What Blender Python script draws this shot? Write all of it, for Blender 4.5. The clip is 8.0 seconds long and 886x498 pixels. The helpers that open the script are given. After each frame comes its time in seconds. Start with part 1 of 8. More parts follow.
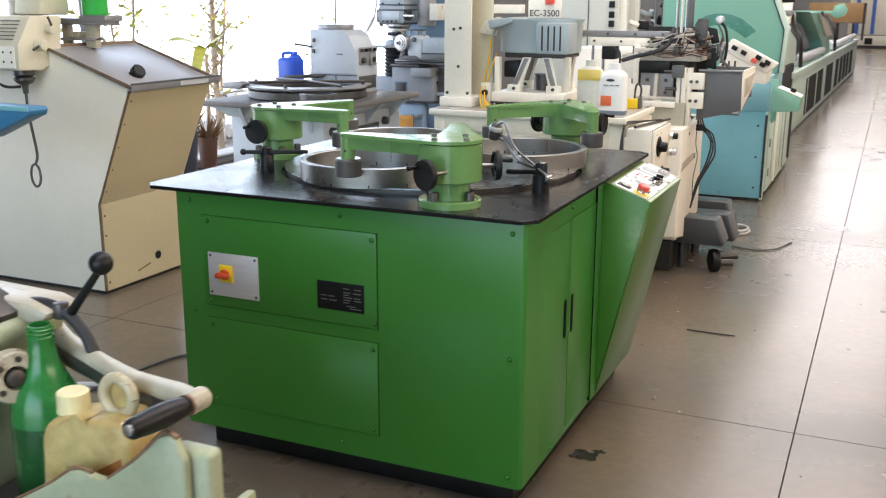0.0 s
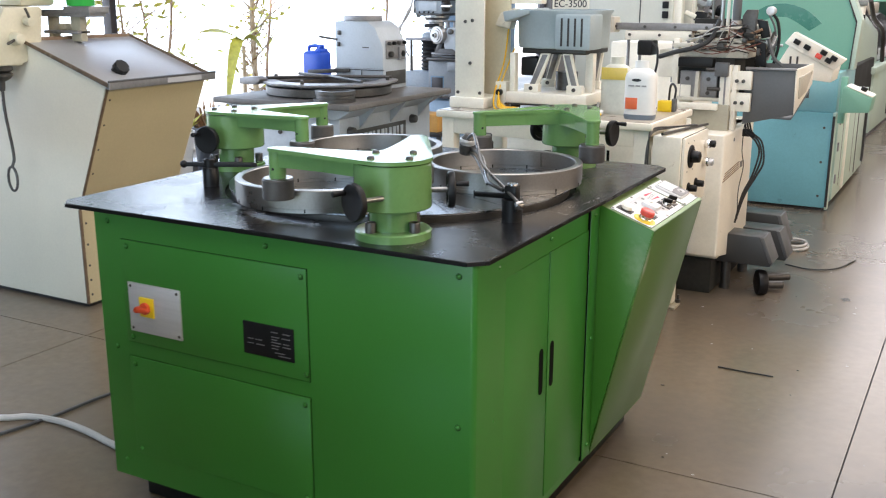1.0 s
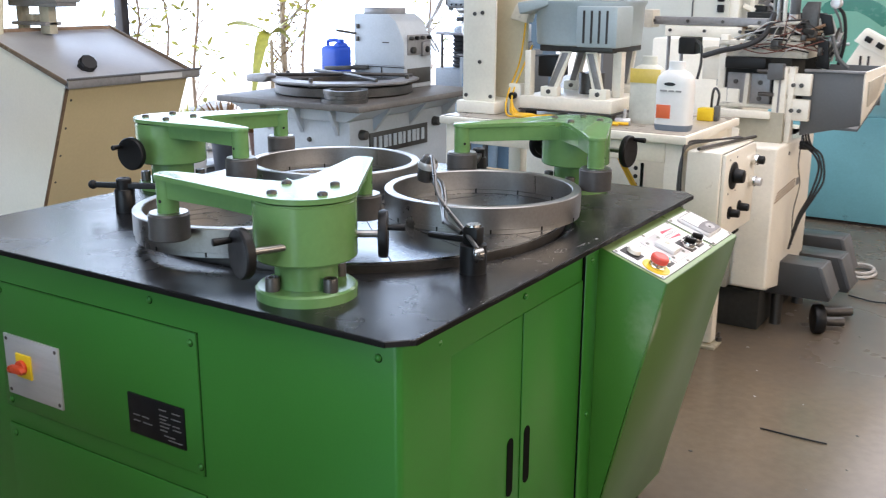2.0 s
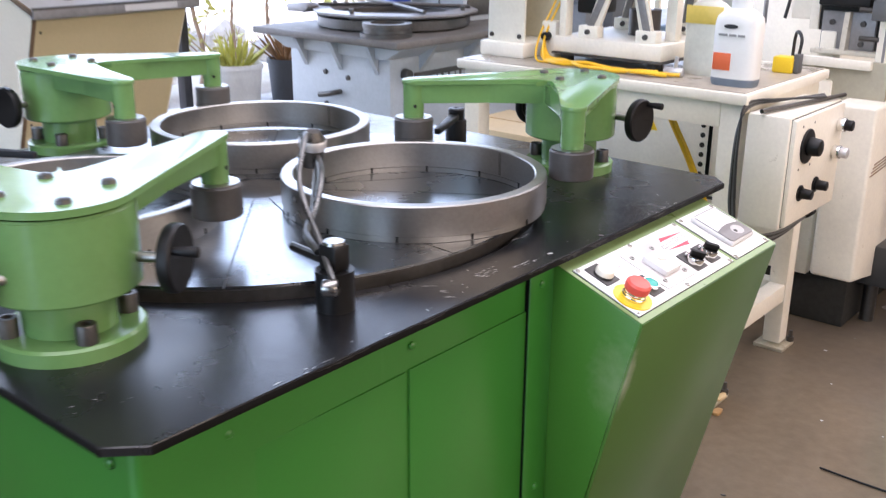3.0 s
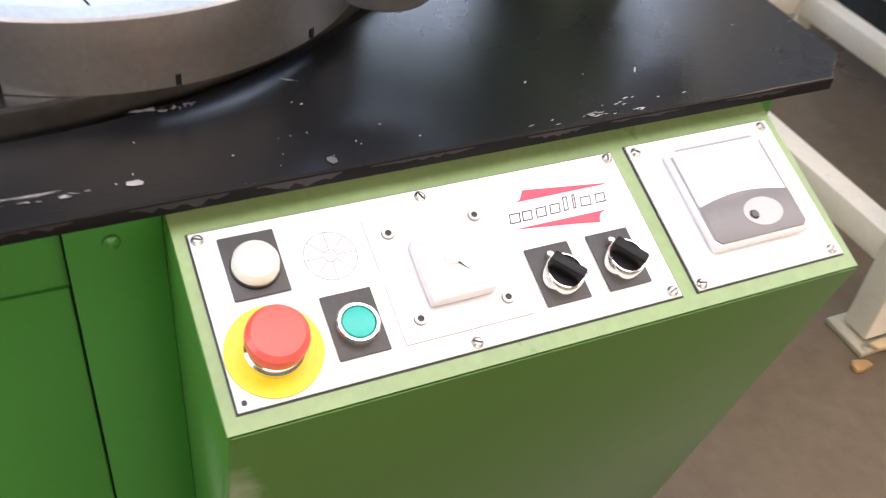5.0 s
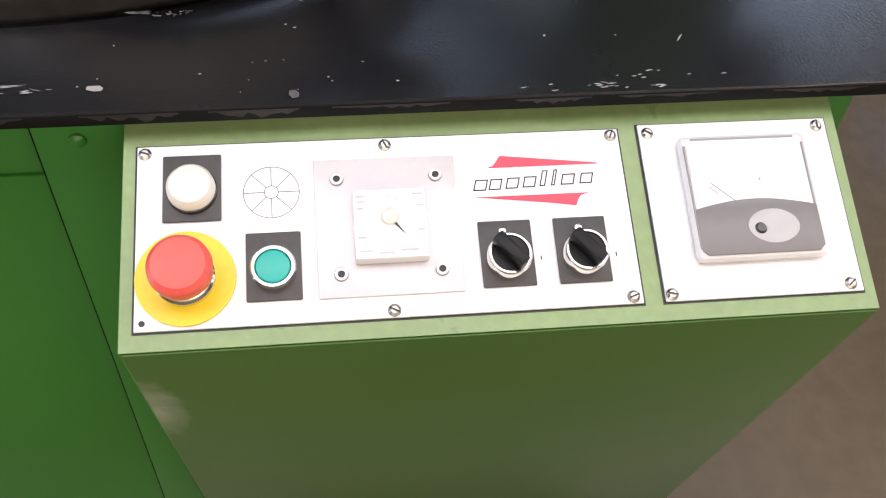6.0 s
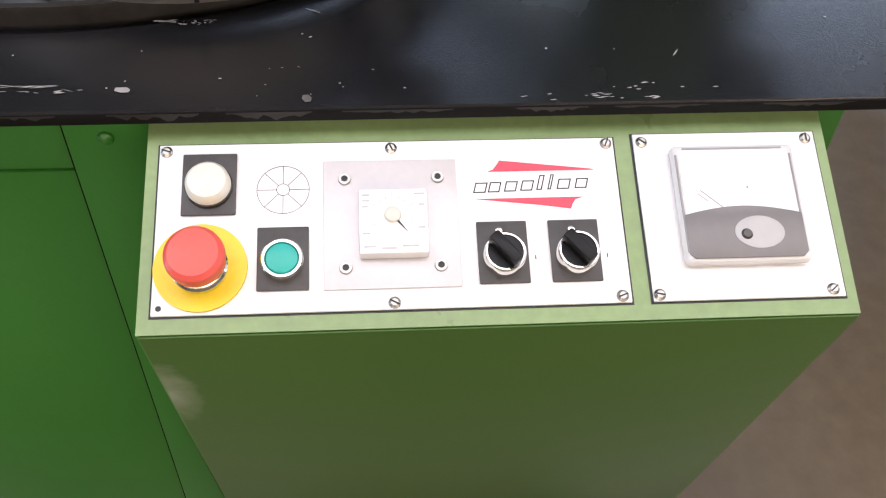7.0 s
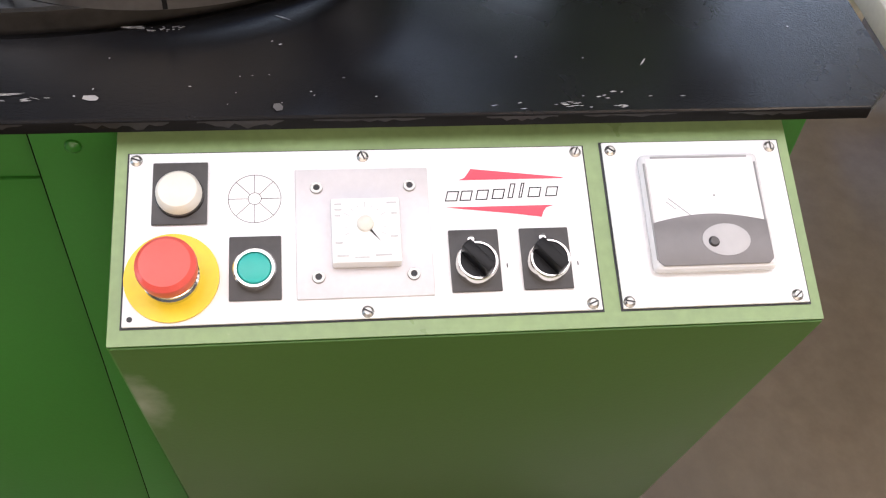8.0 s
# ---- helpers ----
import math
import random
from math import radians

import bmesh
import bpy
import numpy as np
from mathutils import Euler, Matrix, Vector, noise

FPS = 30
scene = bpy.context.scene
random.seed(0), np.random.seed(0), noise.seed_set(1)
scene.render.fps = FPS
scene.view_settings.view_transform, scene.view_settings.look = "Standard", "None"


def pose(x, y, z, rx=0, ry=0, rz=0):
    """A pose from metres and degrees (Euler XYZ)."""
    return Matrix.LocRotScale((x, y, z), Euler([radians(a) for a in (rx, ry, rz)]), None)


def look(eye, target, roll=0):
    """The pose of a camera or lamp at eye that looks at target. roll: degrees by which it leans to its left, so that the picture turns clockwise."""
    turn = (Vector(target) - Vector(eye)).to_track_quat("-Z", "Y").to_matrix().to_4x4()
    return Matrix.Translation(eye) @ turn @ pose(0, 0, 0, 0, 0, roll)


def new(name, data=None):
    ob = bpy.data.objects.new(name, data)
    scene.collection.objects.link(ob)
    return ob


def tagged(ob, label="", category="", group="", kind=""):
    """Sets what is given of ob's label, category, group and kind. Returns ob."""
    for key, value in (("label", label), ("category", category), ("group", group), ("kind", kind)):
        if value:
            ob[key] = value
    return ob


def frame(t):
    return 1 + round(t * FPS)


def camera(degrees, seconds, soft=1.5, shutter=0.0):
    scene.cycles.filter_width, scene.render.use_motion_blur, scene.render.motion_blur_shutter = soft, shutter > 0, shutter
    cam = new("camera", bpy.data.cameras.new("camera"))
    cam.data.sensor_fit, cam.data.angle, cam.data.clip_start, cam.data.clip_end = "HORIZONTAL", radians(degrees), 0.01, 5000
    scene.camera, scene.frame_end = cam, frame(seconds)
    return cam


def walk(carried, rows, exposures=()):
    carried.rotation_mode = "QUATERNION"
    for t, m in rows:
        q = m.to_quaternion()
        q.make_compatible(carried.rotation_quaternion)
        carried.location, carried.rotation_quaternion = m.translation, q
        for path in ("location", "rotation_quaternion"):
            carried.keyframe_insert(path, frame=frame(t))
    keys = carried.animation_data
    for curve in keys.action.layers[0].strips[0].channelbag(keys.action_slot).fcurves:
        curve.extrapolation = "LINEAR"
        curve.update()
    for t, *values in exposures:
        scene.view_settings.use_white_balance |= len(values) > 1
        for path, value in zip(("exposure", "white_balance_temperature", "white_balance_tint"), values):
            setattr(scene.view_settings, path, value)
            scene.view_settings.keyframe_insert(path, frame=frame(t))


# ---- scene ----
cam = camera(48.7, 8.0, 1.15, 0.3)
PATH = [
    (0, (0.817, -2.351, 1.423), (0.02, -0.582, 0.936), 0.2),
    (0.5, (0.901, -2.043, 1.437), (0.012, -0.324, 0.933), 0.2),
    (1, (0.897, -1.761, 1.422), (-0.039, -0.068, 0.916), 0.1),
    (1.5, (0.828, -1.4, 1.432), (-0.14, 0.267, 0.899), 0.5),
    (1.7, (0.815, -1.301, 1.412), (-0.169, 0.359, 0.889), 0.6),
    (2.8, (0.822, -0.576, 1.384), (-0.402, 0.891, 0.79), -0.3),
    (3, (0.777, -0.427, 1.373), (-0.438, 1.02, 0.718), 0.4),
    (3.5, (0.715, -0.132, 1.37), (-0.405, 1.325, 0.582), 2.7),
    (4, (0.7, 0.25, 1.348), (-0.547, 1.527, 0.444), 2.1),
    (4.5, (0.627, 0.496, 1.311), (-0.71, 1.562, 0.273), 5.6),
    (5, (0.515, 0.711, 1.274), (-0.813, 1.433, -0.035), 7.1),
    (5.2, (0.49, 0.769, 1.261), (-0.841, 1.366, -0.107), 7.9),
    (6.3, (0.519, 0.938, 1.319), (-0.77, 1.084, -0.202), 2.5),
    (6.5, (0.529, 0.939, 1.321), (-0.779, 1.076, -0.186), 2.4),
    (7, (0.544, 0.939, 1.324), (-0.777, 1.084, -0.171), 3.2),
    (7.5, (0.546, 0.932, 1.325), (-0.776, 1.133, -0.162), 5.0),
    (8, (0.538, 0.929, 1.333), (-0.766, 1.159, -0.165), 5.8),
]
walk(cam, [(t, look(eye, target, roll)) for t, eye, target, roll in PATH], [(0, 1.1, 6320, 18), (1.5, 1.04, 6080, 17), (3, 1.24, 5900, 25), (3.5, 1.42, 6080, 24), (4, 1.56, 6080, 25), (4.5, 1.52, 6020, 25), (5, 1.33, 6150, 23), (6.5, 0.95, 6080, 22), (8, 0.95, 6040, 22)])

# world, sun, and lamps added at unseen openings
W = bpy.data.worlds.new("sky")
scene.world = W
W.use_nodes = True
_n = W.node_tree.nodes
_sky = _n.new("ShaderNodeTexSky")
_sky.sky_type, _sky.sun_disc = "NISHITA", False
_sky.sun_elevation, _sky.sun_rotation = radians(57), radians(147)
W.node_tree.links.new(_sky.outputs[0], _n["Background"].inputs[0])
_n["Background"].inputs[1].default_value = 0.15
_sun = bpy.data.lights.new("sun", "SUN")
_sun.energy, _sun.angle, _sun.color = 5.0, radians(0.6), (1.0, 0.95, 0.86)
SUN = new("sun", _sun)
SUN.matrix_world = look((-3.5, -3.5, 10), (-7, 2, 0))


def opening_lamp(name, eye, target, sx, sy, watts, colour):
    """An area lamp of sx by sy metres that stands in for daylight at an unseen opening."""
    d = bpy.data.lights.new(name, "AREA")
    d.shape, d.size, d.size_y, d.energy, d.color = "RECTANGLE", sx, sy, watts, colour
    ob = new(name, d)
    ob.matrix_world = look(eye, target)
    return ob


# roof light assumed from bright tops; the others added to brighten the sides
opening_lamp("roof_light", (0.3, 16.0, 4.55), (0.3, 16.0, 0), 2.6, 40.0, 560, (1.0, 0.97, 0.92))
opening_lamp("opening_light_east", (5.9, 3.0, 3.15), (0, 3.0, 1.5), 14.0, 1.5, 180, (1.0, 0.75, 0.4))
opening_lamp("opening_light_north", (2.0, 37.9, 2.9), (2.0, 20, 1.4), 7.1, 2.0, 300, (1.0, 0.98, 0.95))
opening_lamp("opening_light_south", (-0.4, -5.9, 1.55), (-0.4, 0, 0.7), 5.0, 3.0, 75, (0.62, 0.89, 1.0))


# materials
def mat(name, base, rough=0.5, metal=0.0, var=0.12, big=3.0, fine=60.0, bump=0.1, wear=None, soft=0.05, spec=0.5, rvar=0.12, rnd=0.0, glass=0.0, stretch=(1, 1, 1), emit=0.0, ragged=0.7):
    """Principled paint with stains at two scales, uneven gloss and fine relief; wear: (colour, share, scale) for spots of its own."""
    m = bpy.data.materials.new(name)
    m.use_nodes = True
    nt = m.node_tree
    N, L = nt.nodes, nt.links
    P = N["Principled BSDF"]
    co = N.new("ShaderNodeTexCoord")
    mp = N.new("ShaderNodeMapping")
    mp.inputs["Scale"].default_value = stretch
    L.new(co.outputs["Object"], mp.inputs["Vector"])

    def noise_at(scale, detail, rough_n=0.6):
        n = N.new("ShaderNodeTexNoise")
        n.inputs["Scale"].default_value, n.inputs["Detail"].default_value, n.inputs["Roughness"].default_value = scale, detail, rough_n
        L.new(mp.outputs[0], n.inputs["Vector"])
        return n.outputs["Fac"]

    def mapped(src, a, b, lo, hi):
        r = N.new("ShaderNodeMapRange")
        r.inputs["From Min"].default_value, r.inputs["From Max"].default_value = a, b
        r.inputs["To Min"].default_value, r.inputs["To Max"].default_value = lo, hi
        L.new(src, r.inputs["Value"])
        return r.outputs[0]

    n1, n2 = noise_at(big, 5), noise_at(fine, 4)
    f = N.new("ShaderNodeMath")
    f.operation = "MULTIPLY"
    L.new(mapped(n1, 0.3, 0.7, 1 - var, 1 + var), f.inputs[0])
    L.new(mapped(n2, 0.3, 0.7, 1 - var * 0.5, 1 + var * 0.5), f.inputs[1])
    val = f.outputs[0]
    if rnd:
        oi = N.new("ShaderNodeObjectInfo")
        g = N.new("ShaderNodeMath")
        g.operation = "MULTIPLY"
        L.new(val, g.inputs[0])
        L.new(mapped(oi.outputs["Random"], 0, 1, 1 - rnd, 1 + rnd), g.inputs[1])
        val = g.outputs[0]
    sc = N.new("ShaderNodeVectorMath")
    sc.operation = "SCALE"
    sc.inputs[0].default_value = base
    L.new(val, sc.inputs["Scale"])
    colour = sc.outputs[0]
    if wear:
        wc, share, ws = wear
        w = noise_at(ws, 8, ragged)
        mx = N.new("ShaderNodeMix")
        mx.data_type = "RGBA"
        L.new(mapped(w, 0.76 - share * 0.5 - soft, 0.76 - share * 0.5 + soft, 0, 1), mx.inputs["Factor"])
        L.new(colour, mx.inputs["A"])
        mx.inputs["B"].default_value = (*wc, 1)
        colour = mx.outputs["Result"]
    L.new(colour, P.inputs["Base Color"])
    P.inputs["Metallic"].default_value = metal
    P.inputs["Specular IOR Level"].default_value = spec
    L.new(mapped(n1, 0.3, 0.7, max(0.02, rough - rvar), min(1, rough + rvar)), P.inputs["Roughness"])
    if bump:
        b = N.new("ShaderNodeBump")
        b.inputs["Strength"].default_value, b.inputs["Distance"].default_value = bump, 0.002
        L.new(n2, b.inputs["Height"])
        L.new(b.outputs[0], P.inputs["Normal"])
    # self-glow in a sky tint; only the garden backdrop uses it
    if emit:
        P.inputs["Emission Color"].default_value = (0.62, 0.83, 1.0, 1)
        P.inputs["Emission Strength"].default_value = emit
    if glass:
        P.inputs["Transmission Weight"].default_value = glass
    return m


GREEN = mat("green_hammer_paint", (0.033, 0.176, 0.022), 0.32, spec=0.4, rvar=0.03, var=0.05, big=2.5, fine=220, bump=0.06)
CAST = mat("light_green_casting_paint", (0.135, 0.27, 0.09), 0.2, var=0.08, big=6, fine=90, bump=0.08, rvar=0.05)
BLACK_TOP = mat("black_painted_steel_top", (0.0088, 0.009, 0.0105), 0.26, var=0.25, big=5, fine=430, bump=0.13, rvar=0.05, wear=((0.2, 0.19, 0.18), 0.0, 40))
STEEL = mat("turned_steel", (0.345, 0.335, 0.32), 0.35, 1.0, var=0.12, big=5, fine=160, bump=0.05)
PLATE = mat("lapped_iron_plate", (0.265, 0.285, 0.31), 0.27, 1.0, var=0.15, big=4, fine=120, bump=0.02, rvar=0.08)
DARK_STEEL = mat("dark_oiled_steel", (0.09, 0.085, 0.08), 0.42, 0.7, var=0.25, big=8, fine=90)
ROLLER = mat("grey_roller_plastic", (0.062, 0.058, 0.056), 0.45, var=0.2, big=10, fine=120)
BLACK = mat("black_plastic", (0.006, 0.006, 0.0065), 0.45, spec=0.3, var=0.25, big=12, fine=140, bump=0.06)
RUBBER = mat("black_rubber_cable", (0.02, 0.02, 0.021), 0.55, var=0.2, big=10, fine=100)
WHITE = mat("cream_white_machine_paint", (0.85, 0.815, 0.715), 0.4, var=0.07, big=4, fine=90, bump=0.08, wear=((0.34, 0.27, 0.18), 0.13, 8))
PANEL_WHITE = mat("white_panel_plate", (0.82, 0.82, 0.82), 0.35, var=0.02, big=8, fine=200, bump=0.01)
ALU = mat("brushed_aluminium_plate", (0.62, 0.62, 0.63), 0.4, 0.5, var=0.08, big=10, fine=200, bump=0.03, stretch=(1, 1, 8))
CREAM = mat("cream_drill_paint", (0.62, 0.58, 0.44), 0.4, var=0.08, big=3, fine=90, bump=0.06, wear=((0.25, 0.19, 0.12), 0.06, 6))
TAN = mat("tan_sheet_paint", (0.54, 0.45, 0.27), 0.45, var=0.06, big=2, fine=90, bump=0.05, wear=((0.22, 0.15, 0.08), 0.05, 7))
PALE_SHEET = mat("pale_grey_sheet_paint", (0.8, 0.75, 0.62), 0.42, var=0.05, big=2, fine=90, bump=0.04, wear=((0.35, 0.3, 0.22), 0.05, 5))
GREY_TOP = mat("grey_worn_steel_top", (0.25, 0.245, 0.25), 0.4, 0.3, var=0.2, big=3, fine=70, wear=((0.14, 0.12, 0.1), 0.12, 5))
MACHINE_GREY = mat("pale_blue_grey_machine_paint", (0.42, 0.46, 0.5), 0.42, var=0.1, big=3, fine=80, bump=0.06, wear=((0.2, 0.18, 0.16), 0.1, 5))
MILL_BLUE = mat("slate_blue_machine_paint", (0.12, 0.2, 0.29), 0.42, var=0.12, big=3, fine=80, wear=((0.08, 0.08, 0.09), 0.1, 5))
UPPER_BLUE = mat("pale_blue_cabinet_paint", (0.26, 0.5, 0.55), 0.42, var=0.07, big=2, fine=90, bump=0.05)
BLUE = mat("sky_blue_cabinet_paint", (0.17, 0.42, 0.48), 0.42, var=0.09, big=2, fine=90, bump=0.05, wear=((0.05, 0.1, 0.13), 0.12, 7))
TEAL = mat("mint_green_machine_paint", (0.2, 0.43, 0.325), 0.42, var=0.06, big=2, fine=90, bump=0.05, wear=((0.12, 0.2, 0.16), 0.05, 6))
PALE_TEAL = mat("pale_mint_side_paint", (0.5, 0.62, 0.54), 0.42, var=0.08, big=2, fine=90, wear=((0.2, 0.2, 0.17), 0.08, 5))
HOPPER = mat("dark_grey_hopper_paint", (0.1, 0.105, 0.11), 0.45, var=0.1, big=4, fine=100)
BOWL = mat("grey_blue_feeder_paint", (0.36, 0.43, 0.46), 0.4, var=0.08, big=4, fine=90, wear=((0.2, 0.2, 0.2), 0.06, 8))
FOOT_GREY = mat("grey_foot_paint", (0.04, 0.042, 0.044), 0.45, var=0.12, big=5, fine=90)
BRASSY = mat("rusty_bracket_steel", (0.26, 0.16, 0.1), 0.5, 0.6, var=0.25, big=12, fine=90)
FLOOR = mat("sealed_concrete", (0.172, 0.131, 0.088), 0.25, var=0.19, big=0.9, fine=26, bump=0, rvar=0.05, wear=((0.1, 0.085, 0.07), 0.46, 0.9), soft=0.14, ragged=0.6)
JOINT = mat("dark_joint_filler", (0.05, 0.047, 0.045), 0.8, var=0.2, big=6, fine=60)
WALL = mat("grey_wall_plaster", (0.2, 0.2, 0.2), 0.7, var=0.05, big=1, fine=40, bump=0.08)
FRAME_DARK = mat("dark_window_frame", (0.05, 0.045, 0.045), 0.4, 0.5, var=0.15, big=6, fine=60)
RED = mat("red_plastic", (0.74, 0.095, 0.07), 0.35, var=0.06, big=20, fine=200, bump=0.02)
YELLOW = mat("yellow_plastic", (0.85, 0.6, 0.01), 0.38, var=0.05, big=20, fine=200, bump=0.02)
ORANGE = mat("orange_red_label", (0.75, 0.15, 0.05), 0.5, var=0.05, big=20, fine=100, bump=0)
AQUA = mat("turquoise_button", (0.02, 0.42, 0.36), 0.35, var=0.05, big=20, fine=200, bump=0.02)
IVORY = mat("ivory_button", (0.72, 0.7, 0.62), 0.35, var=0.05, big=20, fine=200, bump=0.02)
CHROME = mat("chrome_bezel", (0.75, 0.74, 0.72), 0.16, 1.0, var=0.06, big=20, fine=200, bump=0)
SCREW = mat("screw_steel", (0.4, 0.39, 0.36), 0.35, 1.0, var=0.15, big=30, fine=200)
INK = mat("dark_ink", (0.02, 0.02, 0.022), 0.5, var=0.05, big=20, fine=100, bump=0)
LOGO_RED = mat("red_print", (0.7, 0.06, 0.1), 0.45, var=0.04, big=20, fine=100, bump=0)
PALE_INK = mat("pale_grey_print", (0.3, 0.3, 0.3), 0.5, var=0.05, big=20, fine=100, bump=0)
FAINT_INK = mat("rubbed_faint_print", (0.52, 0.52, 0.52), 0.5, var=0.1, big=60, fine=200, bump=0)
DULL_CHIP = mat("primer_grey_chip", (0.1, 0.095, 0.092), 0.6, var=0.2, big=30, fine=200)
METER_BOTTOM = mat("grey_meter_cover", (0.2, 0.19, 0.19), 0.4, var=0.06, big=20, fine=100, bump=0.02)
METER_FACE = mat("white_meter_dial", (0.8, 0.8, 0.8), 0.4, var=0.02, big=20, fine=100, bump=0)
BOTTLE_WHITE = mat("translucent_white_bottle", (0.8, 0.8, 0.78), 0.4, var=0.03, big=8, fine=90, bump=0.02)
BOTTLE_FROST = mat("frosted_empty_bottle", (0.62, 0.62, 0.54), 0.4, var=0.1, big=8, fine=90, bump=0.02)
LIQUID_YELLOW = mat("yellow_liquid_in_bottle", (0.72, 0.55, 0.12), 0.4, var=0.08, big=8, fine=90, bump=0.02)
BOTTLE_BASE = mat("grey_blue_liquid_in_bottle", (0.16, 0.2, 0.25), 0.4, var=0.08, big=8, fine=90, bump=0.02)
CAN_BLUE = mat("blue_canister_plastic", (0.02, 0.09, 0.55), 0.4, var=0.06, big=8, fine=90, bump=0.03)
BOTTLE_GREEN = mat("green_bottle_plastic", (0.02, 0.17, 0.034), 0.25, var=0.2, big=5, fine=60, bump=0.03)
JERRY = mat("oil_stained_clear_canister", (0.64, 0.51, 0.21), 0.36, var=0.25, big=9, fine=50, bump=0.06, wear=((0.34, 0.16, 0.03), 0.4, 7), soft=0.14, glass=0.3)
JERRY_PALE = mat("milky_canister_plastic", (0.66, 0.58, 0.38), 0.32, var=0.2, big=12, fine=50, bump=0.04, wear=((0.4, 0.24, 0.08), 0.2, 12), glass=0.35)
JERRY_OIL = mat("brown_oil_in_canister", (0.3, 0.11, 0.03), 0.35, var=0.3, big=9, fine=50, wear=((0.08, 0.035, 0.015), 0.2, 9))
LATHE = mat("pale_green_cream_lathe_paint", (0.32, 0.355, 0.23), 0.38, var=0.1, big=5, fine=80, bump=0.06, wear=((0.2, 0.13, 0.06), 0.17, 9))
WORN_CREAM = mat("worn_cream_casting", (0.43, 0.395, 0.3), 0.42, var=0.14, big=6, fine=60, wear=((0.11, 0.08, 0.05), 0.24, 10))
CABLE_GREY = mat("grey_cable", (0.45, 0.44, 0.42), 0.5, var=0.1, big=8, fine=80)
CABLE_YELLOW = mat("yellow_air_hose", (0.85, 0.5, 0.01), 0.4, var=0.06, big=8, fine=80)
BACK_WHITE = mat("ivory_cabinet_paint", (0.62, 0.63, 0.56), 0.45, var=0.05, big=2, fine=60)
BOX_CARD = mat("brown_board", (0.42, 0.25, 0.1), 0.6, var=0.15, big=3, fine=40)
BLUE_EDGE = mat("blue_trim_paint", (0.04, 0.12, 0.42), 0.4, var=0.06, big=3, fine=60)
EARTH = mat("pale_gravel_ground", (0.45, 0.42, 0.37), 0.9, var=0.25, big=1.5, fine=30, bump=0.4)
STONE = mat("pale_stone", (0.8, 0.79, 0.76), 0.8, var=0.2, big=5, fine=30, bump=0.3, rnd=0.2)
GARDEN_GLOW = mat("white_garden_wall", (0.85, 0.85, 0.83), 0.8, var=0.05, big=0.8, fine=20, bump=0.2, emit=1.7)
BARK = mat("pale_bark", (0.45, 0.36, 0.25), 0.8, var=0.25, big=6, fine=60, bump=0.4)
LEAF = mat("yellow_green_leaves", (0.5, 0.48, 0.09), 0.5, var=0.25, big=6, fine=40, rnd=0.3)
TERRACOTTA = mat("brown_plant_pot", (0.13, 0.06, 0.035), 0.6, var=0.15, big=8, fine=60)
POT_GREY = mat("dark_grey_plant_pot", (0.06, 0.065, 0.075), 0.5, var=0.15, big=8, fine=60)
POT_WHITE = mat("white_plant_pot", (0.7, 0.69, 0.65), 0.5, var=0.1, big=6, fine=60)
GLOW_WOOD = mat("orange_wooden_box", (0.6, 0.32, 0.08), 0.5, var=0.15, big=5, fine=60, bump=0.1)
PIPE = mat("dull_chrome_pipe", (0.17, 0.17, 0.17), 0.34, 0.9, var=0.25, big=14, fine=90)
TOOL = mat("cream_tooling_paint", (0.55, 0.52, 0.44), 0.45, var=0.15, big=6, fine=60, wear=((0.12, 0.09, 0.06), 0.2, 12))
GUARD = mat("green_tinted_guard", (0.05, 0.2, 0.15), 0.25, var=0.1, big=6, fine=60, bump=0)
COPPER = mat("reddish_wiring", (0.16, 0.06, 0.04), 0.5, 0.3, var=0.3, big=14, fine=90)
METER_RIM = mat("milky_clear_cover", (0.72, 0.72, 0.72), 0.2, var=0.03, big=20, fine=100, bump=0, rvar=0.03)
EDGE_WEAR = mat("worn_edge_metal", (0.02, 0.0185, 0.018), 0.55, 0.1, var=0.3, big=30, fine=200)
SLOT = mat("unlit_dark_gap", (0.004, 0.005, 0.004), 0.9, var=0.1, spec=0.1, bump=0)
# near-black for some dark parts and for shade inside the machines
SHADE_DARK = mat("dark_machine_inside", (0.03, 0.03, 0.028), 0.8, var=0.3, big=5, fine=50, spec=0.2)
TABLE_BLUE = mat("mid_blue_table_paint", (0.04, 0.19, 0.36), 0.42, var=0.08, big=3, fine=90, bump=0.05)
GREEN_GAP = mat("dark_green_gap", (0.012, 0.04, 0.01), 0.8, var=0.1, spec=0.1, bump=0)
CHIP = mat("dull_bare_metal_chip", (0.4, 0.39, 0.38), 0.5, 0.3, var=0.15, big=30, fine=200)
CUP_GREEN = mat("bright_green_plastic", (0.03, 0.42, 0.06), 0.35, var=0.06, big=8, fine=90, bump=0.02)
TRAY = mat("pale_worn_tray_steel", (0.45, 0.45, 0.46), 0.42, 0.3, rvar=0.05, var=0.06, big=4, fine=60, bump=0.04)
DRY = mat("dry_brown_leaves", (0.24, 0.13, 0.055), 0.6, var=0.3, big=6, fine=40)
MILL_GREY = mat("worn_grey_mill_paint", (0.22, 0.235, 0.25), 0.42, var=0.12, big=4, fine=80, wear=((0.09, 0.085, 0.08), 0.12, 6))
DIM_PRINT = mat("dim_grey_print", (0.17, 0.17, 0.17), 0.5, var=0.1, big=20, fine=100, bump=0)
STAND_TOP = mat("oily_stand_surface", (0.4, 0.36, 0.3), 0.35, var=0.2, big=5, fine=60, bump=0.05, wear=((0.16, 0.13, 0.1), 0.2, 6), soft=0.1)
PALE_BOARD = mat("pale_brown_board", (0.62, 0.48, 0.28), 0.6, var=0.08, big=3, fine=40)
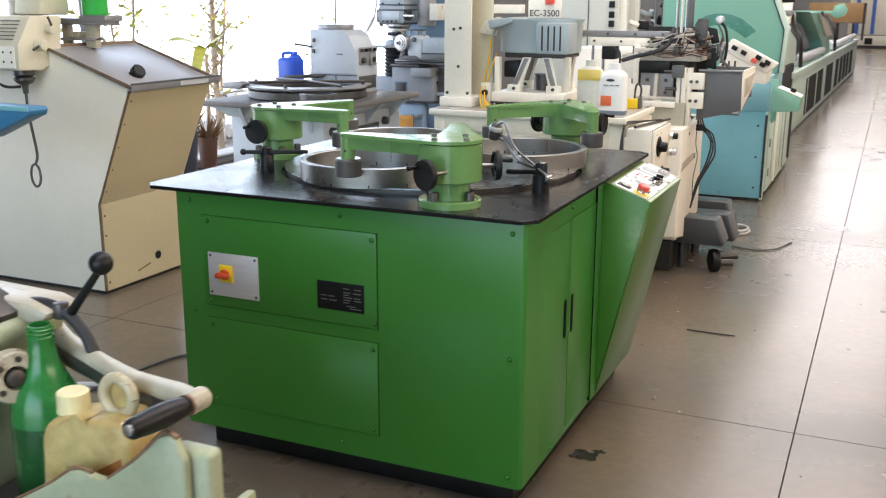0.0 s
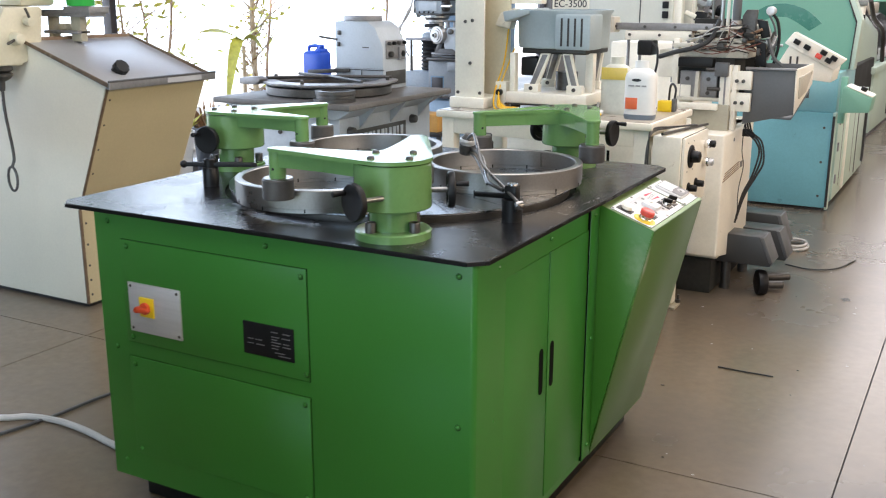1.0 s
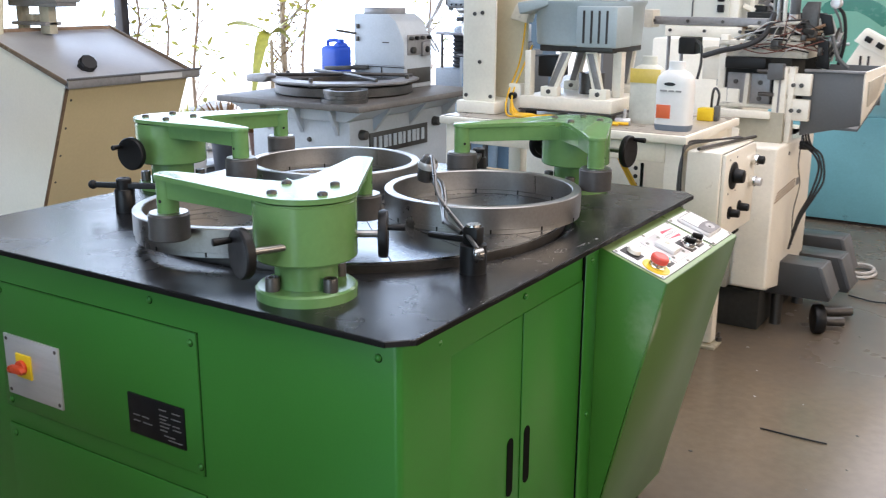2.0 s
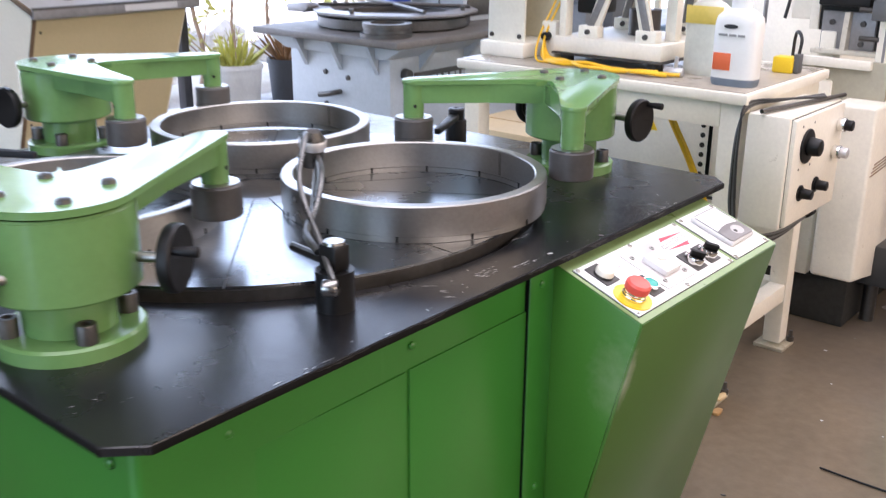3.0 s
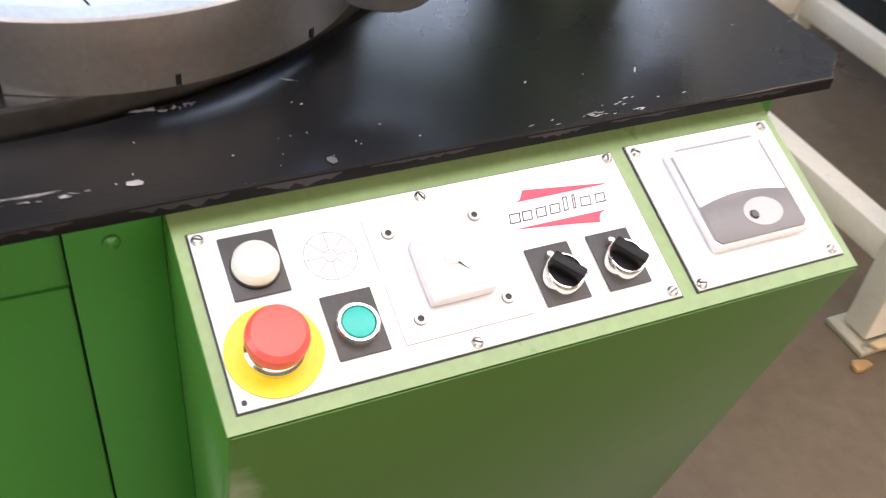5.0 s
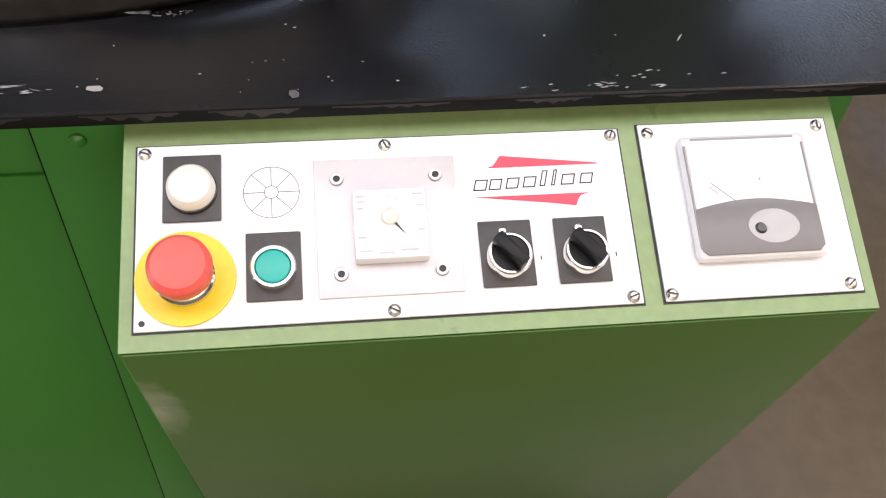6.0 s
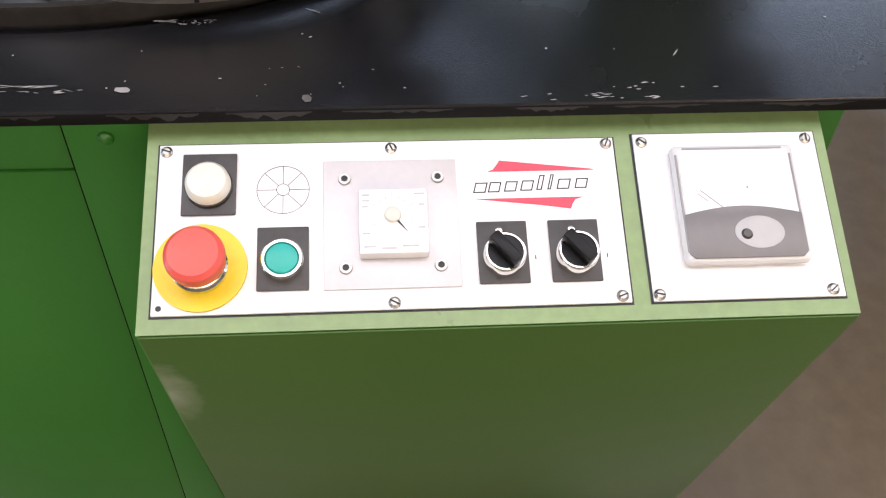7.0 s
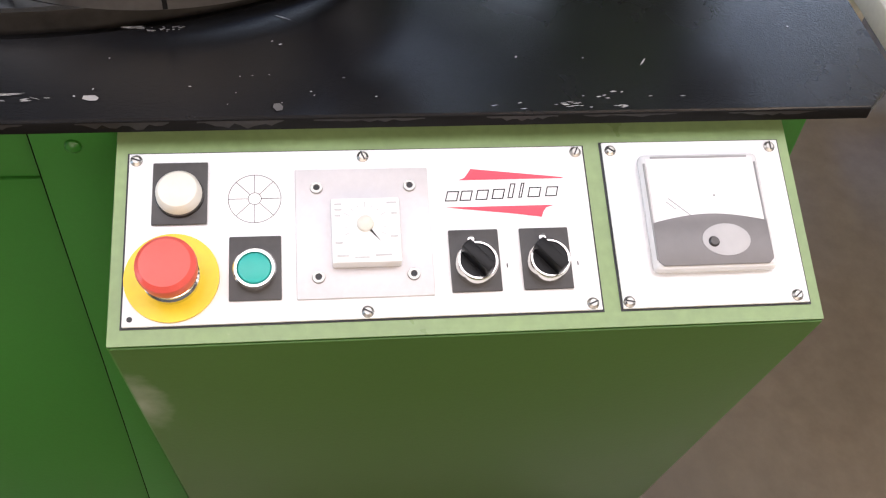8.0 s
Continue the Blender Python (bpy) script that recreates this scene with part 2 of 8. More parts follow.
MILL_PALE = mat("pale_slate_casting_paint", (0.3, 0.34, 0.38), 0.4, var=0.12, big=5, fine=80, wear=((0.1, 0.1, 0.1), 0.12, 8))
BASE_BLUE = mat("light_steel_blue_paint", (0.25, 0.36, 0.48), 0.4, var=0.1, big=4, fine=80, wear=((0.1, 0.11, 0.12), 0.1, 7))
PANEL_SHADED = mat("greyed_beige_sheet_paint", (0.36, 0.34, 0.26), 0.45, var=0.1, big=4, fine=80, wear=((0.2, 0.17, 0.12), 0.15, 6))
CAP_CREAM = mat("yellowed_cap_plastic", (0.72, 0.65, 0.36), 0.35, var=0.1, big=20, fine=120, bump=0.02)
METER_BOSS = mat("grey_meter_window", (0.45, 0.44, 0.44), 0.35, var=0.05, big=20, fine=100, bump=0)
CONSOLE_GREEN = mat("worn_grass_green_paint", (0.052, 0.178, 0.022), 0.33, spec=0.4, rvar=0.03, var=0.06, big=4, fine=200, bump=0.05)
FADED = mat("faded_olive_green_paint", (0.06, 0.137, 0.026), 0.33, spec=0.3, var=0.04, big=4, fine=200, bump=0.05, rvar=0.02)
RIM_LIT = mat("faded_light_green_paint", (0.22, 0.32, 0.13), 0.35, var=0.12, big=9, fine=120, bump=0.06, wear=((0.4, 0.4, 0.3), 0.06, 30))
WORKTOP = mat("oily_brown_grey_steel_top", (0.13, 0.12, 0.11), 0.55, var=0.25, big=4, fine=60, bump=0.1, wear=((0.25, 0.24, 0.23), 0.2, 9))
EDGE_BLACK = mat("dull_black_edge_paint", (0.005, 0.0048, 0.0048), 0.6, spec=0.15, var=0.3, big=14, fine=140, bump=0.1)
TIMER_ALU = mat("pale_satin_plate", (0.64, 0.62, 0.625), 0.4, 0.15, var=0.05, big=10, fine=200, bump=0.02)
TWIG = mat("brown_twigs", (0.34, 0.24, 0.16), 0.8, var=0.25, big=6, fine=60, bump=0.4)
BOTTLE_DEEP = mat("dark_liquid_in_green_bottle", (0.011, 0.075, 0.018), 0.28, var=0.2, big=6, fine=60, bump=0.03, wear=((0.05, 0.09, 0.04), 0.1, 9))
EDGE_RUST = mat("rusty_brown_sheet_edge", (0.19, 0.13, 0.085), 0.55, 0.3, var=0.3, big=12, fine=80, wear=((0.34, 0.28, 0.2), 0.25, 14))
OIL_SPOT = mat("dark_oil_stain", (0.035, 0.031, 0.028), 0.25, var=0.3, big=6, fine=40, bump=0)
DARK_CABLE = mat("dark_grey_cable", (0.07, 0.07, 0.072), 0.5, var=0.15, big=8, fine=80)
SWITCH_ORANGE = mat("orange_red_switch_plastic", (0.62, 0.07, 0.018), 0.35, var=0.06, big=20, fine=200, bump=0.02)


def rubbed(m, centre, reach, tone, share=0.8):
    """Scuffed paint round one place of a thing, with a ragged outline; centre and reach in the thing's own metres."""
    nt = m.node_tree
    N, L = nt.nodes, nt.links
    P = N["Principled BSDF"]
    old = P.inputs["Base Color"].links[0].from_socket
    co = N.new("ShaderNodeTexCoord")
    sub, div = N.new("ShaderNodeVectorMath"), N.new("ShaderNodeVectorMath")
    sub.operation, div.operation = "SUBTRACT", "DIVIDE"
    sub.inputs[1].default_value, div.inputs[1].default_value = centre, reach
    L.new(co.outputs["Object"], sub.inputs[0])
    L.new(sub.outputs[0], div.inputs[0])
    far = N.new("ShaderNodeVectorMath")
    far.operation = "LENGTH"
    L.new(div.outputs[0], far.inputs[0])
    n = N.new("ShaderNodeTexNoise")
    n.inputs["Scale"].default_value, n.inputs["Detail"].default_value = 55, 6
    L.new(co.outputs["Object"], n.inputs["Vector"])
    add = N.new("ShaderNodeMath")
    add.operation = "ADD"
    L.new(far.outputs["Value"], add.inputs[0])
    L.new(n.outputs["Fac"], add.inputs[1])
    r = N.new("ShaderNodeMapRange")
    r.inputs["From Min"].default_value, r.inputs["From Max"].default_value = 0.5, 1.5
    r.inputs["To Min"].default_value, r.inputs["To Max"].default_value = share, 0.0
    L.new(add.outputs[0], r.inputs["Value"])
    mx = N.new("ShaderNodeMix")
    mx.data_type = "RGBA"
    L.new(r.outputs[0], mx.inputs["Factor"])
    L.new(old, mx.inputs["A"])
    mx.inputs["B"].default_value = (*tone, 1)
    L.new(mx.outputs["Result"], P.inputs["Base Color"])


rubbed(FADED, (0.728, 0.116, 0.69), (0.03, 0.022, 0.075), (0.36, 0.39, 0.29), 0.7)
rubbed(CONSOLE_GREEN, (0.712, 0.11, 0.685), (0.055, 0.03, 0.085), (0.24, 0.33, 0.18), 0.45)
PLATE_BLACK = mat("black_enamel_plate", (0.009, 0.009, 0.01), 0.4, spec=0.15, var=0.1, big=20, fine=150, bump=0.01)


# mesh helpers: everything is drawn at its place in the world
ORG = {}


def thing(name, base, label="", category="", group="", kind=""):
    ob = new(name)
    ob.empty_display_size = 0.1
    ob.location = base
    ORG[ob.name] = Vector(base)
    return tagged(ob, label, category, group, kind)


def part(name, bm, material, parent=None, label="", sharp=35):
    me = bpy.data.meshes.new(name)
    bmesh.ops.recalc_face_normals(bm, faces=bm.faces[:])
    base = ORG[parent.name] if parent else Vector((0, 0, 0))
    bmesh.ops.translate(bm, verts=bm.verts[:], vec=-base)
    bm.to_mesh(me)
    bm.free()
    me.materials.append(material)
    me.shade_smooth()
    me.set_sharp_from_angle(angle=radians(sharp))
    ob = new(name, me)
    if parent:
        ob.parent = parent
    ORG[ob.name] = base
    return tagged(ob, label)


def again(ob, parent, at, turn=(0, 0, 0)):
    """The same mesh once more at a place in the world (for meshes drawn round the world's origin)."""
    c = new(ob.name.split(".")[0], ob.data)
    c.parent = parent
    c.matrix_basis = Matrix.Translation(Vector(at) - ORG[parent.name]) @ Euler([radians(a) for a in turn]).to_matrix().to_4x4()
    ORG[c.name] = ORG[parent.name]
    return c


def box(x0, x1, y0, y1, z0, z1, bev=0.0, bm=None, seg=2, turn=None):
    bm = bm or bmesh.new()
    vs = [bm.verts.new((x, y, z)) for x in (x0, x1) for y in (y0, y1) for z in (z0, z1)]
    fs = [bm.faces.new([vs[i] for i in q]) for q in ((0, 1, 3, 2), (4, 6, 7, 5), (0, 4, 5, 1), (2, 3, 7, 6), (0, 2, 6, 4), (1, 5, 7, 3))]
    if turn:
        c = Vector(((x0 + x1) / 2, (y0 + y1) / 2, (z0 + z1) / 2))
        bmesh.ops.rotate(bm, cent=c, matrix=Euler([radians(a) for a in turn]).to_matrix(), verts=vs)
    if bev:
        es = list({e for f in fs for e in f.edges})
        bmesh.ops.bevel(bm, geom=es, offset=bev, segments=seg, affect="EDGES", profile=0.5)
    return bm


def rod(p0, p1, r0, r1=None, n=20, bev=0.0, bm=None):
    """A round bar or cone between two points."""
    bm = bm or bmesh.new()
    r1 = r0 if r1 is None else r1
    p0, p1 = Vector(p0), Vector(p1)
    q = (p1 - p0).to_track_quat("Z", "Y").to_matrix()
    ring = [[bm.verts.new(p + q @ Vector((r * math.cos(2 * math.pi * i / n), r * math.sin(2 * math.pi * i / n), 0))) for i in range(n)] for p, r in ((p0, r0), (p1, r1))]
    caps = [bm.faces.new(ring[0][::-1]), bm.faces.new(ring[1])]
    for i in range(n):
        bm.faces.new((ring[0][i], ring[0][(i + 1) % n], ring[1][(i + 1) % n], ring[1][i]))
    if bev:
        bmesh.ops.bevel(bm, geom=list({e for f in caps for e in f.edges}), offset=bev, segments=2, affect="EDGES", profile=0.5)
    return bm


def lathe(profile, centre=(0, 0, 0), n=48, bm=None, axis=None):
    """Turns (radius, height) pairs about an upright axis, or about the way `axis`."""
    bm = bm or bmesh.new()
    q = Vector(axis).to_track_quat("Z", "Y").to_matrix() if axis else Matrix.Identity(3)
    rows = []
    for r, z in profile:
        rows.append([bm.verts.new(Vector(centre) + q @ Vector((max(r, 1e-5) * math.cos(2 * math.pi * i / n), max(r, 1e-5) * math.sin(2 * math.pi * i / n), z))) for i in range(n)])
    for a, b in zip(rows, rows[1:]):
        for i in range(n):
            bm.faces.new((a[i], a[(i + 1) % n], b[(i + 1) % n], b[i]))
    bmesh.ops.remove_doubles(bm, verts=[v for row in rows for v in row], dist=2e-5)
    return bm


def prism(poly, axis, a, b, bev=0.0, bm=None, seg=2):
    """A polygon pushed along an axis from a to b; the polygon's pairs are the two other axes in order."""
    bm = bm or bmesh.new()

    def at(u, v, w):
        return {"x": (w, u, v), "y": (u, w, v), "z": (u, v, w)}[axis]

    lo, hi = [bm.verts.new(at(u, v, a)) for u, v in poly], [bm.verts.new(at(u, v, b)) for u, v in poly]
    fs = [bm.faces.new(lo), bm.faces.new(hi[::-1])]
    k = len(poly)
    fs += [bm.faces.new((lo[i], hi[i], hi[(i + 1) % k], lo[(i + 1) % k])) for i in range(k)]
    if bev:
        bmesh.ops.bevel(bm, geom=list({e for f in fs for e in f.edges}), offset=bev, segments=seg, affect="EDGES", profile=0.5)
    return bm


def smooth_line(pts, k=6):
    """Points on a smooth line through pts."""
    p = [Vector(q) for q in pts]
    p = [p[0] * 2 - p[1]] + p + [p[-1] * 2 - p[-2]]
    out = []
    for i in range(1, len(p) - 2):
        for j in range(k):
            t = j / k
            a, b, c, d = p[i - 1], p[i], p[i + 1], p[i + 2]
            out.append(0.5 * (2 * b + (c - a) * t + (2 * a - 5 * b + 4 * c - d) * t * t + (3 * b - a - 3 * c + d) * t ** 3))
    return out + [p[-2]]


def tube(pts, r, n=8, k=6, bm=None, taper=1.0):
    """A bent rod, hose or cable through the points."""
    bm = bm or bmesh.new()
    line = smooth_line(pts, k) if k > 1 else [Vector(q) for q in pts]
    up = Vector((0.13, 0.21, 0.97))
    rows = []
    for i, p in enumerate(line):
        d = (line[min(i + 1, len(line) - 1)] - line[max(i - 1, 0)]).normalized()
        s = d.cross(up)
        if s.length < 0.05:
            s = d.cross(Vector((1, 0, 0)))
        s.normalize()
        u = s.cross(d)
        up = u
        rr = r * (1 + (taper - 1) * i / max(1, len(line) - 1))
        rows.append([bm.verts.new(p + rr * (math.cos(2 * math.pi * j / n) * s + math.sin(2 * math.pi * j / n) * u)) for j in range(n)])
    for a, b in zip(rows, rows[1:]):
        for j in range(n):
            bm.faces.new((a[j], a[(j + 1) % n], b[(j + 1) % n], b[j]))
    bm.faces.new(rows[0][::-1])
    bm.faces.new(rows[-1])
    return bm


def single(name, bm, material, label, category, group="", kind="", sharp=35):
    """A thing that is one plain mesh, with its origin at its foot."""
    lo = [min(v.co[i] for v in bm.verts) for i in range(3)]
    hi = [max(v.co[i] for v in bm.verts) for i in range(3)]
    base = Vector(((lo[0] + hi[0]) / 2, (lo[1] + hi[1]) / 2, lo[2]))
    ORG["."] = base
    me = bpy.data.meshes.new(name)
    bmesh.ops.recalc_face_normals(bm, faces=bm.faces[:])
    bmesh.ops.translate(bm, verts=bm.verts[:], vec=-base)
    bm.to_mesh(me)
    bm.free()
    me.materials.append(material)
    me.shade_smooth()
    me.set_sharp_from_angle(angle=radians(sharp))
    ob = new(name, me)
    ob.location = base
    ORG[ob.name] = base
    return tagged(ob, label, category, group, kind)


# the hall
X0, X1, Y0, Y1, CEIL = -4.7, 6.0, -6.0, 38.0, 4.6
tagged(single("floor", box(X0, X1, Y0, Y1, -0.2, -0.012), JOINT, "", "floor", kind="structure"), "grey sealed concrete floor cut into large slabs")
FLOOR_OB = bpy.data.objects["floor"]
_ce = bmesh.new()
for xa, xb, ya, yb in ((X0 - 0.2, -1.0, Y0 - 0.2, Y1 + 0.2), (1.6, X1 + 0.2, Y0 - 0.2, Y1 + 0.2), (-1.0, 1.6, Y0 - 0.2, -4.0), (-1.0, 1.6, 36.0, Y1 + 0.2)):
    box(xa, xb, ya, yb, CEIL, CEIL + 0.2, bm=_ce)
tagged(single("ceiling", _ce, WALL, "", "ceiling", kind="structure"), "plain grey ceiling with a long roof light")

# out of view, added to keep direct sun off the floor
tagged(single("roof_pane", box(-1.0, 1.6, -4.0, 36.0, CEIL + 0.05, CEIL + 0.07), PALE_SHEET, "", "roof light", kind="structure"), "unseen opaque pane that shuts the sun out of the roof opening")


def wall_with_openings(name, along, at, a, b, holes, thick=0.2):
    """A wall along x or y with openings (from, to, sill, head) that go right through it."""
    bm = bmesh.new()
    cuts = sorted({a, b, *(h[0] for h in holes), *(h[1] for h in holes)})
    for u0, u1 in zip(cuts, cuts[1:]):
        mid = (u0 + u1) / 2
        hole = [h for h in holes if h[0] < mid < h[1]]
        for z0, z1 in ([(0, CEIL)] if not hole else [(0, hole[0][2]), (hole[0][3], CEIL)]):
            if z1 - z0 > 0.01:
                if along == "y":
                    box(at, at + thick, u0, u1, z0, z1, bm=bm)
                else:
                    box(u0, u1, at, at + thick, z0, z1, bm=bm)
    bmesh.ops.remove_doubles(bm, verts=bm.verts[:], dist=1e-4)
    return tagged(single(name, bm, WALL, "", "wall", kind="structure"), "plain grey plastered hall wall")


wall_with_openings("wall_west", "y", X0 - 0.2, Y0, Y1, [(0.3, 11.5, 0.05, 4.3)])
# openings in the next three walls are unseen, added to go with the lamps
wall_with_openings("wall_east", "y", X1, Y0, Y1, [(-4.0, 10.0, 2.4, 3.9)])
wall_with_openings("wall_south", "x", Y0 - 0.2, X0, X1, [(-2.9, 2.1, 0.05, 3.05)])
wall_with_openings("wall_north", "x", Y1, X0, X1, [(-1.5, 5.6, 1.9, 3.9)])

# glazing of the garden side
win = thing("window_1", (X0, 6.7, 0.05), "tall window onto the bright garden, dark metal frame", "window", kind="structure")
for y in (0.33, 3.5, 8.9, 11.47):
    part("mullion", box(X0 - 0.14, X0 - 0.06, y - 0.03, y + 0.03, 0.075, 4.24, 0.006), FRAME_DARK, win)
part("window_sill", box(X0 - 0.2, X0 + 0.02, 0.3, 11.5, 0.056, 0.075, 0.004), STONE, win, "pale stone sill")
part("window_head", box(X0 - 0.14, X0 - 0.06, 0.3, 11.5, 4.24, 4.297, 0.006), FRAME_DARK, win)

# garden beyond the glazing
tagged(single("ground", box(-60, X0 - 0.2, -40, 70, -0.3, -0.04), EARTH, "", "ground", kind="structure"), "pale gravel garden ground")
# added backdrop that glows, for the bright daylight and its reflections
tagged(single("backdrop", box(-11.6, -11.2, -14, 36, -0.05, 7.6), GARDEN_GLOW, "", "garden wall", kind="structure"), "high glowing backdrop beyond the garden, standing in for daylight")


# the green lapping machine
CX, CY, TZ = -0.59, 0.675, 0.874
lap = thing("lapping_machine", (-0.6, 0.67, 0.0), "green painted lapping machine with black top and three roller yokes", "machine")
part("plinth", box(-1.12, -0.06, 0.1, 1.26, 0.0, 0.1, 0.004), BLACK, lap, "black recessed plinth")
part("body", prism([(-1.166, 0.03), (-0.022, 0.03), (-0.0125, 0.038), (-0.018, 0.4), (-0.018, 1.31), (-1.166, 1.31)], "z", 0.088, TZ - 0.011, 0.004), GREEN, lap, "green sheet steel body")
part("cover_gap", box(-1.0706, -0.4597, 0.0288, 0.031, 0.5036, 0.7912), GREEN_GAP, lap, "dark gap round the cover")
part("cover", box(-1.07, -0.462, 0.0255, 0.031, 0.505, 0.79, 0.0026), GREEN, lap)
part("cover_gap", box(-1.0706, -0.4602, 0.0288, 0.031, 0.1708, 0.4632), GREEN_GAP, lap, "dark gap round the cover")
part("cover", box(-1.07, -0.462, 0.0255, 0.031, 0.172, 0.462, 0.0026), GREEN, lap)
part("door", box(-0.0195, -0.0145, 0.184, 0.4425, 0.115, 0.792, 0.0022), GREEN, lap)
part("door", box(-0.0195, -0.0145, 0.4485, 0.7152, 0.115, 0.793, 0.0018), GREEN, lap)
part("door_post", box(-0.0185, -0.0095, 0.7165, 0.7805, 0.1, 0.857, 0.0012), GREEN, lap, "proud green strip beside the side door")
# dark strip stands for the open gap and the post's shaded edge
part("door_gap", box(-0.0185, -0.0114, 0.7152, 0.7164, 0.1, 0.855), SLOT, lap, "dark strip for the gap and shaded post edge by the side door")
part("seam", box(-0.018, -0.0165, 0.1805, 0.1825, 0.11, 0.47), BLACK, lap)
for y in (0.403, 0.472):
    part("slot", prism([(y + 0.012 * math.cos(a), z + 0.012 * math.sin(a)) for z, a0 in ((0.538, 0), (0.437, 180)) for a in [radians(a0 + 30 * i) for i in range(7)]], "x", -0.0152, -0.0132), SLOT, lap, "black vent slot")

# dome screws of the panels
scr = part("screw", lathe([(0.0, 0.005), (0.0032, 0.0045), (0.0058, 0.0022), (0.0062, 0.0)], (0, 0, 0), 12), GREEN)
scr.parent = lap
scr.matrix_basis = Matrix.Translation(Vector((-0.582, 0.029, 0.833)) - ORG[lap.name]) @ Euler((radians(90), 0, 0)).to_matrix().to_4x4()
for x, z in ((-1.115, 0.835), (-1.116, 0.482), (-0.59, 0.131), (-0.054, 0.123), (-0.054, 0.477), (-0.053, 0.831), (-1.116, 0.14)):
    again(scr, lap, (x, 0.029, z), (90, 0, 0))
for x, z in ((-1.049, 0.774), (-0.476, 0.771), (-0.468, 0.524), (-1.049, 0.522), (-1.049, 0.443), (-0.477, 0.443), (-0.479, 0.191), (-1.05, 0.191)):
    again(scr, lap, (x, 0.025, z), (90, 0, 0))
for y, z in ((0.151, 0.825), (0.455, 0.826), (0.746, 0.831), (0.75, 0.47), (0.13, 0.46), (0.75, 0.14), (0.3, 0.105)):
    again(scr, lap, (-0.0095 if 0.72 < y < 0.78 else -0.0165, y, z), (0, 90, 0))

# dark rings round the screws, set a millimetre low
ring = part("screw_ring", lathe([(0.0, 0.0008), (0.0074, 0.0006), (0.0076, 0.0)], (0, 0, 0), 14), GREEN_GAP)
ring.parent = lap
ring.matrix_basis = Matrix.Translation(Vector((-0.582, 0.0293, 0.832)) - ORG[lap.name]) @ Euler((radians(90), 0, 0)).to_matrix().to_4x4()
for x, z, y in ((-1.115, 0.834, 0.0293), (-1.116, 0.481, 0.0293), (-0.59, 0.13, 0.0293), (-0.054, 0.122, 0.0293), (-0.054, 0.476, 0.0293), (-0.053, 0.83, 0.0293), (-1.049, 0.773, 0.0253), (-0.476, 0.77, 0.0253),
                (-0.468, 0.523, 0.0253), (-1.049, 0.521, 0.0253), (-1.049, 0.442, 0.0253), (-0.477, 0.442, 0.0253), (-0.479, 0.19, 0.0253)):
    again(ring, lap, (x, y, z), (90, 0, 0))

# main switch and rating plate
sw = part("switch_plate", box(-1.05, -0.866, 0.0215, 0.027, 0.54, 0.677, 0.001), ALU, lap, "bare aluminium switch plate")
part("switch_field", box(-1.008, -0.958, 0.0165, 0.022, 0.587, 0.641, 0.002), YELLOW, sw, "yellow switch field")
part("switch_knob", prism([(-0.984 + 0.0165 * math.cos(a), 0.613 + 0.0165 * math.sin(a)) for a in [2 * math.pi * i / 24 for i in range(24)]], "y", 0.008, 0.0168, 0.002), SWITCH_ORANGE, sw, "orange-red rotary knob")
part("switch_grip", prism([(-1.011, 0.608), (-1.004, 0.603), (-0.966, 0.606), (-0.955, 0.612), (-0.966, 0.62), (-1.004, 0.62)], "y", -0.006, 0.0085, 0.003), SWITCH_ORANGE, sw)
for x, z in ((-1.04, 0.667), (-0.876, 0.667), (-0.876, 0.55), (-1.04, 0.55)):
    part("rivet", lathe([(0, 0.002), (0.004, 0.001), (0.0045, 0)], (x, 0.0213, z), 10, axis=(0, -1, 0)), DARK_STEEL, sw)
rp = part("rating_plate", box(-0.659, -0.503, 0.022, 0.027, 0.548, 0.633, 0.0008), PLATE_BLACK, lap, "black rating plate with rows of print")
for x0, x1, z in ((-0.645, -0.626, 0.59), (-0.62, -0.6, 0.59), (-0.645, -0.626, 0.578), (-0.618, -0.592, 0.578), (-0.57, -0.55, 0.617), (-0.535, -0.512, 0.617), (-0.57, -0.546, 0.605), (-0.538, -0.512, 0.605),
                  (-0.57, -0.552, 0.598), (-0.57, -0.54, 0.591), (-0.535, -0.515, 0.591), (-0.57, -0.545, 0.583), (-0.535, -0.512, 0.583), (-0.57, -0.55, 0.575), (-0.56, -0.53, 0.565), (-0.55, -0.512, 0.558)):
    part("print_bar", box(x0, x1, 0.0214, 0.0219, z - 0.001, z + 0.001), DIM_PRINT, rp)

# side console
SL = Vector((0.108, 0, -0.040)).normalized()
NO = Vector((-SL.z, 0, SL.x))
PO = Vector((0.022, 0, 0.842))


def on_panel(u, v, h=0.0):
    """A place on the sloping panel: u along it, v down the slope, h proud of it."""
    return Vector((0, u, 0)) + PO + SL * v + NO * h


def lay(bm):
    """Turns a mesh drawn in (u, v, h) onto the panel."""
    for q in bm.verts:
        q.co = on_panel(q.co.x, q.co.y, q.co.z)
    return bm


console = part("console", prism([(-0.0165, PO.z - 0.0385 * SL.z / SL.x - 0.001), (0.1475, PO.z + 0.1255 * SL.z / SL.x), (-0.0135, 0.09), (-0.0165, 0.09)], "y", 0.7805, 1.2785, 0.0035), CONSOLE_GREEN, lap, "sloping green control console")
FRONT = Vector((0.161, 0, 0.7056)).normalized()
OUTWARD = Vector((FRONT.z, 0, -FRONT.x))
_fs = [Vector((0.1475, 0, 0.7956)) - FRONT * 0.0012, Vector((-0.0135, 0, 0.09)) + FRONT * 0.004]
_fs = [_fs[0] - OUTWARD * 0.001, _fs[0] + OUTWARD * 0.0012, _fs[1] + OUTWARD * 0.0012, _fs[1] - OUTWARD * 0.001]
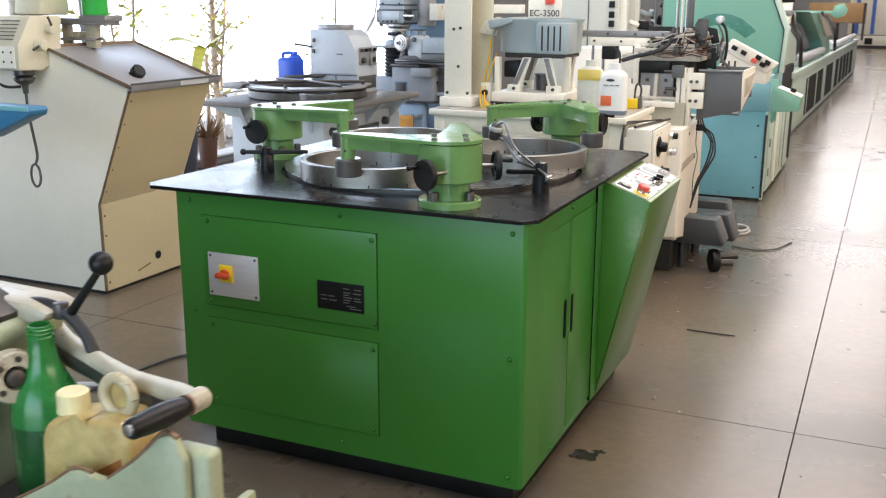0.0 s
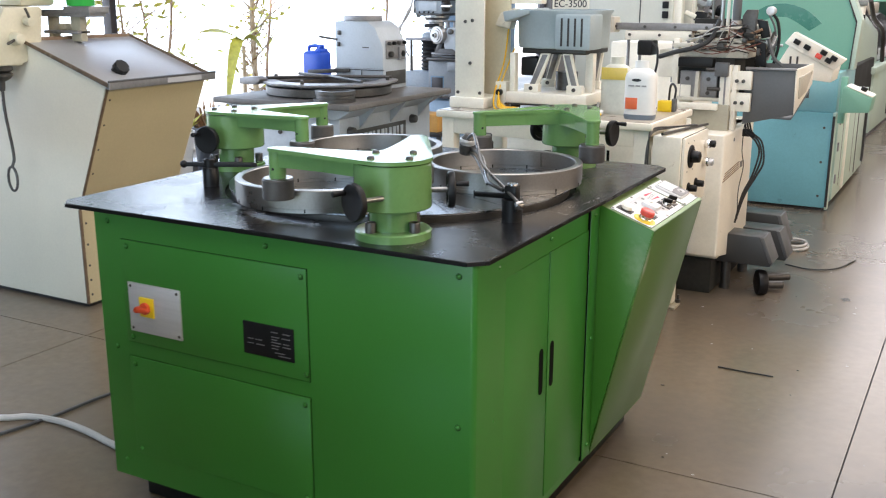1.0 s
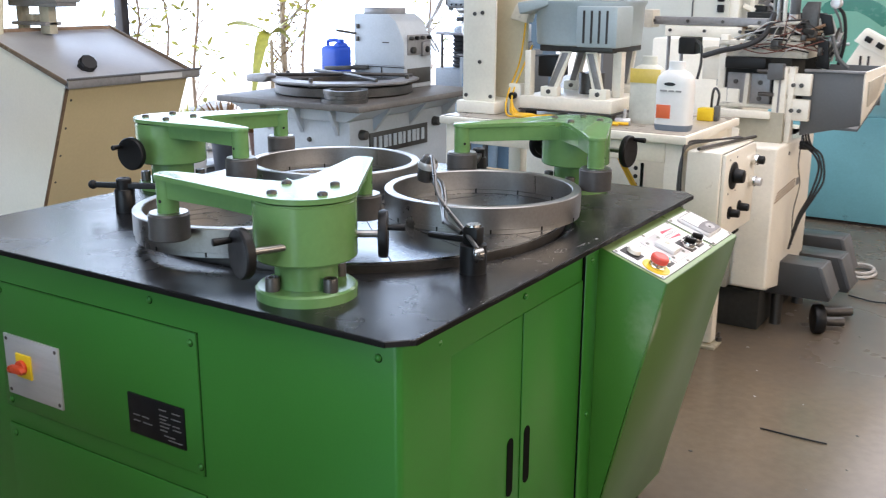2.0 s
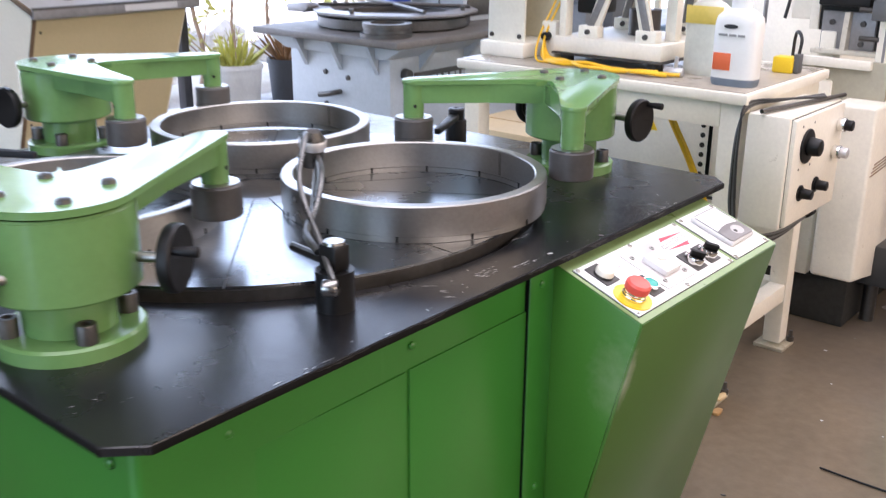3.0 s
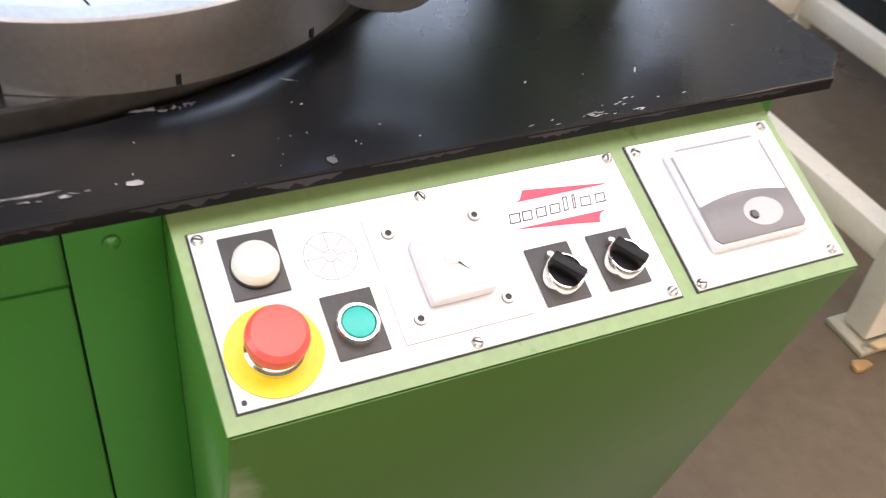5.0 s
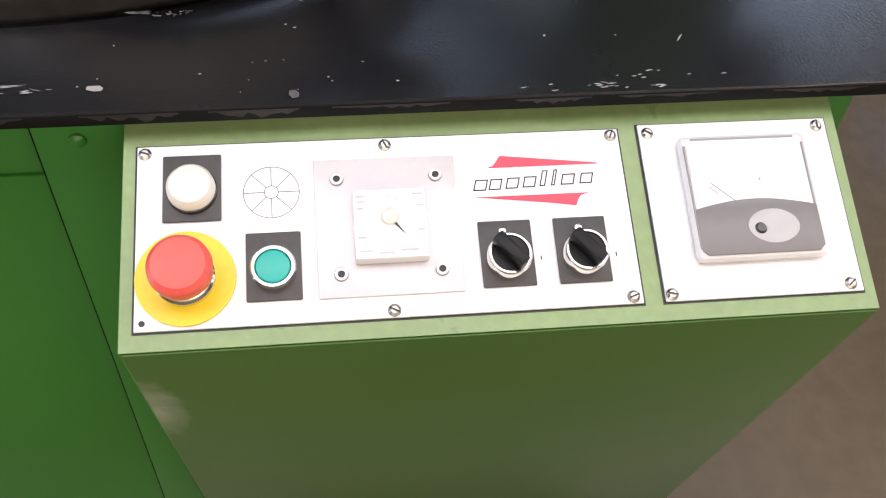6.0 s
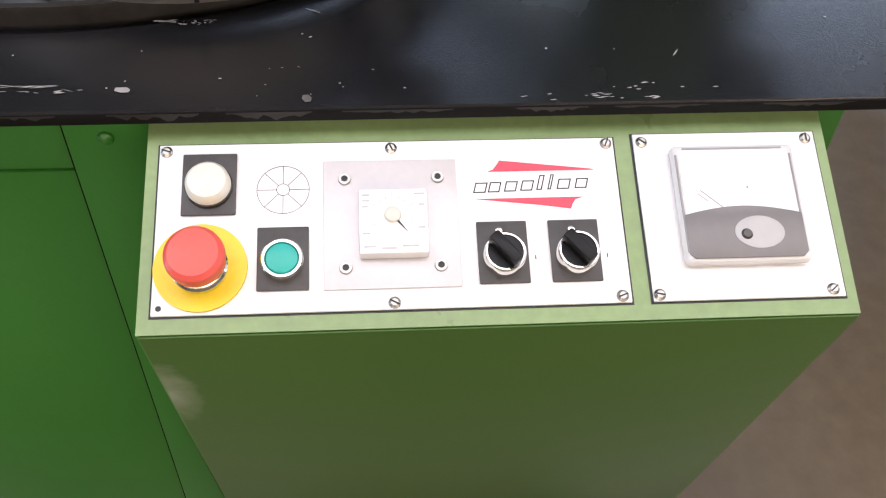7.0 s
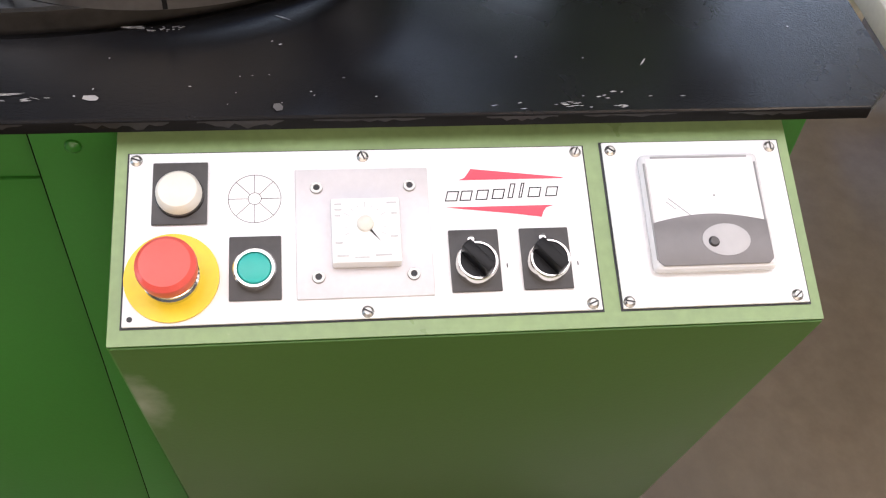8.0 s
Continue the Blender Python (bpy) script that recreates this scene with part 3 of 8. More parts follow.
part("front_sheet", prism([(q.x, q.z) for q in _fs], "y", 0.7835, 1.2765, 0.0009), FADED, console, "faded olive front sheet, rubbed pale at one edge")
# rim paint is lightened for the light from above; the spots are wear
part("panel_rim", lay(box(0.782, 1.277, -0.036, 0.1334, 0.0, 0.0008)), RIM_LIT, console, "light green rim, top light put into its colour, worn spots")
pp = part("panel_plate", lay(box(0.7915, 1.1165, -0.0055, 0.1212, 0.0012, 0.0035, 0.0006)), PANEL_WHITE, console, "white control panel plate")
part("plate_edge", lay(box(0.79, 1.118, -0.0068, 0.1224, 0.0004, 0.0014)), INK, console)
mp_ = part("meter_plate", lay(box(1.1315, 1.268, -0.0078, 0.1212, 0.0012, 0.0035, 0.0006)), PANEL_WHITE, console, "white meter plate")
part("plate_edge", lay(box(1.13, 1.2695, -0.009, 0.1224, 0.0004, 0.0014)), INK, console)


def slot_screw(u, v, parent, r=0.0042, turn=30):
    part("screw", lay(lathe([(0, 0.0058), (r * 0.6, 0.0056), (r, 0.0042), (r * 1.05, 0.0032)], (u, v, 0), 14)), SCREW, parent)
    c, s = math.cos(radians(turn)), math.sin(radians(turn))
    w, l = 0.0005, r * 0.85
    bm = bmesh.new()
    q = [bm.verts.new((u + a * c * l - b * s * w, v + a * s * l + b * c * w, 0.0062)) for a, b in ((-1, -1), (1, -1), (1, 1), (-1, 1))]
    bm.faces.new(q)
    part("screw_slot", lay(bm), INK, parent)


for i, (u, v) in enumerate(((0.7965, 0.0), (0.9545, 0.0), (1.111, -0.0005), (1.11, 0.1165), (0.9535, 0.1165))):
    slot_screw(u, v, pp, turn=20 + 47 * i)
part("screw_hole", lay(rod((0.7965, 0.116, 0.0034), (0.7965, 0.116, 0.0038), 0.002, n=10)), INK, pp)
for i, (u, v) in enumerate(((1.1375, -0.001), (1.261, -0.002), (1.2595, 0.116), (1.136, 0.1165))):
    slot_screw(u, v, mp_, turn=35 + 53 * i)


def bezel(name, u, v, button_mat, parent, label, raised=0.012):
    """A square black legend holder with a round chrome bezel and a button."""
    b = part(name, lay(box(u - 0.0176, u + 0.0176, v - 0.0232, v + 0.0232, 0.0036, 0.0055, 0.0008)), ROLLER, parent, label)
    part("bezel_ring", lay(lathe([(0.0146, 0.0055), (0.0146, 0.0125), (0.0135, 0.0138), (0.0118, 0.0138), (0.0112, 0.012)], (u, v + 0.003, 0), 32)), CHROME, b, "chrome ring")
    part("button", lay(lathe([(0.0, raised + 0.003), (0.006, raised + 0.0028), (0.0105, raised + 0.0018), (0.0113, raised), (0.0113, 0.0055)], (u, v + 0.003, 0), 28)), button_mat, b)
    return b


lamp = part("lamp_holder", lay(box(0.8083, 0.8458, 0.0027, 0.0497, 0.0036, 0.0055, 0.0008)), ROLLER, pp, "black legend holder with ivory lamp")
part("lamp_ring", lay(lathe([(0.0165, 0.0055), (0.0165, 0.009), (0.0158, 0.0095)], (0.8272, 0.0285, 0), 32)), DARK_STEEL, lamp)
part("lamp_lens", lay(lathe([(0, 0.0195), (0.008, 0.019), (0.013, 0.0175), (0.0152, 0.0145), (0.0157, 0.009)], (0.8272, 0.0285, 0), 32)), IVORY, lamp, "ivory lamp lens")
bezel("start_button", 0.8785, 0.083, AQUA, pp, "black legend holder with turquoise button")
es = part("stop_disc", lay(rod((0.8232, 0.088, 0.0036), (0.8232, 0.088, 0.0056), 0.0315, n=48, bev=0.0006)), YELLOW, pp, "round yellow disc under the red stop knob")
part("stop_collar", lay(lathe([(0.0192, 0.0056), (0.0192, 0.01), (0.0178, 0.0115), (0.0178, 0.0135), (0.0165, 0.0145), (0.0165, 0.018)], (0.8232, 0.088, 0), 32)), CHROME, es, "chrome collar")
part("stop_knob", lay(lathe([(0.012, 0.014), (0.0165, 0.017), (0.0195, 0.02), (0.0202, 0.027), (0.0196, 0.031), (0.0165, 0.0342), (0.008, 0.0352), (0.0, 0.0353)], (0.8232, 0.088, 0), 40)), RED, es, "red mushroom stop knob")
# drawing of a divided disc
_fan = bmesh.new()
for i in range(40):
    for r in (0.0182, 0.0045):
        a, b = 2 * math.pi * i / 40, 2 * math.pi * (i + 1) / 40
        q = [_fan.verts.new((0.8781 + rr * math.cos(t), 0.031 + rr * math.sin(t), 0.0037)) for rr, t in ((r - 0.0002, a), (r + 0.0002, a), (r + 0.0002, b), (r - 0.0002, b))]
        _fan.faces.new(q)
for i in range(8):
    t = 2 * math.pi * i / 8
    c, s = math.cos(t), math.sin(t)
    q = [_fan.verts.new((0.8781 + r * c - w * s, 0.031 + r * s + w * c, 0.0037)) for r, w in ((0.0045, -0.0002), (0.0182, -0.0002), (0.0182, 0.0002), (0.0045, 0.0002))]
    _fan.faces.new(q)
part("disc_symbol", lay(_fan), INK, pp, "thin line drawing of a divided disc")
# timer
ap = part("timer_plate", lay(box(0.9062, 1.0, 0.0102, 0.1068, 0.0036, 0.0052, 0.0006)), TIMER_ALU, pp, "aluminium timer plate")
for u, v in ((0.921, 0.0249), (0.9867, 0.0246), (0.9211, 0.0915), (0.9862, 0.0913)):
    part("socket_screw", lay(lathe([(0.0022, 0.0058), (0.0024, 0.0072), (0.0042, 0.0072), (0.0046, 0.0052)], (u, v, 0), 14)), SCREW, ap)
    part("socket", lay(rod((u, v, 0.0054), (u, v, 0.0064), 0.0023, n=6)), INK, ap)
tm = part("timer", lay(box(0.9305, 0.9782, 0.0375, 0.0857, 0.0052, 0.0165, 0.0018)), PANEL_WHITE, ap, "white square timer with dial print")
part("timer_knob", lay(lathe([(0, 0.0205), (0.004, 0.0202), (0.0055, 0.019), (0.006, 0.0165)], (0.9538, 0.0575, 0), 24)), IVORY, tm)
_tp = bmesh.new()
for i in range(13):
    t = radians(-210 + 20 * i)
    c, s = math.cos(t), math.sin(t)
    q = [_tp.verts.new((0.9538 + r * c - w * s, 0.0575 + r * s + w * c, 0.0168)) for r, w in ((0.0125, -0.0003), (0.0145 if i % 3 else 0.0165, -0.0003), (0.0145 if i % 3 else 0.0165, 0.0003), (0.0125, 0.0003))]
    _tp.faces.new(q)
for u0, u1, v in ((0.934, 0.942, 0.0805), (0.946, 0.956, 0.082), (0.96, 0.971, 0.0805), (0.933, 0.938, 0.0425), (0.933, 0.938, 0.0465), (0.933, 0.937, 0.051), (0.969, 0.976, 0.042), (0.972, 0.976, 0.05), (0.971, 0.976, 0.067), (0.933, 0.938, 0.071)):
    box(u0, u1, v - 0.0006, v + 0.0006, 0.0166, 0.0169, bm=_tp)
part("timer_print", lay(_tp), FAINT_INK, tm)
_h = bmesh.new()
_h.faces.new([_h.verts.new(q) for q in ((0.9565, 0.0625, 0.0172), (0.958, 0.0617, 0.0172), (0.9645, 0.0712, 0.0172))])
part("timer_hand", lay(_h), INK, tm)
# maker's mark as plain shapes: two red wings and a row of leaning open frames
for poly in (((1.0319, 0.0116), (1.0978, 0.0194), (1.1, 0.0204), (1.0223, 0.0204), (1.0268, 0.0187), (1.0295, 0.0152)), ((1.0112, 0.0414), (1.0906, 0.0414), (1.0845, 0.0432), (1.0822, 0.0463), (1.0805, 0.0505), (1.0612, 0.0475))):
    _m1 = bmesh.new()
    _m1.faces.new([_m1.verts.new((u, v, 0.0038)) for u, v in poly])
    part("mark_wing", lay(_m1), LOGO_RED, pp, "red wing shape")
for u, w, a, b in ((1.0115, 0.0088, 0.0288, 0.0368), (1.022, 0.0082, 0.0286, 0.0366), (1.0335, 0.0086, 0.0282, 0.0362), (1.0452, 0.0086, 0.0278, 0.0358), (1.0568, 0.004, 0.0238, 0.0354), (1.0648, 0.0026, 0.0234, 0.0352), (1.0715, 0.009, 0.027, 0.035), (1.0845, 0.0086, 0.0268, 0.0346)):
    _mb, t = bmesh.new(), 0.00085
    outer = [(u, b), (u + w, b), (u + w, a), (u, a)]
    inner = [(u + t, b - t), (u + w - t, b - t), (u + w - t, a + t), (u + t, a + t)]
    lean = [[_mb.verts.new((p + 0.28 * (b - q), q, 0.0038)) for p, q in ring_] for ring_ in (outer, inner)]
    for i in range(4):
        _mb.faces.new((lean[0][i], lean[0][(i + 1) % 4], lean[1][(i + 1) % 4], lean[1][i]))
    part("mark_frame", lay(_mb), INK, pp)
# rotary switches
for u in (1.0296, 1.0801):
    k = part("rotary_switch", lay(box(u - 0.0176, u + 0.0176, 0.0594, 0.1055, 0.0036, 0.0055, 0.0008)), ROLLER, pp, "black rotary switch with chrome ring")
    part("switch_ring", lay(lathe([(0.0147, 0.0055), (0.0147, 0.016), (0.0136, 0.0178), (0.0124, 0.0178)], (u, 0.0868, 0), 32)), CHROME, k)
    part("switch_face", lay(lathe([(0, 0.0165), (0.0124, 0.0165), (0.0124, 0.006)], (u, 0.0868, 0), 28)), BLACK, k)
    g = box(-0.0042, 0.0042, -0.0135, 0.0125, 0.016, 0.0275, 0.0016)
    bmesh.ops.rotate(g, cent=(0, 0, 0), matrix=Matrix.Rotation(radians(-40), 3, "Z"), verts=g.verts[:])
    bmesh.ops.translate(g, verts=g.verts[:], vec=(u, 0.0868, 0))
    part("switch_handle", lay(g), BLACK, k)
    part("switch_pip", lay(rod((u - 0.003, 0.0695, 0.0055), (u - 0.003, 0.0695, 0.0135), 0.0026, n=12, bev=0.0008)), CHROME, k)
    part("tick_mark", lay(box(u + 0.0222, u + 0.0229, 0.085, 0.088, 0.0036, 0.0039)), INK, pp)
# meter
mb = part("meter_case", lay(box(1.1553, 1.2455, 0.0068, 0.0975, 0.0036, 0.0135, 0.004, seg=3)), METER_RIM, mp_, "square panel meter in a clear cover")
part("meter_dial", lay(box(1.1597, 1.2403, 0.0112, 0.0923, 0.0134, 0.0141, 0.0003)), METER_FACE, mb, "white meter dial")
_mc = [(1.1578 + 0.0845 * i / 16, 0.062 - 0.006 * math.sin(math.pi * i / 16)) for i in range(17)]
part("meter_shroud", lay(prism(_mc + [(1.2423, 0.0912), (1.2385, 0.0948), (1.1615, 0.0948), (1.1578, 0.0912)], "z", 0.0134, 0.0149, 0.0005)), METER_BOTTOM, mb, "grey lower half of the meter")
part("meter_boss", lay(prism([(1.2095 + 0.0178 * math.cos(2 * math.pi * i / 28), 0.0762 + 0.0122 * math.sin(2 * math.pi * i / 28)) for i in range(28)], "z", 0.0146, 0.0153, 0.0003)), METER_BOSS, mb)
part("meter_screw", lay(lathe([(0, 0.0172), (0.003, 0.0168), (0.0042, 0.0152)], (1.2, 0.0776, 0), 16)), DARK_STEEL, mb)
for u0, u1, v0, v1 in ((1.157, 1.1586, 0.015, 0.09), (1.2412, 1.2426, 0.015, 0.09), (1.1632, 1.2365, 0.0096, 0.0112)):
    part("cover_edge", lay(box(u0, u1, v0, v1, 0.013, 0.0144, 0.0003)), PALE_INK, mb)
_nd = bmesh.new()
for q in (((1.1715, 0.0435), (1.172, 0.0429), (1.1895, 0.059), (1.1888, 0.0595)), ((1.1695, 0.046), (1.1699, 0.0455), (1.1765, 0.0515), (1.1761, 0.052))):
    _nd.faces.new([_nd.verts.new((u, v, 0.0143)) for u, v in q])
box(1.2058, 1.2071, 0.0408, 0.0424, 0.0142, 0.0144, bm=_nd)
part("meter_needle", lay(_nd), PALE_INK, mb)

# black table top with the round opening
HOLE, PZ = 0.512, TZ + 0.018


def table_top():
    x0, x1, y0, y1, c = -1.272, 0.016, 0.0, 1.372, 0.035
    x2 = x1 - 0.0065  # this edge runs a little askew
    poly = [(x0 + c, y0), (x1 - c, y0), (x1, y0 + c), (x2, y1 - c), (x2 - c, y1), (x0 + c, y1), (x0, y1 - c), (x0, y0 + c)]
    angs = sorted({round(2 * math.pi * i / 120, 6) for i in range(120)} | {round(math.atan2(y - CY, x - CX) % (2 * math.pi), 6) for x, y in poly})

    def edge(a):
        d, best = Vector((math.cos(a), math.sin(a))), 9
        for (ax, ay), (bx, by) in zip(poly, poly[1:] + poly[:1]):
            e, w = Vector((bx - ax, by - ay)), Vector((ax - CX, ay - CY))
            det = d.x * -e.y + e.x * d.y
            if abs(det) < 1e-9:
                continue
            t, s = (w.x * -e.y + e.x * w.y) / det, (d.x * w.y - d.y * w.x) / det
            if t > 0 and -1e-6 <= s <= 1 + 1e-6:
                best = min(best, t)
        return CX + best * d.x, CY + best * d.y

    bm = bmesh.new()
    rows = []
    for inner, z in ((0, TZ - 0.0105), (0, TZ - 0.0015), (2, TZ), (1, TZ), (1, TZ - 0.0105)):
        row = []
        for a in angs:
            if inner == 1:
                p = (CX + HOLE * math.cos(a), CY + HOLE * math.sin(a))
            else:
                p = edge(a)
                if inner == 2:
                    p = (p[0] - 0.0015 * math.cos(a), p[1] - 0.0015 * math.sin(a))
            row.append(bm.verts.new((*p, z)))
        rows.append(row)
    rows.append(rows[0])
    k = len(angs)
    for a, b in zip(rows, rows[1:]):
        for i in range(k):
            bm.faces.new((a[i], a[(i + 1) % k], b[(i + 1) % k], b[i]))
    return bm


part("table_top", table_top(), BLACK_TOP, lap, "black painted steel table top with scratches")
part("trough", lathe([(0.3, TZ - 0.0098), (0.5118, TZ - 0.0098)], (CX, CY, 0), 96), BLACK, lap, "dark gap round the plate")
plate = part("lapping_plate", lathe([(0.0, PZ - 0.003), (0.4985, PZ - 0.003), (0.4985, PZ - 0.006), (0.494, PZ - 0.008), (0.494, TZ - 0.028), (0.3, TZ - 0.028)], (CX, CY, 0), 96), DARK_STEEL, lap, "round iron lapping plate cut by radial grooves")
NS = 18
for i in range(NS):
    a0, a1 = 2 * math.pi * i / NS + radians(-5), 2 * math.pi * (i + 1) / NS + radians(-5)
    off = 0.0012
    pts = []
    for r, m in ((0.07, 1), (0.499, 8)):
        e = off / r
        seq = [a0 + e + (a1 - a0 - 2 * e) * j / m for j in range(m + 1)]
        pts += [(r * math.cos(a), r * math.sin(a)) for a in (seq if r > 0.1 else seq[::-1])]
    part("plate_sector", prism([(CX + u, CY + v) for u, v in pts], "z", PZ - 0.004, PZ), PLATE, plate, sharp=20)

# paint chips, rubbed patches and scratches on the table's edge and top
def flake(x, y, pts, name="paint_chip", z=0.0006, paint=None):
    bm = bmesh.new()
    bm.faces.new([bm.verts.new((x + u, y + v, TZ + z)) for u, v in pts])
    part(name, bm, paint or CHIP, lap)


rs = random.Random(5)
for i in range(26):
    x, y = 0.006 - abs(rs.gauss(0, 0.05)), rs.uniform(0.12, 1.32)
    if math.hypot(x - CX, y - CY) < HOLE + 0.02:
        continue
    l, w, a = rs.uniform(0.0006, 0.0018), rs.uniform(0.0004, 0.0011), rs.uniform(0, 3)
    flake(x, y, [(l * math.cos(t) * rs.uniform(0.6, 1) * math.cos(a) - w * math.sin(t) * math.sin(a), l * math.cos(t) * math.sin(a) + w * math.sin(t) * math.cos(a)) for t in [2 * math.pi * j / 6 for j in range(6)]])
flake(-0.0105, 0.767, ((-0.0026, -0.0055), (0.001, -0.006), (0.003, -0.001), (0.0028, 0.004), (0.0, 0.0052), (-0.0028, 0.0024)))
flake(0.002, 0.896, ((-0.004, -0.003), (0.0, -0.0035), (0.004, -0.001), (0.003, 0.003), (-0.001, 0.0035), (-0.0045, 0.001)), paint=DULL_CHIP)
# rubbed patches: centre, reach across and along, number of marks, their half length, their way
for xc, yc, lx, ly, n, l0, way in ((-0.0915, 0.79, 0.0013, 0.014, 9, 0.005, 1.5), (-0.0895, 0.813, 0.0035, 0.016, 22, 0.0016, 1.4), (-0.0155, 0.705, 0.0016, 0.022, 6, 0.013, 1.55), (-0.009, 0.712, 0.002, 0.03, 9, 0.004, 1.5), (-0.03, 0.638, 0.012, 0.024, 26, 0.0042, 1.1),
                                   (-0.062, 0.54, 0.006, 0.005, 4, 0.007, 0.7), (-0.03, 0.539, 0.005, 0.004, 4, 0.005, 0.5), (-0.012, 0.527, 0.006, 0.004, 4, 0.005, 0.6), (-0.104, 0.9, 0.001, 0.002, 2, 0.006, 1.2), (-0.046, 1.172, 0.0005, 0.0005, 1, 0.005, 2.2),
                                   (0.004, 1.1, 0.004, 0.05, 18, 0.0028, 1.55), (-0.003, 1.15, 0.009, 0.05, 9, 0.002, 1.5), (-0.03, 0.88, 0.03, 0.05, 8, 0.0012, 1.2), (0.01, 0.3, 0.003, 0.1, 6, 0.005, 1.57), (-0.09, 0.05, 0.03, 0.03, 7, 0.003, 0.8)):
    for i in range(n):
        l, w, a = l0 * rs.uniform(0.5, 1.3), rs.uniform(0.0003, 0.0009), rs.gauss(way, 0.15)
        c, q = math.cos(a), math.sin(a)
        flake(xc + rs.uniform(-lx, lx), yc + rs.uniform(-ly, ly), [(u * c - v * q, u * q + v * c) for u, v in ((-l, 0), (-0.2 * l, -w), (l, 0.1 * w), (0.3 * l, w))], "scratch", 0.0007)
# the table's dull edge
part("table_edge", prism([(0.0155, 0.035), (0.0168, 0.035), (0.0103, 1.337), (0.009, 1.337)], "z", TZ - 0.011, TZ - 0.0013, 0.0005), EDGE_BLACK, lap, "dull black table edge")
part("table_edge", box(-1.238, -0.018, -0.0008, 0.0005, TZ - 0.011, TZ - 0.0013, 0.0004), EDGE_BLACK, lap, "dull black table edge")
# paint rubbed off the rounded edge
wear_rs = random.Random(9)
for y, l, h in ((0.3, 0.05, 0.003), (0.46, 0.03, 0.004), (0.58, 0.035, 0.003), (0.7, 0.028, 0.005), (0.79, 0.036, 0.007), (0.87, 0.034, 0.008), (0.96, 0.045, 0.004), (1.07, 0.03, 0.005), (1.15, 0.04, 0.003), (1.26, 0.04, 0.004)):
    n = 16
    low = [(y - l + 2 * l * i / n, TZ - 0.0025 - h * wear_rs.uniform(0.15, 1.0) * math.sin(math.pi * i / n)) for i in range(1, n)]
    bm = bmesh.new()
    for (ya, za), (yb, zb) in zip(low, low[1:]):
        bm.faces.new([bm.verts.new((0.0171 - 0.005 * (q - 0.035), q, z)) for q, z in ((ya, za), (yb, zb), (yb, TZ - 0.002), (ya, TZ - 0.002))])
    part("edge_wear", bm, EDGE_WEAR, lap)


# three roller yokes round the plate
def yoke(th, hub_at, outer, inner, wheels):
    h = Vector((*hub_at, 0))
    # neck, hub and lid
    hub = part("yoke_hub", lathe([(0.05, 0.945), (0.088, 0.945), (0.0905, 0.948), (0.0905, 1.046), (0.0895, 1.047), (0.0895, 1.05), (0.0, 1.05)], (h.x, h.y, 0), 56), CAST, lap, "light green cast yoke hub")
    part("neck", lathe([(0.056, TZ + 0.012), (0.056, 0.946)], (h.x, h.y, 0), 40), CAST, hub)
    part("flange", lathe([(0.0, TZ + 0.02), (0.086, TZ + 0.02), (0.09, TZ + 0.017), (0.09, TZ), (0.0, TZ)], (h.x, h.y, 0), 56), CAST, hub)
    for i in range(4):
        a = radians(th + 45 + 90 * i)
        part("cap_screw", lathe([(0.0, 0.012), (0.006, 0.012), (0.0065, 0.024), (0.0115, 0.024), (0.0125, 0.022), (0.0125, 0.0), (0.0, 0.0)], (h.x + 0.071 * math.cos(a), h.y + 0.071 * math.sin(a), TZ + 0.02), 18), DARK_STEEL, hub)
    # the two-armed lid
    ro, ri = Vector((*outer, 0)), Vector((*inner, 0))
    zt, zb = 1.062, 1.053
    ends = []
    for tip, rr in ((ro, 0.023), (ri, 0.023)):
        d = (tip - h).to_2d()
        ends.append((tip, math.atan2(d.y, d.x), rr))
    (t1, a1, r1), (t2, a2, r2) = ends
    if (a2 - a1) % (2 * math.pi) > math.pi:
        (t1, a1, r1), (t2, a2, r2) = ends[1], ends[0]
    gap = (a2 - a1) % (2 * math.pi)
    outline = []
    for i in range(9):  # round the first tip
        a = a1 - math.pi / 2 + math.pi * i / 8
        outline.append((t1.x + r1 * math.cos(a), t1.y + r1 * math.sin(a)))
    mid = a1 + gap / 2
    inner = []
    for f, rr in ((0.55, 0.029), (0.22, 0.043)):
        p = t1.to_2d().lerp(h.to_2d(), 1 - f)
        inner.append((p.x - rr * math.sin(a1), p.y + rr * math.cos(a1)))
    c = Vector((h.x + 0.118 * math.cos(mid), h.y + 0.118 * math.sin(mid)))
    inner.append((c.x, c.y))
    for f, rr in ((0.22, 0.043), (0.55, 0.029)):
        p = t2.to_2d().lerp(h.to_2d(), 1 - f)
        inner.append((p.x + rr * math.sin(a2), p.y - rr * math.cos(a2)))
    outline += [(q.x, q.y) for q in smooth_line([(u, v, 0) for u, v in [outline[-1]] + inner + [(t2.x + r2 * math.sin(a2), t2.y - r2 * math.cos(a2))]], 4)][1:-1]
    for i in range(9):
        a = a2 - math.pi / 2 + math.pi * i / 8
        outline.append((t2.x + r2 * math.cos(a), t2.y + r2 * math.sin(a)))
    s, e = a2 + radians(72), a2 + 2 * math.pi - gap - radians(72)
    for i in range(25):
        a = s + (e - s) * i / 24
        outline.append((h.x + 0.093 * math.cos(a), h.y + 0.093 * math.sin(a)))
    part("arm_lid", prism(outline, "z", zb, zt, 0.002), CAST, hub, "light green two-armed lid")
    for i in range(4):
        a = radians(th + 40 + 90 * i)
        part("lid_bolt", lathe([(0.0, 0.006), (0.005, 0.006), (0.0085, 0.0045), (0.0095, 0.0)], (h.x + 0.062 * math.cos(a), h.y + 0.062 * math.sin(a), zt), 14), DARK_STEEL, hub)
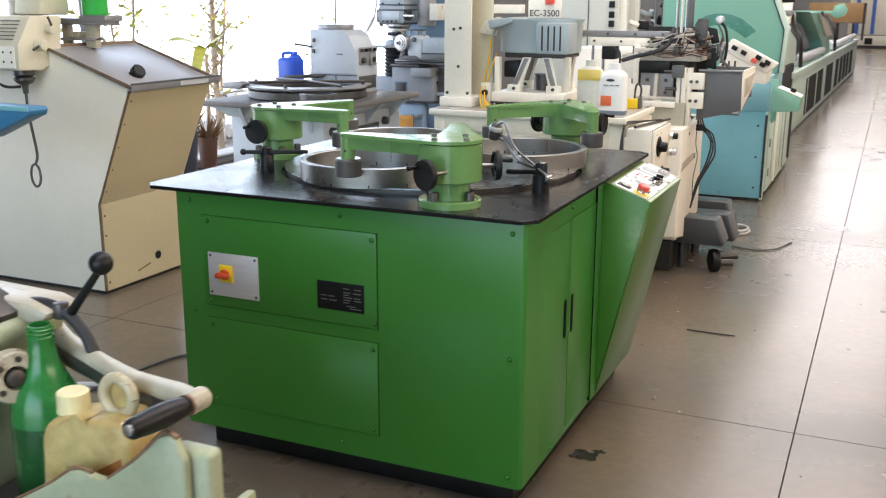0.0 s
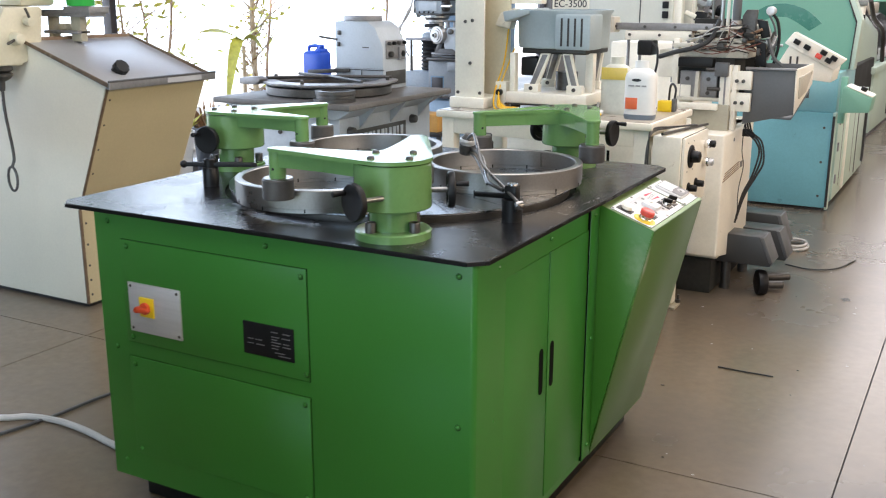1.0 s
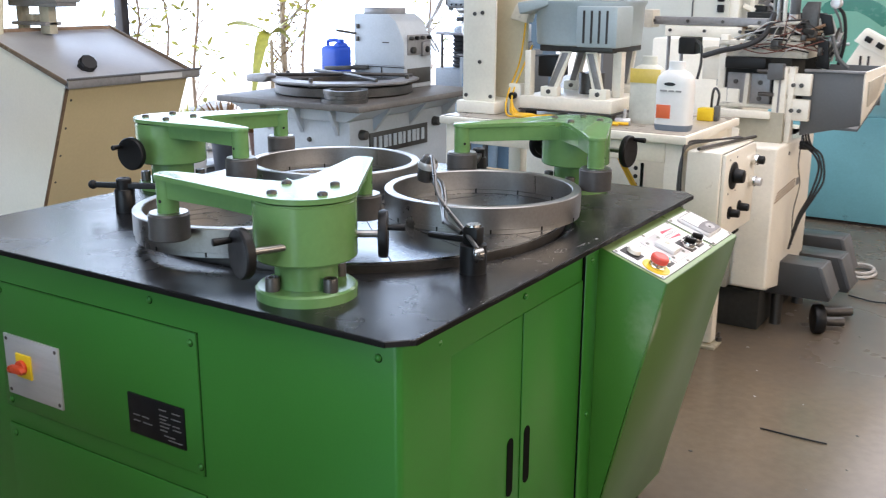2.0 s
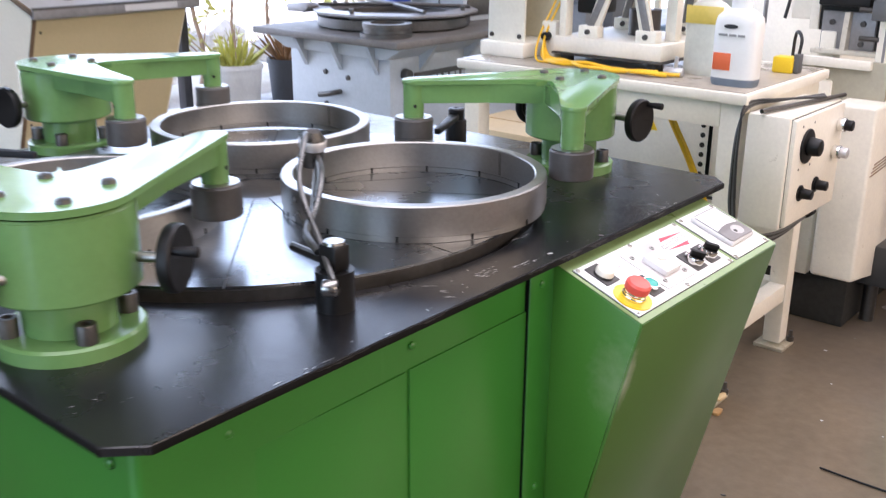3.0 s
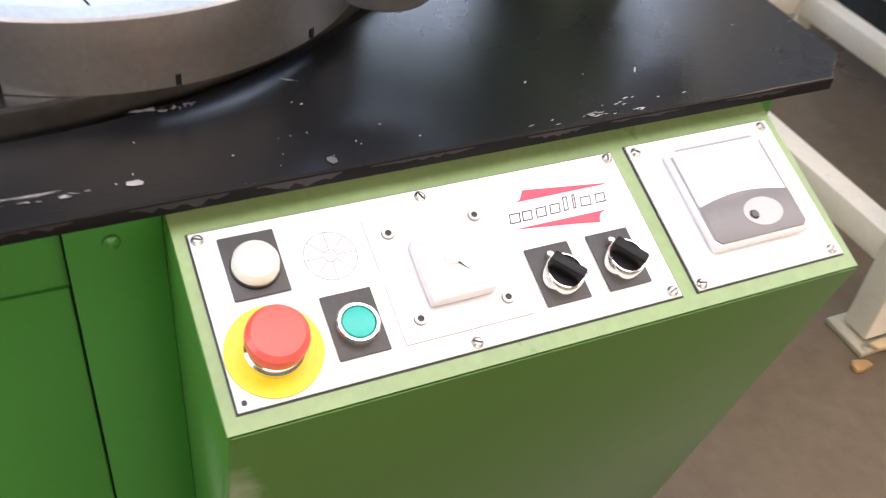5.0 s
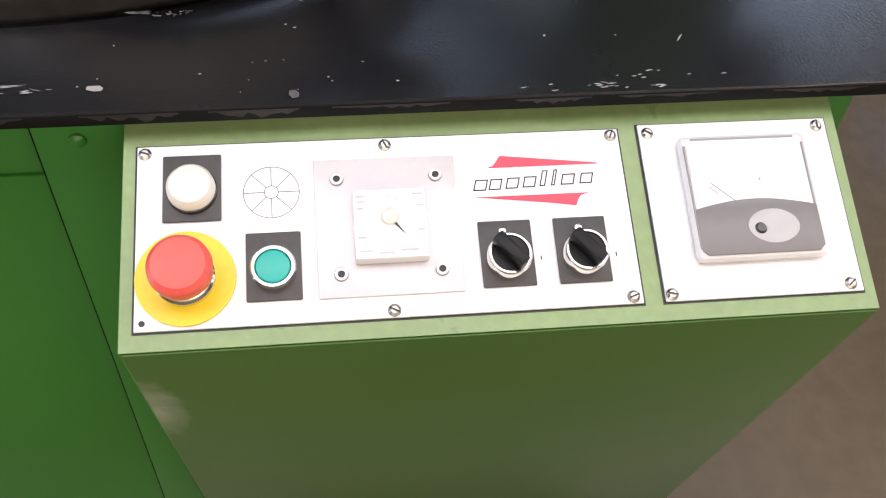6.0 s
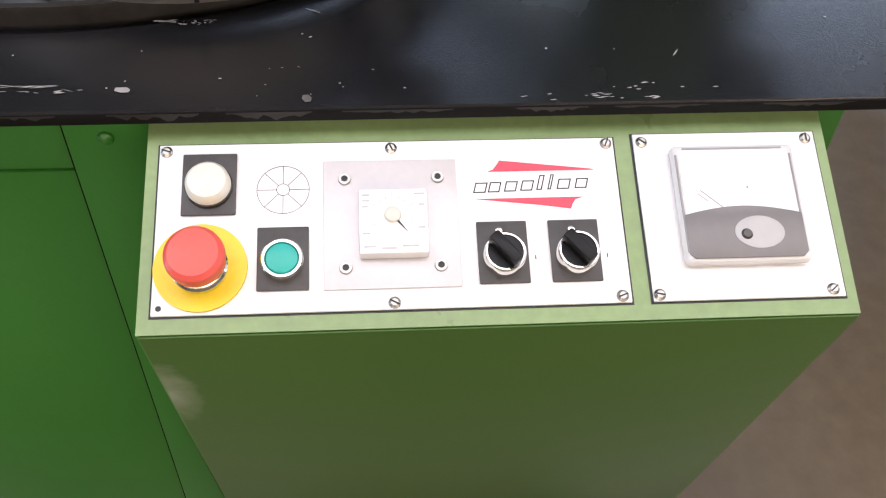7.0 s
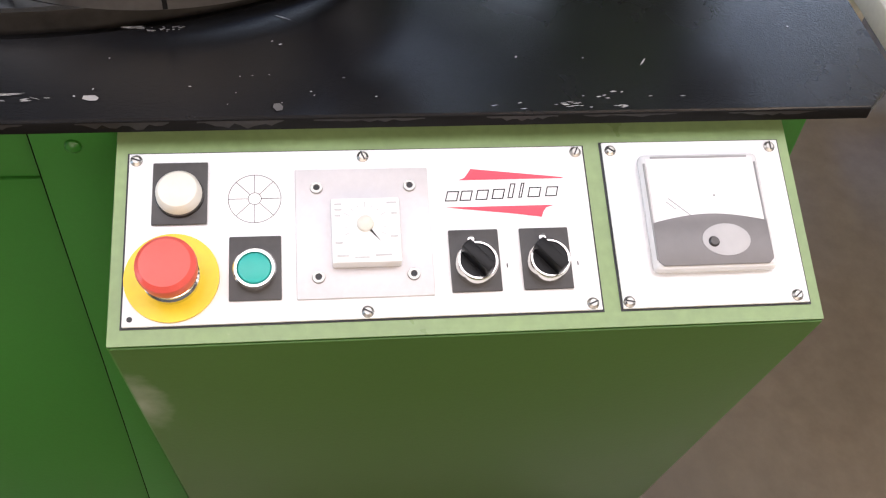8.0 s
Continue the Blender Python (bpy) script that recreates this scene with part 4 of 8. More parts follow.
    for tip in (t1, t2):
        d = (tip - h).to_2d().normalized()
        n = Vector((-d.y, d.x))
        A, B = h.to_2d() + d * 0.055, tip.to_2d()
        M = A.lerp(B, 0.45)
        quad = [A + n * 0.058, M + n * 0.022, B + n * 0.015, B - n * 0.015, M - n * 0.022, A - n * 0.058]
        part("arm_web", prism([(q.x, q.y) for q in quad], "z", 1.016, zb + 0.001, 0.004), CAST, hub)
        part("set_screw", rod((*(B + n * 0.019), 1.012), (*(B + n * 0.0212), 1.012), 0.0035, n=10), BLACK, hub)
        part("set_screw", rod((*(B - n * 0.019), 1.012), (*(B - n * 0.0212), 1.012), 0.0035, n=10), BLACK, hub)
        part("pin", lathe([(0.0, 0.985), (0.02, 0.985), (0.0205, 0.99), (0.0205, zb)], (tip.x, tip.y, 0), 26), CAST, hub)
        part("roller", lathe([(0.0, 0.937), (0.0365, 0.937), (0.0385, 0.939), (0.0385, 0.984), (0.036, 0.987), (0.021, 0.987), (0.021, 0.985), (0.0, 0.985)], (tip.x, tip.y, 0), 36), ROLLER, hub, "dark grey guide roller")
        part("roller_cap", lathe([(0.021, 0.9875), (0.0355, 0.9875), (0.0355, 0.989), (0.021, 0.989)], (tip.x, tip.y, 0), 36), STEEL, hub)
    # clamping wheels
    for w in wheels:
        ang, reach, way, gs, gz = w
        a = radians(way)
        d = Vector((math.cos(a), math.sin(a), 0))
        o = Vector((h.x + reach * math.cos(radians(ang)), h.y + reach * math.sin(radians(ang)), 0.98)) - d * reach
        part("wheel_shaft", rod(o + d * (reach - 0.075), o + d * (reach - 0.005), 0.0065, n=14), STEEL, hub)
        w = part("clamp_wheel", lathe([(0.0, -0.008), (0.012, -0.008), (0.014, -0.002), (0.03, -0.002), (0.034, -0.008), (0.04, -0.008), (0.0425, -0.004), (0.0425, 0.006), (0.04, 0.009), (0.0, 0.006)], o + d * reach, 40, axis=d), BLACK, hub, "black plastic clamping wheel")
        side = d.cross(Vector((0, 0, 1)))
        g = o + d * (reach + 0.006) + side * gs + Vector((0, 0, gz))
        part("wheel_grip", rod(g, g + d * 0.034, 0.005, 0.007, 12, 0.002), BLACK, w)
    return hub


yoke(-60, (-0.277, 0.123), (-0.585, 0.092), (-0.388, 0.433), ((38, 0.135, 34, 0.026, 0.018), (268, 0.15, 246, 0.026, 0.018)))
yoke(60, (-0.288, 1.24), (-0.111, 0.973), (-0.494, 0.994), ((23, 0.137, -3, -0.018, 0.03), (158, 0.135, 154, 0.026, 0.018)))
yoke(180, (-1.206, 0.663), (-1.071, 0.948), (-0.902, 0.612), ((-90, 0.133, -83, 0.026, 0.018), (148, 0.15, 126, 0.026, 0.018)))


# stop posts with clamped bars
def stop_post(x, y, bar, ahead, back, lever):
    """A post with a flat bar that reaches ahead of it and a short way back, a ball on its back end where it is a lever."""
    post = part("stop_post", lathe([(0.0, TZ), (0.0235, TZ), (0.0235, TZ + 0.052), (0.0215, TZ + 0.055), (0.0, TZ + 0.055)], (x, y, 0), 28), BLACK, lap, "black clamp post")
    d = Vector((math.cos(radians(bar)), math.sin(radians(bar)), 0))
    n = Vector((-d.y, d.x, 0))
    o = Vector((x, y, 0))
    flat = [o - d * back - n * 0.006, o + d * 0.02 - n * 0.011, o + d * ahead - n * 0.007, o + d * (ahead + 0.004), o + d * ahead + n * 0.007, o + d * 0.02 + n * 0.011, o - d * back + n * 0.006]
    part("post_bar", prism([(q.x, q.y) for q in flat], "z", TZ + 0.057, TZ + 0.069, 0.002), BLACK, post)
    part("post_head", lathe([(0.0, TZ + 0.055), (0.018, TZ + 0.055), (0.018, TZ + 0.078), (0.015, TZ + 0.081), (0.006, TZ + 0.081), (0.006, TZ + 0.075), (0.0, TZ + 0.075)], (x, y, 0), 24), BLACK, post)
    if lever:
        e = o - d * back + Vector((0, 0, TZ + 0.063))
        part("lever_ball", lathe([(0.011 * math.sin(radians(a)), -0.011 * math.cos(radians(a))) for a in range(0, 181, 20)], e, 18), BLACK, post)
    return post


stop_post(-1.066, 0.384, 26, 0.135, 0.078, True)
stop_post(-0.597, 1.252, -64, 0.17, 0.012, False)

# coolant nozzle with two bent pipes on a clamp block
pb = Vector((-0.102, 0.4, 0))
blk = part("hose_block", lathe([(0.0, TZ), (0.026, TZ), (0.026, TZ + 0.055), (0.0, TZ + 0.055)], (pb.x, pb.y, 0), 28), BLACK, lap, "black clamp block of the coolant nozzle")
part("block_clamp", box(pb.x - 0.016, pb.x + 0.016, pb.y - 0.014, pb.y + 0.014, TZ + 0.055, TZ + 0.09, 0.004), BLACK, blk)
part("block_cap", lathe([(0.0, TZ + 0.094), (0.014, TZ + 0.094), (0.015, TZ + 0.09)], (pb.x, pb.y, 0), 24), STEEL, blk)
part("block_bar", rod((pb.x - 0.12, pb.y + 0.035, TZ + 0.05), (pb.x + 0.0, pb.y, TZ + 0.062), 0.007, n=10), BLACK, blk)
HD = Vector((-0.313, 0.56, 1.03))
part("coolant_pipe", tube([HD + Vector((0.008, -0.012, 0.014)), (-0.277, 0.518, 1.062), (-0.259, 0.498, 1.064), (-0.235, 0.468, 1.042), (-0.216, 0.446, 1.018), (-0.19, 0.432, 0.99), (-0.127, 0.4, 0.957), (-0.067, 0.365, 0.927)], 0.0042, 10), PIPE, blk, "bent grey coolant pipe")
part("coolant_pipe", tube([HD + Vector((0.004, -0.004, -0.01)), (-0.294, 0.553, 1.018), (-0.253, 0.521, 1.01), (-0.228, 0.494, 0.994), (-0.211, 0.47, 0.976), (-0.178, 0.422, 0.961), (-0.15, 0.402, 0.956), (-0.123, 0.392, 0.95)], 0.0052, 10), PIPE, blk, "bent grey coolant pipe")
part("coolant_pipe", tube([HD + Vector((0.0, 0.004, -0.012)), (-0.3, 0.555, 1.008), (-0.268, 0.524, 1.0), (-0.238, 0.492, 0.984), (-0.216, 0.468, 0.968), (-0.184, 0.424, 0.955)], 0.0038, 10), PIPE, blk, "bent grey coolant pipe")
part("pipe_eye", rod((-0.07, 0.348, 0.926), (-0.055, 0.36, 0.926), 0.0115, n=20, bev=0.003), STEEL, blk)
part("nozzle", lathe([(0.0, -0.028), (0.017, -0.028), (0.019, -0.02), (0.019, 0.012), (0.015, 0.02), (0.01, 0.028), (0.0, 0.03)], HD, 24, axis=(0.25, -0.1, 1.0)), DARK_STEEL, blk, "dark nozzle head with worn metal collar")
part("nozzle_collar", lathe([(0.0195, 0.0), (0.0215, 0.003), (0.0215, 0.013), (0.0195, 0.016)], HD, 24, axis=(0.25, -0.1, 1.0)), ALU, blk)
part("pipe_clip", rod((pb.x + 0.012, pb.y - 0.01, TZ + 0.028), (-0.06, 0.355, 0.926), 0.006, n=12, bev=0.002), DARK_STEEL, blk)


# three steel conditioning rings resting on the plate
def cond_ring(x, y, spin):
    c = Vector((x, y, 0))
    z0, z1, R, T = PZ + 0.0005, TZ + 0.077, 0.228, 0.021
    ring = thing("conditioning_ring", (c.x, c.y, z0), "heavy turned steel conditioning ring lying on the lapping plate", "ring", "rings on the plate")
    part("ring_wall", lathe([(R, z0 + 0.0105), (R, z1 - 0.002), (R - 0.002, z1), (R - T + 0.002, z1), (R - T, z1 - 0.002), (R - T, z0 + 0.01)], (c.x, c.y, 0), 120), STEEL, ring)
    part("ring_foot", lathe([(R - T, z0 + 0.009), (R - T, z0), (R - 0.002, z0), (R - 0.002, z0 + 0.0095), (R - T, z0 + 0.009)], (c.x, c.y, 0), 120), STEEL, ring, "grooved steel foot of the ring")
    for i in range(12):
        a = radians(spin + 30 * i)
        d = Vector((math.cos(a), math.sin(a), 0))
        m = box(R - T - 0.0012, R - 0.0008, -0.0018, 0.0018, z0 + 0.001, z0 + 0.0115)
        bmesh.ops.rotate(m, cent=(0, 0, 0), matrix=Matrix.Rotation(a, 3, "Z"), verts=m.verts[:])
        bmesh.ops.translate(m, verts=m.verts[:], vec=(c.x, c.y, 0))
        part("notch", m, BLACK, ring)
    a = radians(spin + 76)
    m = box(R - T - 0.0006, R - T + 0.001, -0.0006, 0.0006, z0 + 0.012, z1 - 0.004)
    box(R - T - 0.0006, R - T + 0.001, 0.0034, 0.0042, z0 + 0.012, z1 - 0.004, bm=m)
    bmesh.ops.rotate(m, cent=(0, 0, 0), matrix=Matrix.Rotation(a, 3, "Z"), verts=m.verts[:])
    bmesh.ops.translate(m, verts=m.verts[:], vec=(c.x, c.y, 0))
    part("weld_seam", m, DARK_STEEL, ring)


cond_ring(-0.314, 0.794, 5)
cond_ring(-0.83, 0.888, 17)
cond_ring(-0.643, 0.349, 25)


# pedestal machine with a sloping tray top, by the window
cab = thing("drilling_machine", (-2.95, 1.6, 0), "cream pedestal drilling machine with sloping steel tray", "machine")
CY0, CY1 = 1.235, 1.85
part("pedestal", prism([(-3.95, 0.02), (-2.648, 0.02), (-2.648, 0.466), (-2.404, 1.03), (-2.9, 1.2), (-3.95, 1.2)], "y", CY0, CY1, 0.004), PALE_SHEET, cab, "pale grey sheet steel side")
part("foot_rail", box(-3.95, -2.66, CY0 + 0.02, CY1 - 0.02, 0.0, 0.02), FRAME_DARK, cab)
part("right_panel", prism([(-2.642, 0.02), (-2.642, 0.46), (-2.645, 0.46), (-2.645, 0.02)], "y", CY0 + 0.012, CY1 - 0.01), TAN, cab, "tan sheet panel")
part("right_panel", prism([(-2.642, 0.464), (-2.398, 1.028), (-2.402, 1.0295), (-2.646, 0.4655)], "y", CY0 + 0.012, CY1 - 0.01), TAN, cab, "tan leaning sheet panel")
for z in (0.06, 0.13, 0.2, 0.3, 0.4):
    part("panel_screw", lathe([(0, 0.003), (0.005, 0.002), (0.006, 0)], (-2.642, CY0 + 0.03, z), 10, axis=(1, 0, 0)), DARK_STEEL, cab)
for f in (0.1, 0.3, 0.5, 0.7, 0.9):
    part("panel_screw", lathe([(0, 0.003), (0.005, 0.002), (0.006, 0)], (-2.642 + 0.243 * f, CY0 + 0.03, 0.468 + 0.56 * f), 10, axis=(1, 0, -0.4)), DARK_STEEL, cab)
part("panel_edge", prism([(-2.6465, 0.464), (-2.4005, 1.03), (-2.398, 1.029), (-2.6425, 0.463)], "y", CY0 - 0.002, CY0 + 0.012), EDGE_RUST, cab, "rusty folded edge")
part("panel_edge", box(-2.648, -2.6405, CY0 - 0.002, CY0 + 0.012, 0.02, 0.464), EDGE_RUST, cab, "rusty folded edge")
part("bare_patch", box(-2.3665, -2.3655, 1.56, 1.78, 1.026, 1.048), TRAY, cab, "bare metal patch on the tray lip")
part("scrape", box(-2.6425, -2.6412, 1.47, 1.57, 0.075, 0.083, turn=(12, 0, 0)), EDGE_RUST, cab)
part("grommet", lathe([(0, 0.003), (0.016, 0.006), (0.022, 0.003), (0.022, 0)], (-2.642, 1.63, 0.12), 18, axis=(1, 0, 0)), BLACK, cab)
# the tray
tr = part("tray", prism([(-2.9, 1.203), (-2.385, 1.0265), (-2.385, 1.034), (-2.9, 1.2105)], "y", CY0 - 0.01, CY1 + 0.02, 0.002), TRAY, cab, "grey worn steel tray")
part("tray_lip", prism([(-2.395, 1.024), (-2.372, 1.018), (-2.367, 1.052), (-2.374, 1.056)], "y", CY0 - 0.015, CY1 + 0.035, 0.003), GREY_TOP, tr)
part("lip_edge", prism([(-2.376, 1.053), (-2.366, 1.05), (-2.366, 1.056), (-2.374, 1.059)], "y", CY0 - 0.016, CY1 + 0.036), DARK_STEEL, tr)
for y in (CY0 - 0.015, CY1 + 0.012):
    part("tray_rim", prism([(-2.9, 1.207), (-2.372, 1.026), (-2.372, 1.046), (-2.9, 1.222)], "y", y, y + 0.008, 0.002), EDGE_RUST, tr, "thin worn tray rim")
part("tray_back", box(-2.912, -2.9, CY0 - 0.01, CY1 + 0.02, 1.18, 1.225, 0.003), EDGE_RUST, tr)
# drill head, column and carrier
dh = part("drill_head", prism([(1.05, 1.11), (1.21, 1.105), (1.215, 1.13), (1.32, 1.2), (1.34, 1.36), (1.14, 1.36), (1.055, 1.23)], "x", -3.4, -2.88, 0.012), CREAM, cab, "cream drill head with louvres")
part("front_plate", box(-3.36, -2.9, 1.046, 1.052, 1.12, 1.222, 0.003), WHITE, dh)
for x in (-2.97, -2.92):
    for z in (1.15, 1.195):
        part("plate_screw", lathe([(0, 0.003), (0.005, 0.002), (0.006, 0)], (x, 1.046, z), 8, axis=(0, -1, 0)), DARK_STEEL, dh)
for i in range(6):
    part("louvre", box(-3.05, -2.92, 1.062 + 0.0105 * i, 1.067 + 0.0105 * i, 1.252 + 0.0165 * i, 1.256 + 0.0165 * i, 0.001), FOOT_GREY, dh)
part("quill", lathe([(0.0, -0.115), (0.012, -0.11), (0.016, -0.07), (0.036, -0.06), (0.05, -0.045), (0.05, -0.035), (0.036, -0.03), (0.052, -0.02), (0.052, 0.0)], (-2.94, 1.13, 1.108), 28), DARK_STEEL, dh, "dark steel quill and chuck")
part("chuck_lever", tube([(-2.96, 1.12, 1.03), (-3.04, 1.1, 1.03), (-3.1, 1.08, 1.07)], 0.007, 8), DARK_STEEL, dh)
part("feed_boss", rod((-2.88, 1.17, 1.225), (-2.83, 1.17, 1.225), 0.03, 0.024, 20, 0.004), CREAM, dh)
part("feed_lever", rod((-2.845, 1.15, 1.222), (-2.845, 1.11, 1.205), 0.006, n=10), DARK_STEEL, dh)
part("lock_boss", rod((-2.88, 1.24, 1.3), (-2.84, 1.24, 1.295), 0.02, n=16, bev=0.003), CREAM, dh)
part("lock_lever", tube([(-2.85, 1.24, 1.3), (-2.845, 1.23, 1.325), (-2.85, 1.22, 1.355)], 0.006, 8), DARK_STEEL, dh)
part("column", rod((-3.2, 1.42, 1.1), (-3.2, 1.42, 2.3), 0.08, n=32), WORN_CREAM, cab)
part("motor_arm", prism([(1.3, 1.36), (1.5, 1.36), (1.5, 1.7), (1.36, 1.7)], "x", -3.16, -2.98, 0.02), CREAM, cab)
part("arm_boss", lathe([(0, 0.02), (0.03, 0.02), (0.04, 0.012), (0.045, 0)], (-3.05, 1.34, 1.4), 20, axis=(0.2, -1, 0)), STEEL, cab)
part("carrier", box(-3.05, -2.72, 1.46, 1.56, 1.312, 1.345, 0.006), GREY_TOP, cab, "grey steel carrier arm")
part("carrier_cap", box(-2.88, -2.71, 1.45, 1.57, 1.33, 1.36, 0.004), GREY_TOP, cab)
part("carrier_rail", box(-3.05, -2.82, 1.47, 1.55, 1.235, 1.25, 0.003), GREY_TOP, cab)
part("carrier_post", box(-2.885, -2.82, 1.49, 1.53, 1.2, 1.312, 0.004), WORN_CREAM, cab)
part("carrier_post", box(-3.04, -3.0, 1.49, 1.53, 1.2, 1.312, 0.004), WORN_CREAM, cab)
part("carrier_block", box(-2.96, -2.915, 1.48, 1.54, 1.25, 1.28, 0.003), WORN_CREAM, cab)
single("coolant_cup", lathe([(0.0, 1.361), (0.06, 1.361), (0.063, 1.368), (0.063, 1.56), (0.0, 1.56)], (-2.828, 1.51, 0), 32), CUP_GREEN, "bright green plastic cup on the drill's carrier", "cup")
part("hook_rod", tube([(-2.94, 1.13, 1.0), (-2.925, 1.12, 0.9), (-2.885, 1.11, 0.72), (-2.89, 1.1, 0.665)], 0.007, 8), DARK_STEEL, dh)
part("hook_ring", tube([(-2.895 + 0.03 * math.sin(a), 1.1, 0.61 + 0.055 * math.cos(a)) for a in [2 * math.pi * i / 12 for i in range(13)]], 0.006, 8, 2), DARK_STEEL, dh)
single("knob", lathe([(0, 0.058), (0.03, 0.056), (0.036, 0.05), (0.036, 0.026), (0.03, 0.02), (0.03, 0.0), (0, 0)], (-2.53, 1.42, 1.076), 10, axis=(0.75, -0.15, 0.5)), BLACK, "loose black knob lying on the steel tray", "knob", sharp=20)

# blue tray that reaches in beside the drill
bt = thing("blue_table", (-3.0, 0.7, 0), "bright blue steel table with a slanted edge", "table")
part("tabletop", prism([(-3.4, 1.04), (-2.16, 1.033), (-2.15, 1.02), (-2.16, 1.0), (-2.4, 0.9), (-3.4, 0.8)], "y", 0.4, 0.5, 0.004), TABLE_BLUE, bt)
part("table_rim", box(-3.4, -2.15, 0.396, 0.4, 1.018, 1.036, 0.001), BLUE, bt)
part("leg", box(-3.3, -3.2, 0.41, 0.49, 0.0, 0.82, 0.006), BLUE, bt)

# cables on the floor
single("power_cable", tube([(-1.16, 0.3, 0.14), (-1.24, 0.25, 0.03), (-1.36, 0.25, 0.011), (-1.451, 0.261, 0.011), (-1.6, 0.289, 0.011), (-1.744, 0.296, 0.011), (-1.855, 0.271, 0.011), (-1.931, 0.217, 0.011), (-2.2, 0.09, 0.011), (-2.7, 0.02, 0.011)], 0.011, 10), CABLE_GREY, "thick pale grey power cable on the floor", "cable")
single("thin_cable", tube([(-1.16, 0.98, 0.007), (-1.5, 0.86, 0.007), (-1.72, 0.7, 0.007), (-1.775, 0.52, 0.007), (-1.79, 0.33, 0.007), (-1.83, 0.13, 0.007), (-1.9, -0.1, 0.007), (-2.1, -0.35, 0.007)], 0.006, 8), DARK_CABLE, "thin dark cable lying on the floor", "cable")

# surface grinder with a round table, under the window
sg = thing("rotary_grinder", (-2.8, 3.4, 0), "worn pale grey rotary table machine with nameplates", "machine")
part("body", box(-3.12, -2.42, 2.98, 4.05, 0.04, 0.7, 0.006), MACHINE_GREY, sg)
part("base", box(-3.16, -2.38, 2.94, 4.1, 0.0, 0.06, 0.006), DARK_STEEL, sg)
part("body_top", prism([(-3.12, 0.7), (-2.42, 0.7), (-2.3, 0.765), (-3.28, 0.765)], "y", 2.95, 4.05, 0.004), MACHINE_GREY, sg)
part("worktop", box(-3.3, -2.28, 2.88, 4.1, 0.765, 0.8, 0.008), WORKTOP, sg, "worn brown-grey steel top")
for x in (-3.0, -2.75, -2.5):
    part("rib", prism([(2.975, 0.62), (2.9, 0.76), (2.975, 0.76)], "x", x - 0.012, x + 0.012), MACHINE_GREY, sg)
for y in (3.2, 3.55, 3.9):
    part("rib", prism([(-2.425, 0.62), (-2.3, 0.76), (-2.425, 0.76)], "y", y - 0.012, y + 0.012), MACHINE_GREY, sg)
for x, z in ((-2.86, 0.6), (-2.7, 0.585), (-2.86, 0.44), (-2.7, 0.42)):
    part("bolt", lathe([(0, 0.012), (0.012, 0.011), (0.014, 0)], (x, 2.98, z), 8, axis=(0, -1, 0)), DARK_STEEL, sg)
part("tap", tube([(-2.76, 2.98, 0.51), (-2.76, 2.94, 0.51), (-2.8, 2.93, 0.5), (-2.86, 2.93, 0.49)], 0.014, 10), DARK_STEEL, sg)
np_ = part("nameplate", box(-2.42, -2.412, 3.15, 3.72, 0.5, 0.62, 0.002), DARK_STEEL, sg, "cast nameplate, lettering unreadable")
for i in range(11):
    part("raised_bar", box(-2.412, -2.407, 3.18 + 0.047 * i, 3.18 + 0.047 * i + (0.022 + 0.006 * (i % 3)), 0.528, 0.595), MACHINE_GREY, np_)
for y in (3.08, 3.8):
    part("valve_boss", rod((-2.42, y, 0.62), (-2.38, y, 0.62), 0.03, 0.025, 16, 0.004), DARK_STEEL, sg)
part("rotary_table", lathe([(0.0, 0.8), (0.38, 0.8), (0.4, 0.81), (0.4, 0.855), (0.37, 0.865), (0.3, 0.865), (0.3, 0.84), (0, 0.84)], (-2.8, 3.42, 0), 56), DARK_STEEL, sg, "dark round rotary table")
part("guard_ring", lathe([(0.34, 0.868), (0.43, 0.868), (0.44, 0.876), (0.44, 0.886), (0.34, 0.89), (0.34, 0.868)], (-2.8, 3.42, 0), 10), GREY_TOP, sg, "flat many-sided guard ring", )
for a in (20, 100, 190, 280):
    part("guard_stud", rod((-2.8 + 0.38 * math.cos(radians(a)), 3.42 + 0.38 * math.sin(radians(a)), 0.85), (-2.8 + 0.38 * math.cos(radians(a)), 3.42 + 0.38 * math.sin(radians(a)), 0.91), 0.012, n=10), DARK_STEEL, sg)
for a in (35, 155):
    d = Vector((math.cos(radians(a)), math.sin(radians(a)), 0))
    part("guard_bar", tube([Vector((-2.8, 3.42, 0.9)) - d * 0.4, Vector((-2.8, 3.42, 0.905)), Vector((-2.8, 3.42, 0.9)) + d * 0.4], 0.01, 8), DARK_STEEL, sg)
part("clamp_block", prism([(-3.25, 0.865), (-3.12, 0.865), (-3.08, 0.9), (-3.12, 0.915), (-3.25, 0.905)], "y", 3.08, 3.16, 0.004), GREY_TOP, sg, "worn clamp block of the guard")
part("guard_rail", box(-3.16, -2.86, 3.7, 3.73, 0.9, 0.925, 0.004, turn=(0, -3, 12)), DARK_STEEL, sg)
single("steel_ring", lathe([(0.08, 0.8), (0.125, 0.8), (0.125, 0.82), (0.08, 0.82), (0.08, 0.8)], (-2.48, 3.02, 0), 36), DARK_STEEL, "dark steel ring lying on the grey worktop", "ring", "stacked steel rings")
single("steel_ring", lathe([(0.085, 0.8205), (0.115, 0.8205), (0.115, 0.842), (0.12, 0.844), (0.12, 0.866), (0.085, 0.866), (0.085, 0.8205)], (-2.476, 3.024, 0), 36), DARK_STEEL, "stepped dark steel ring stacked on another ring", "ring", "stacked steel rings")
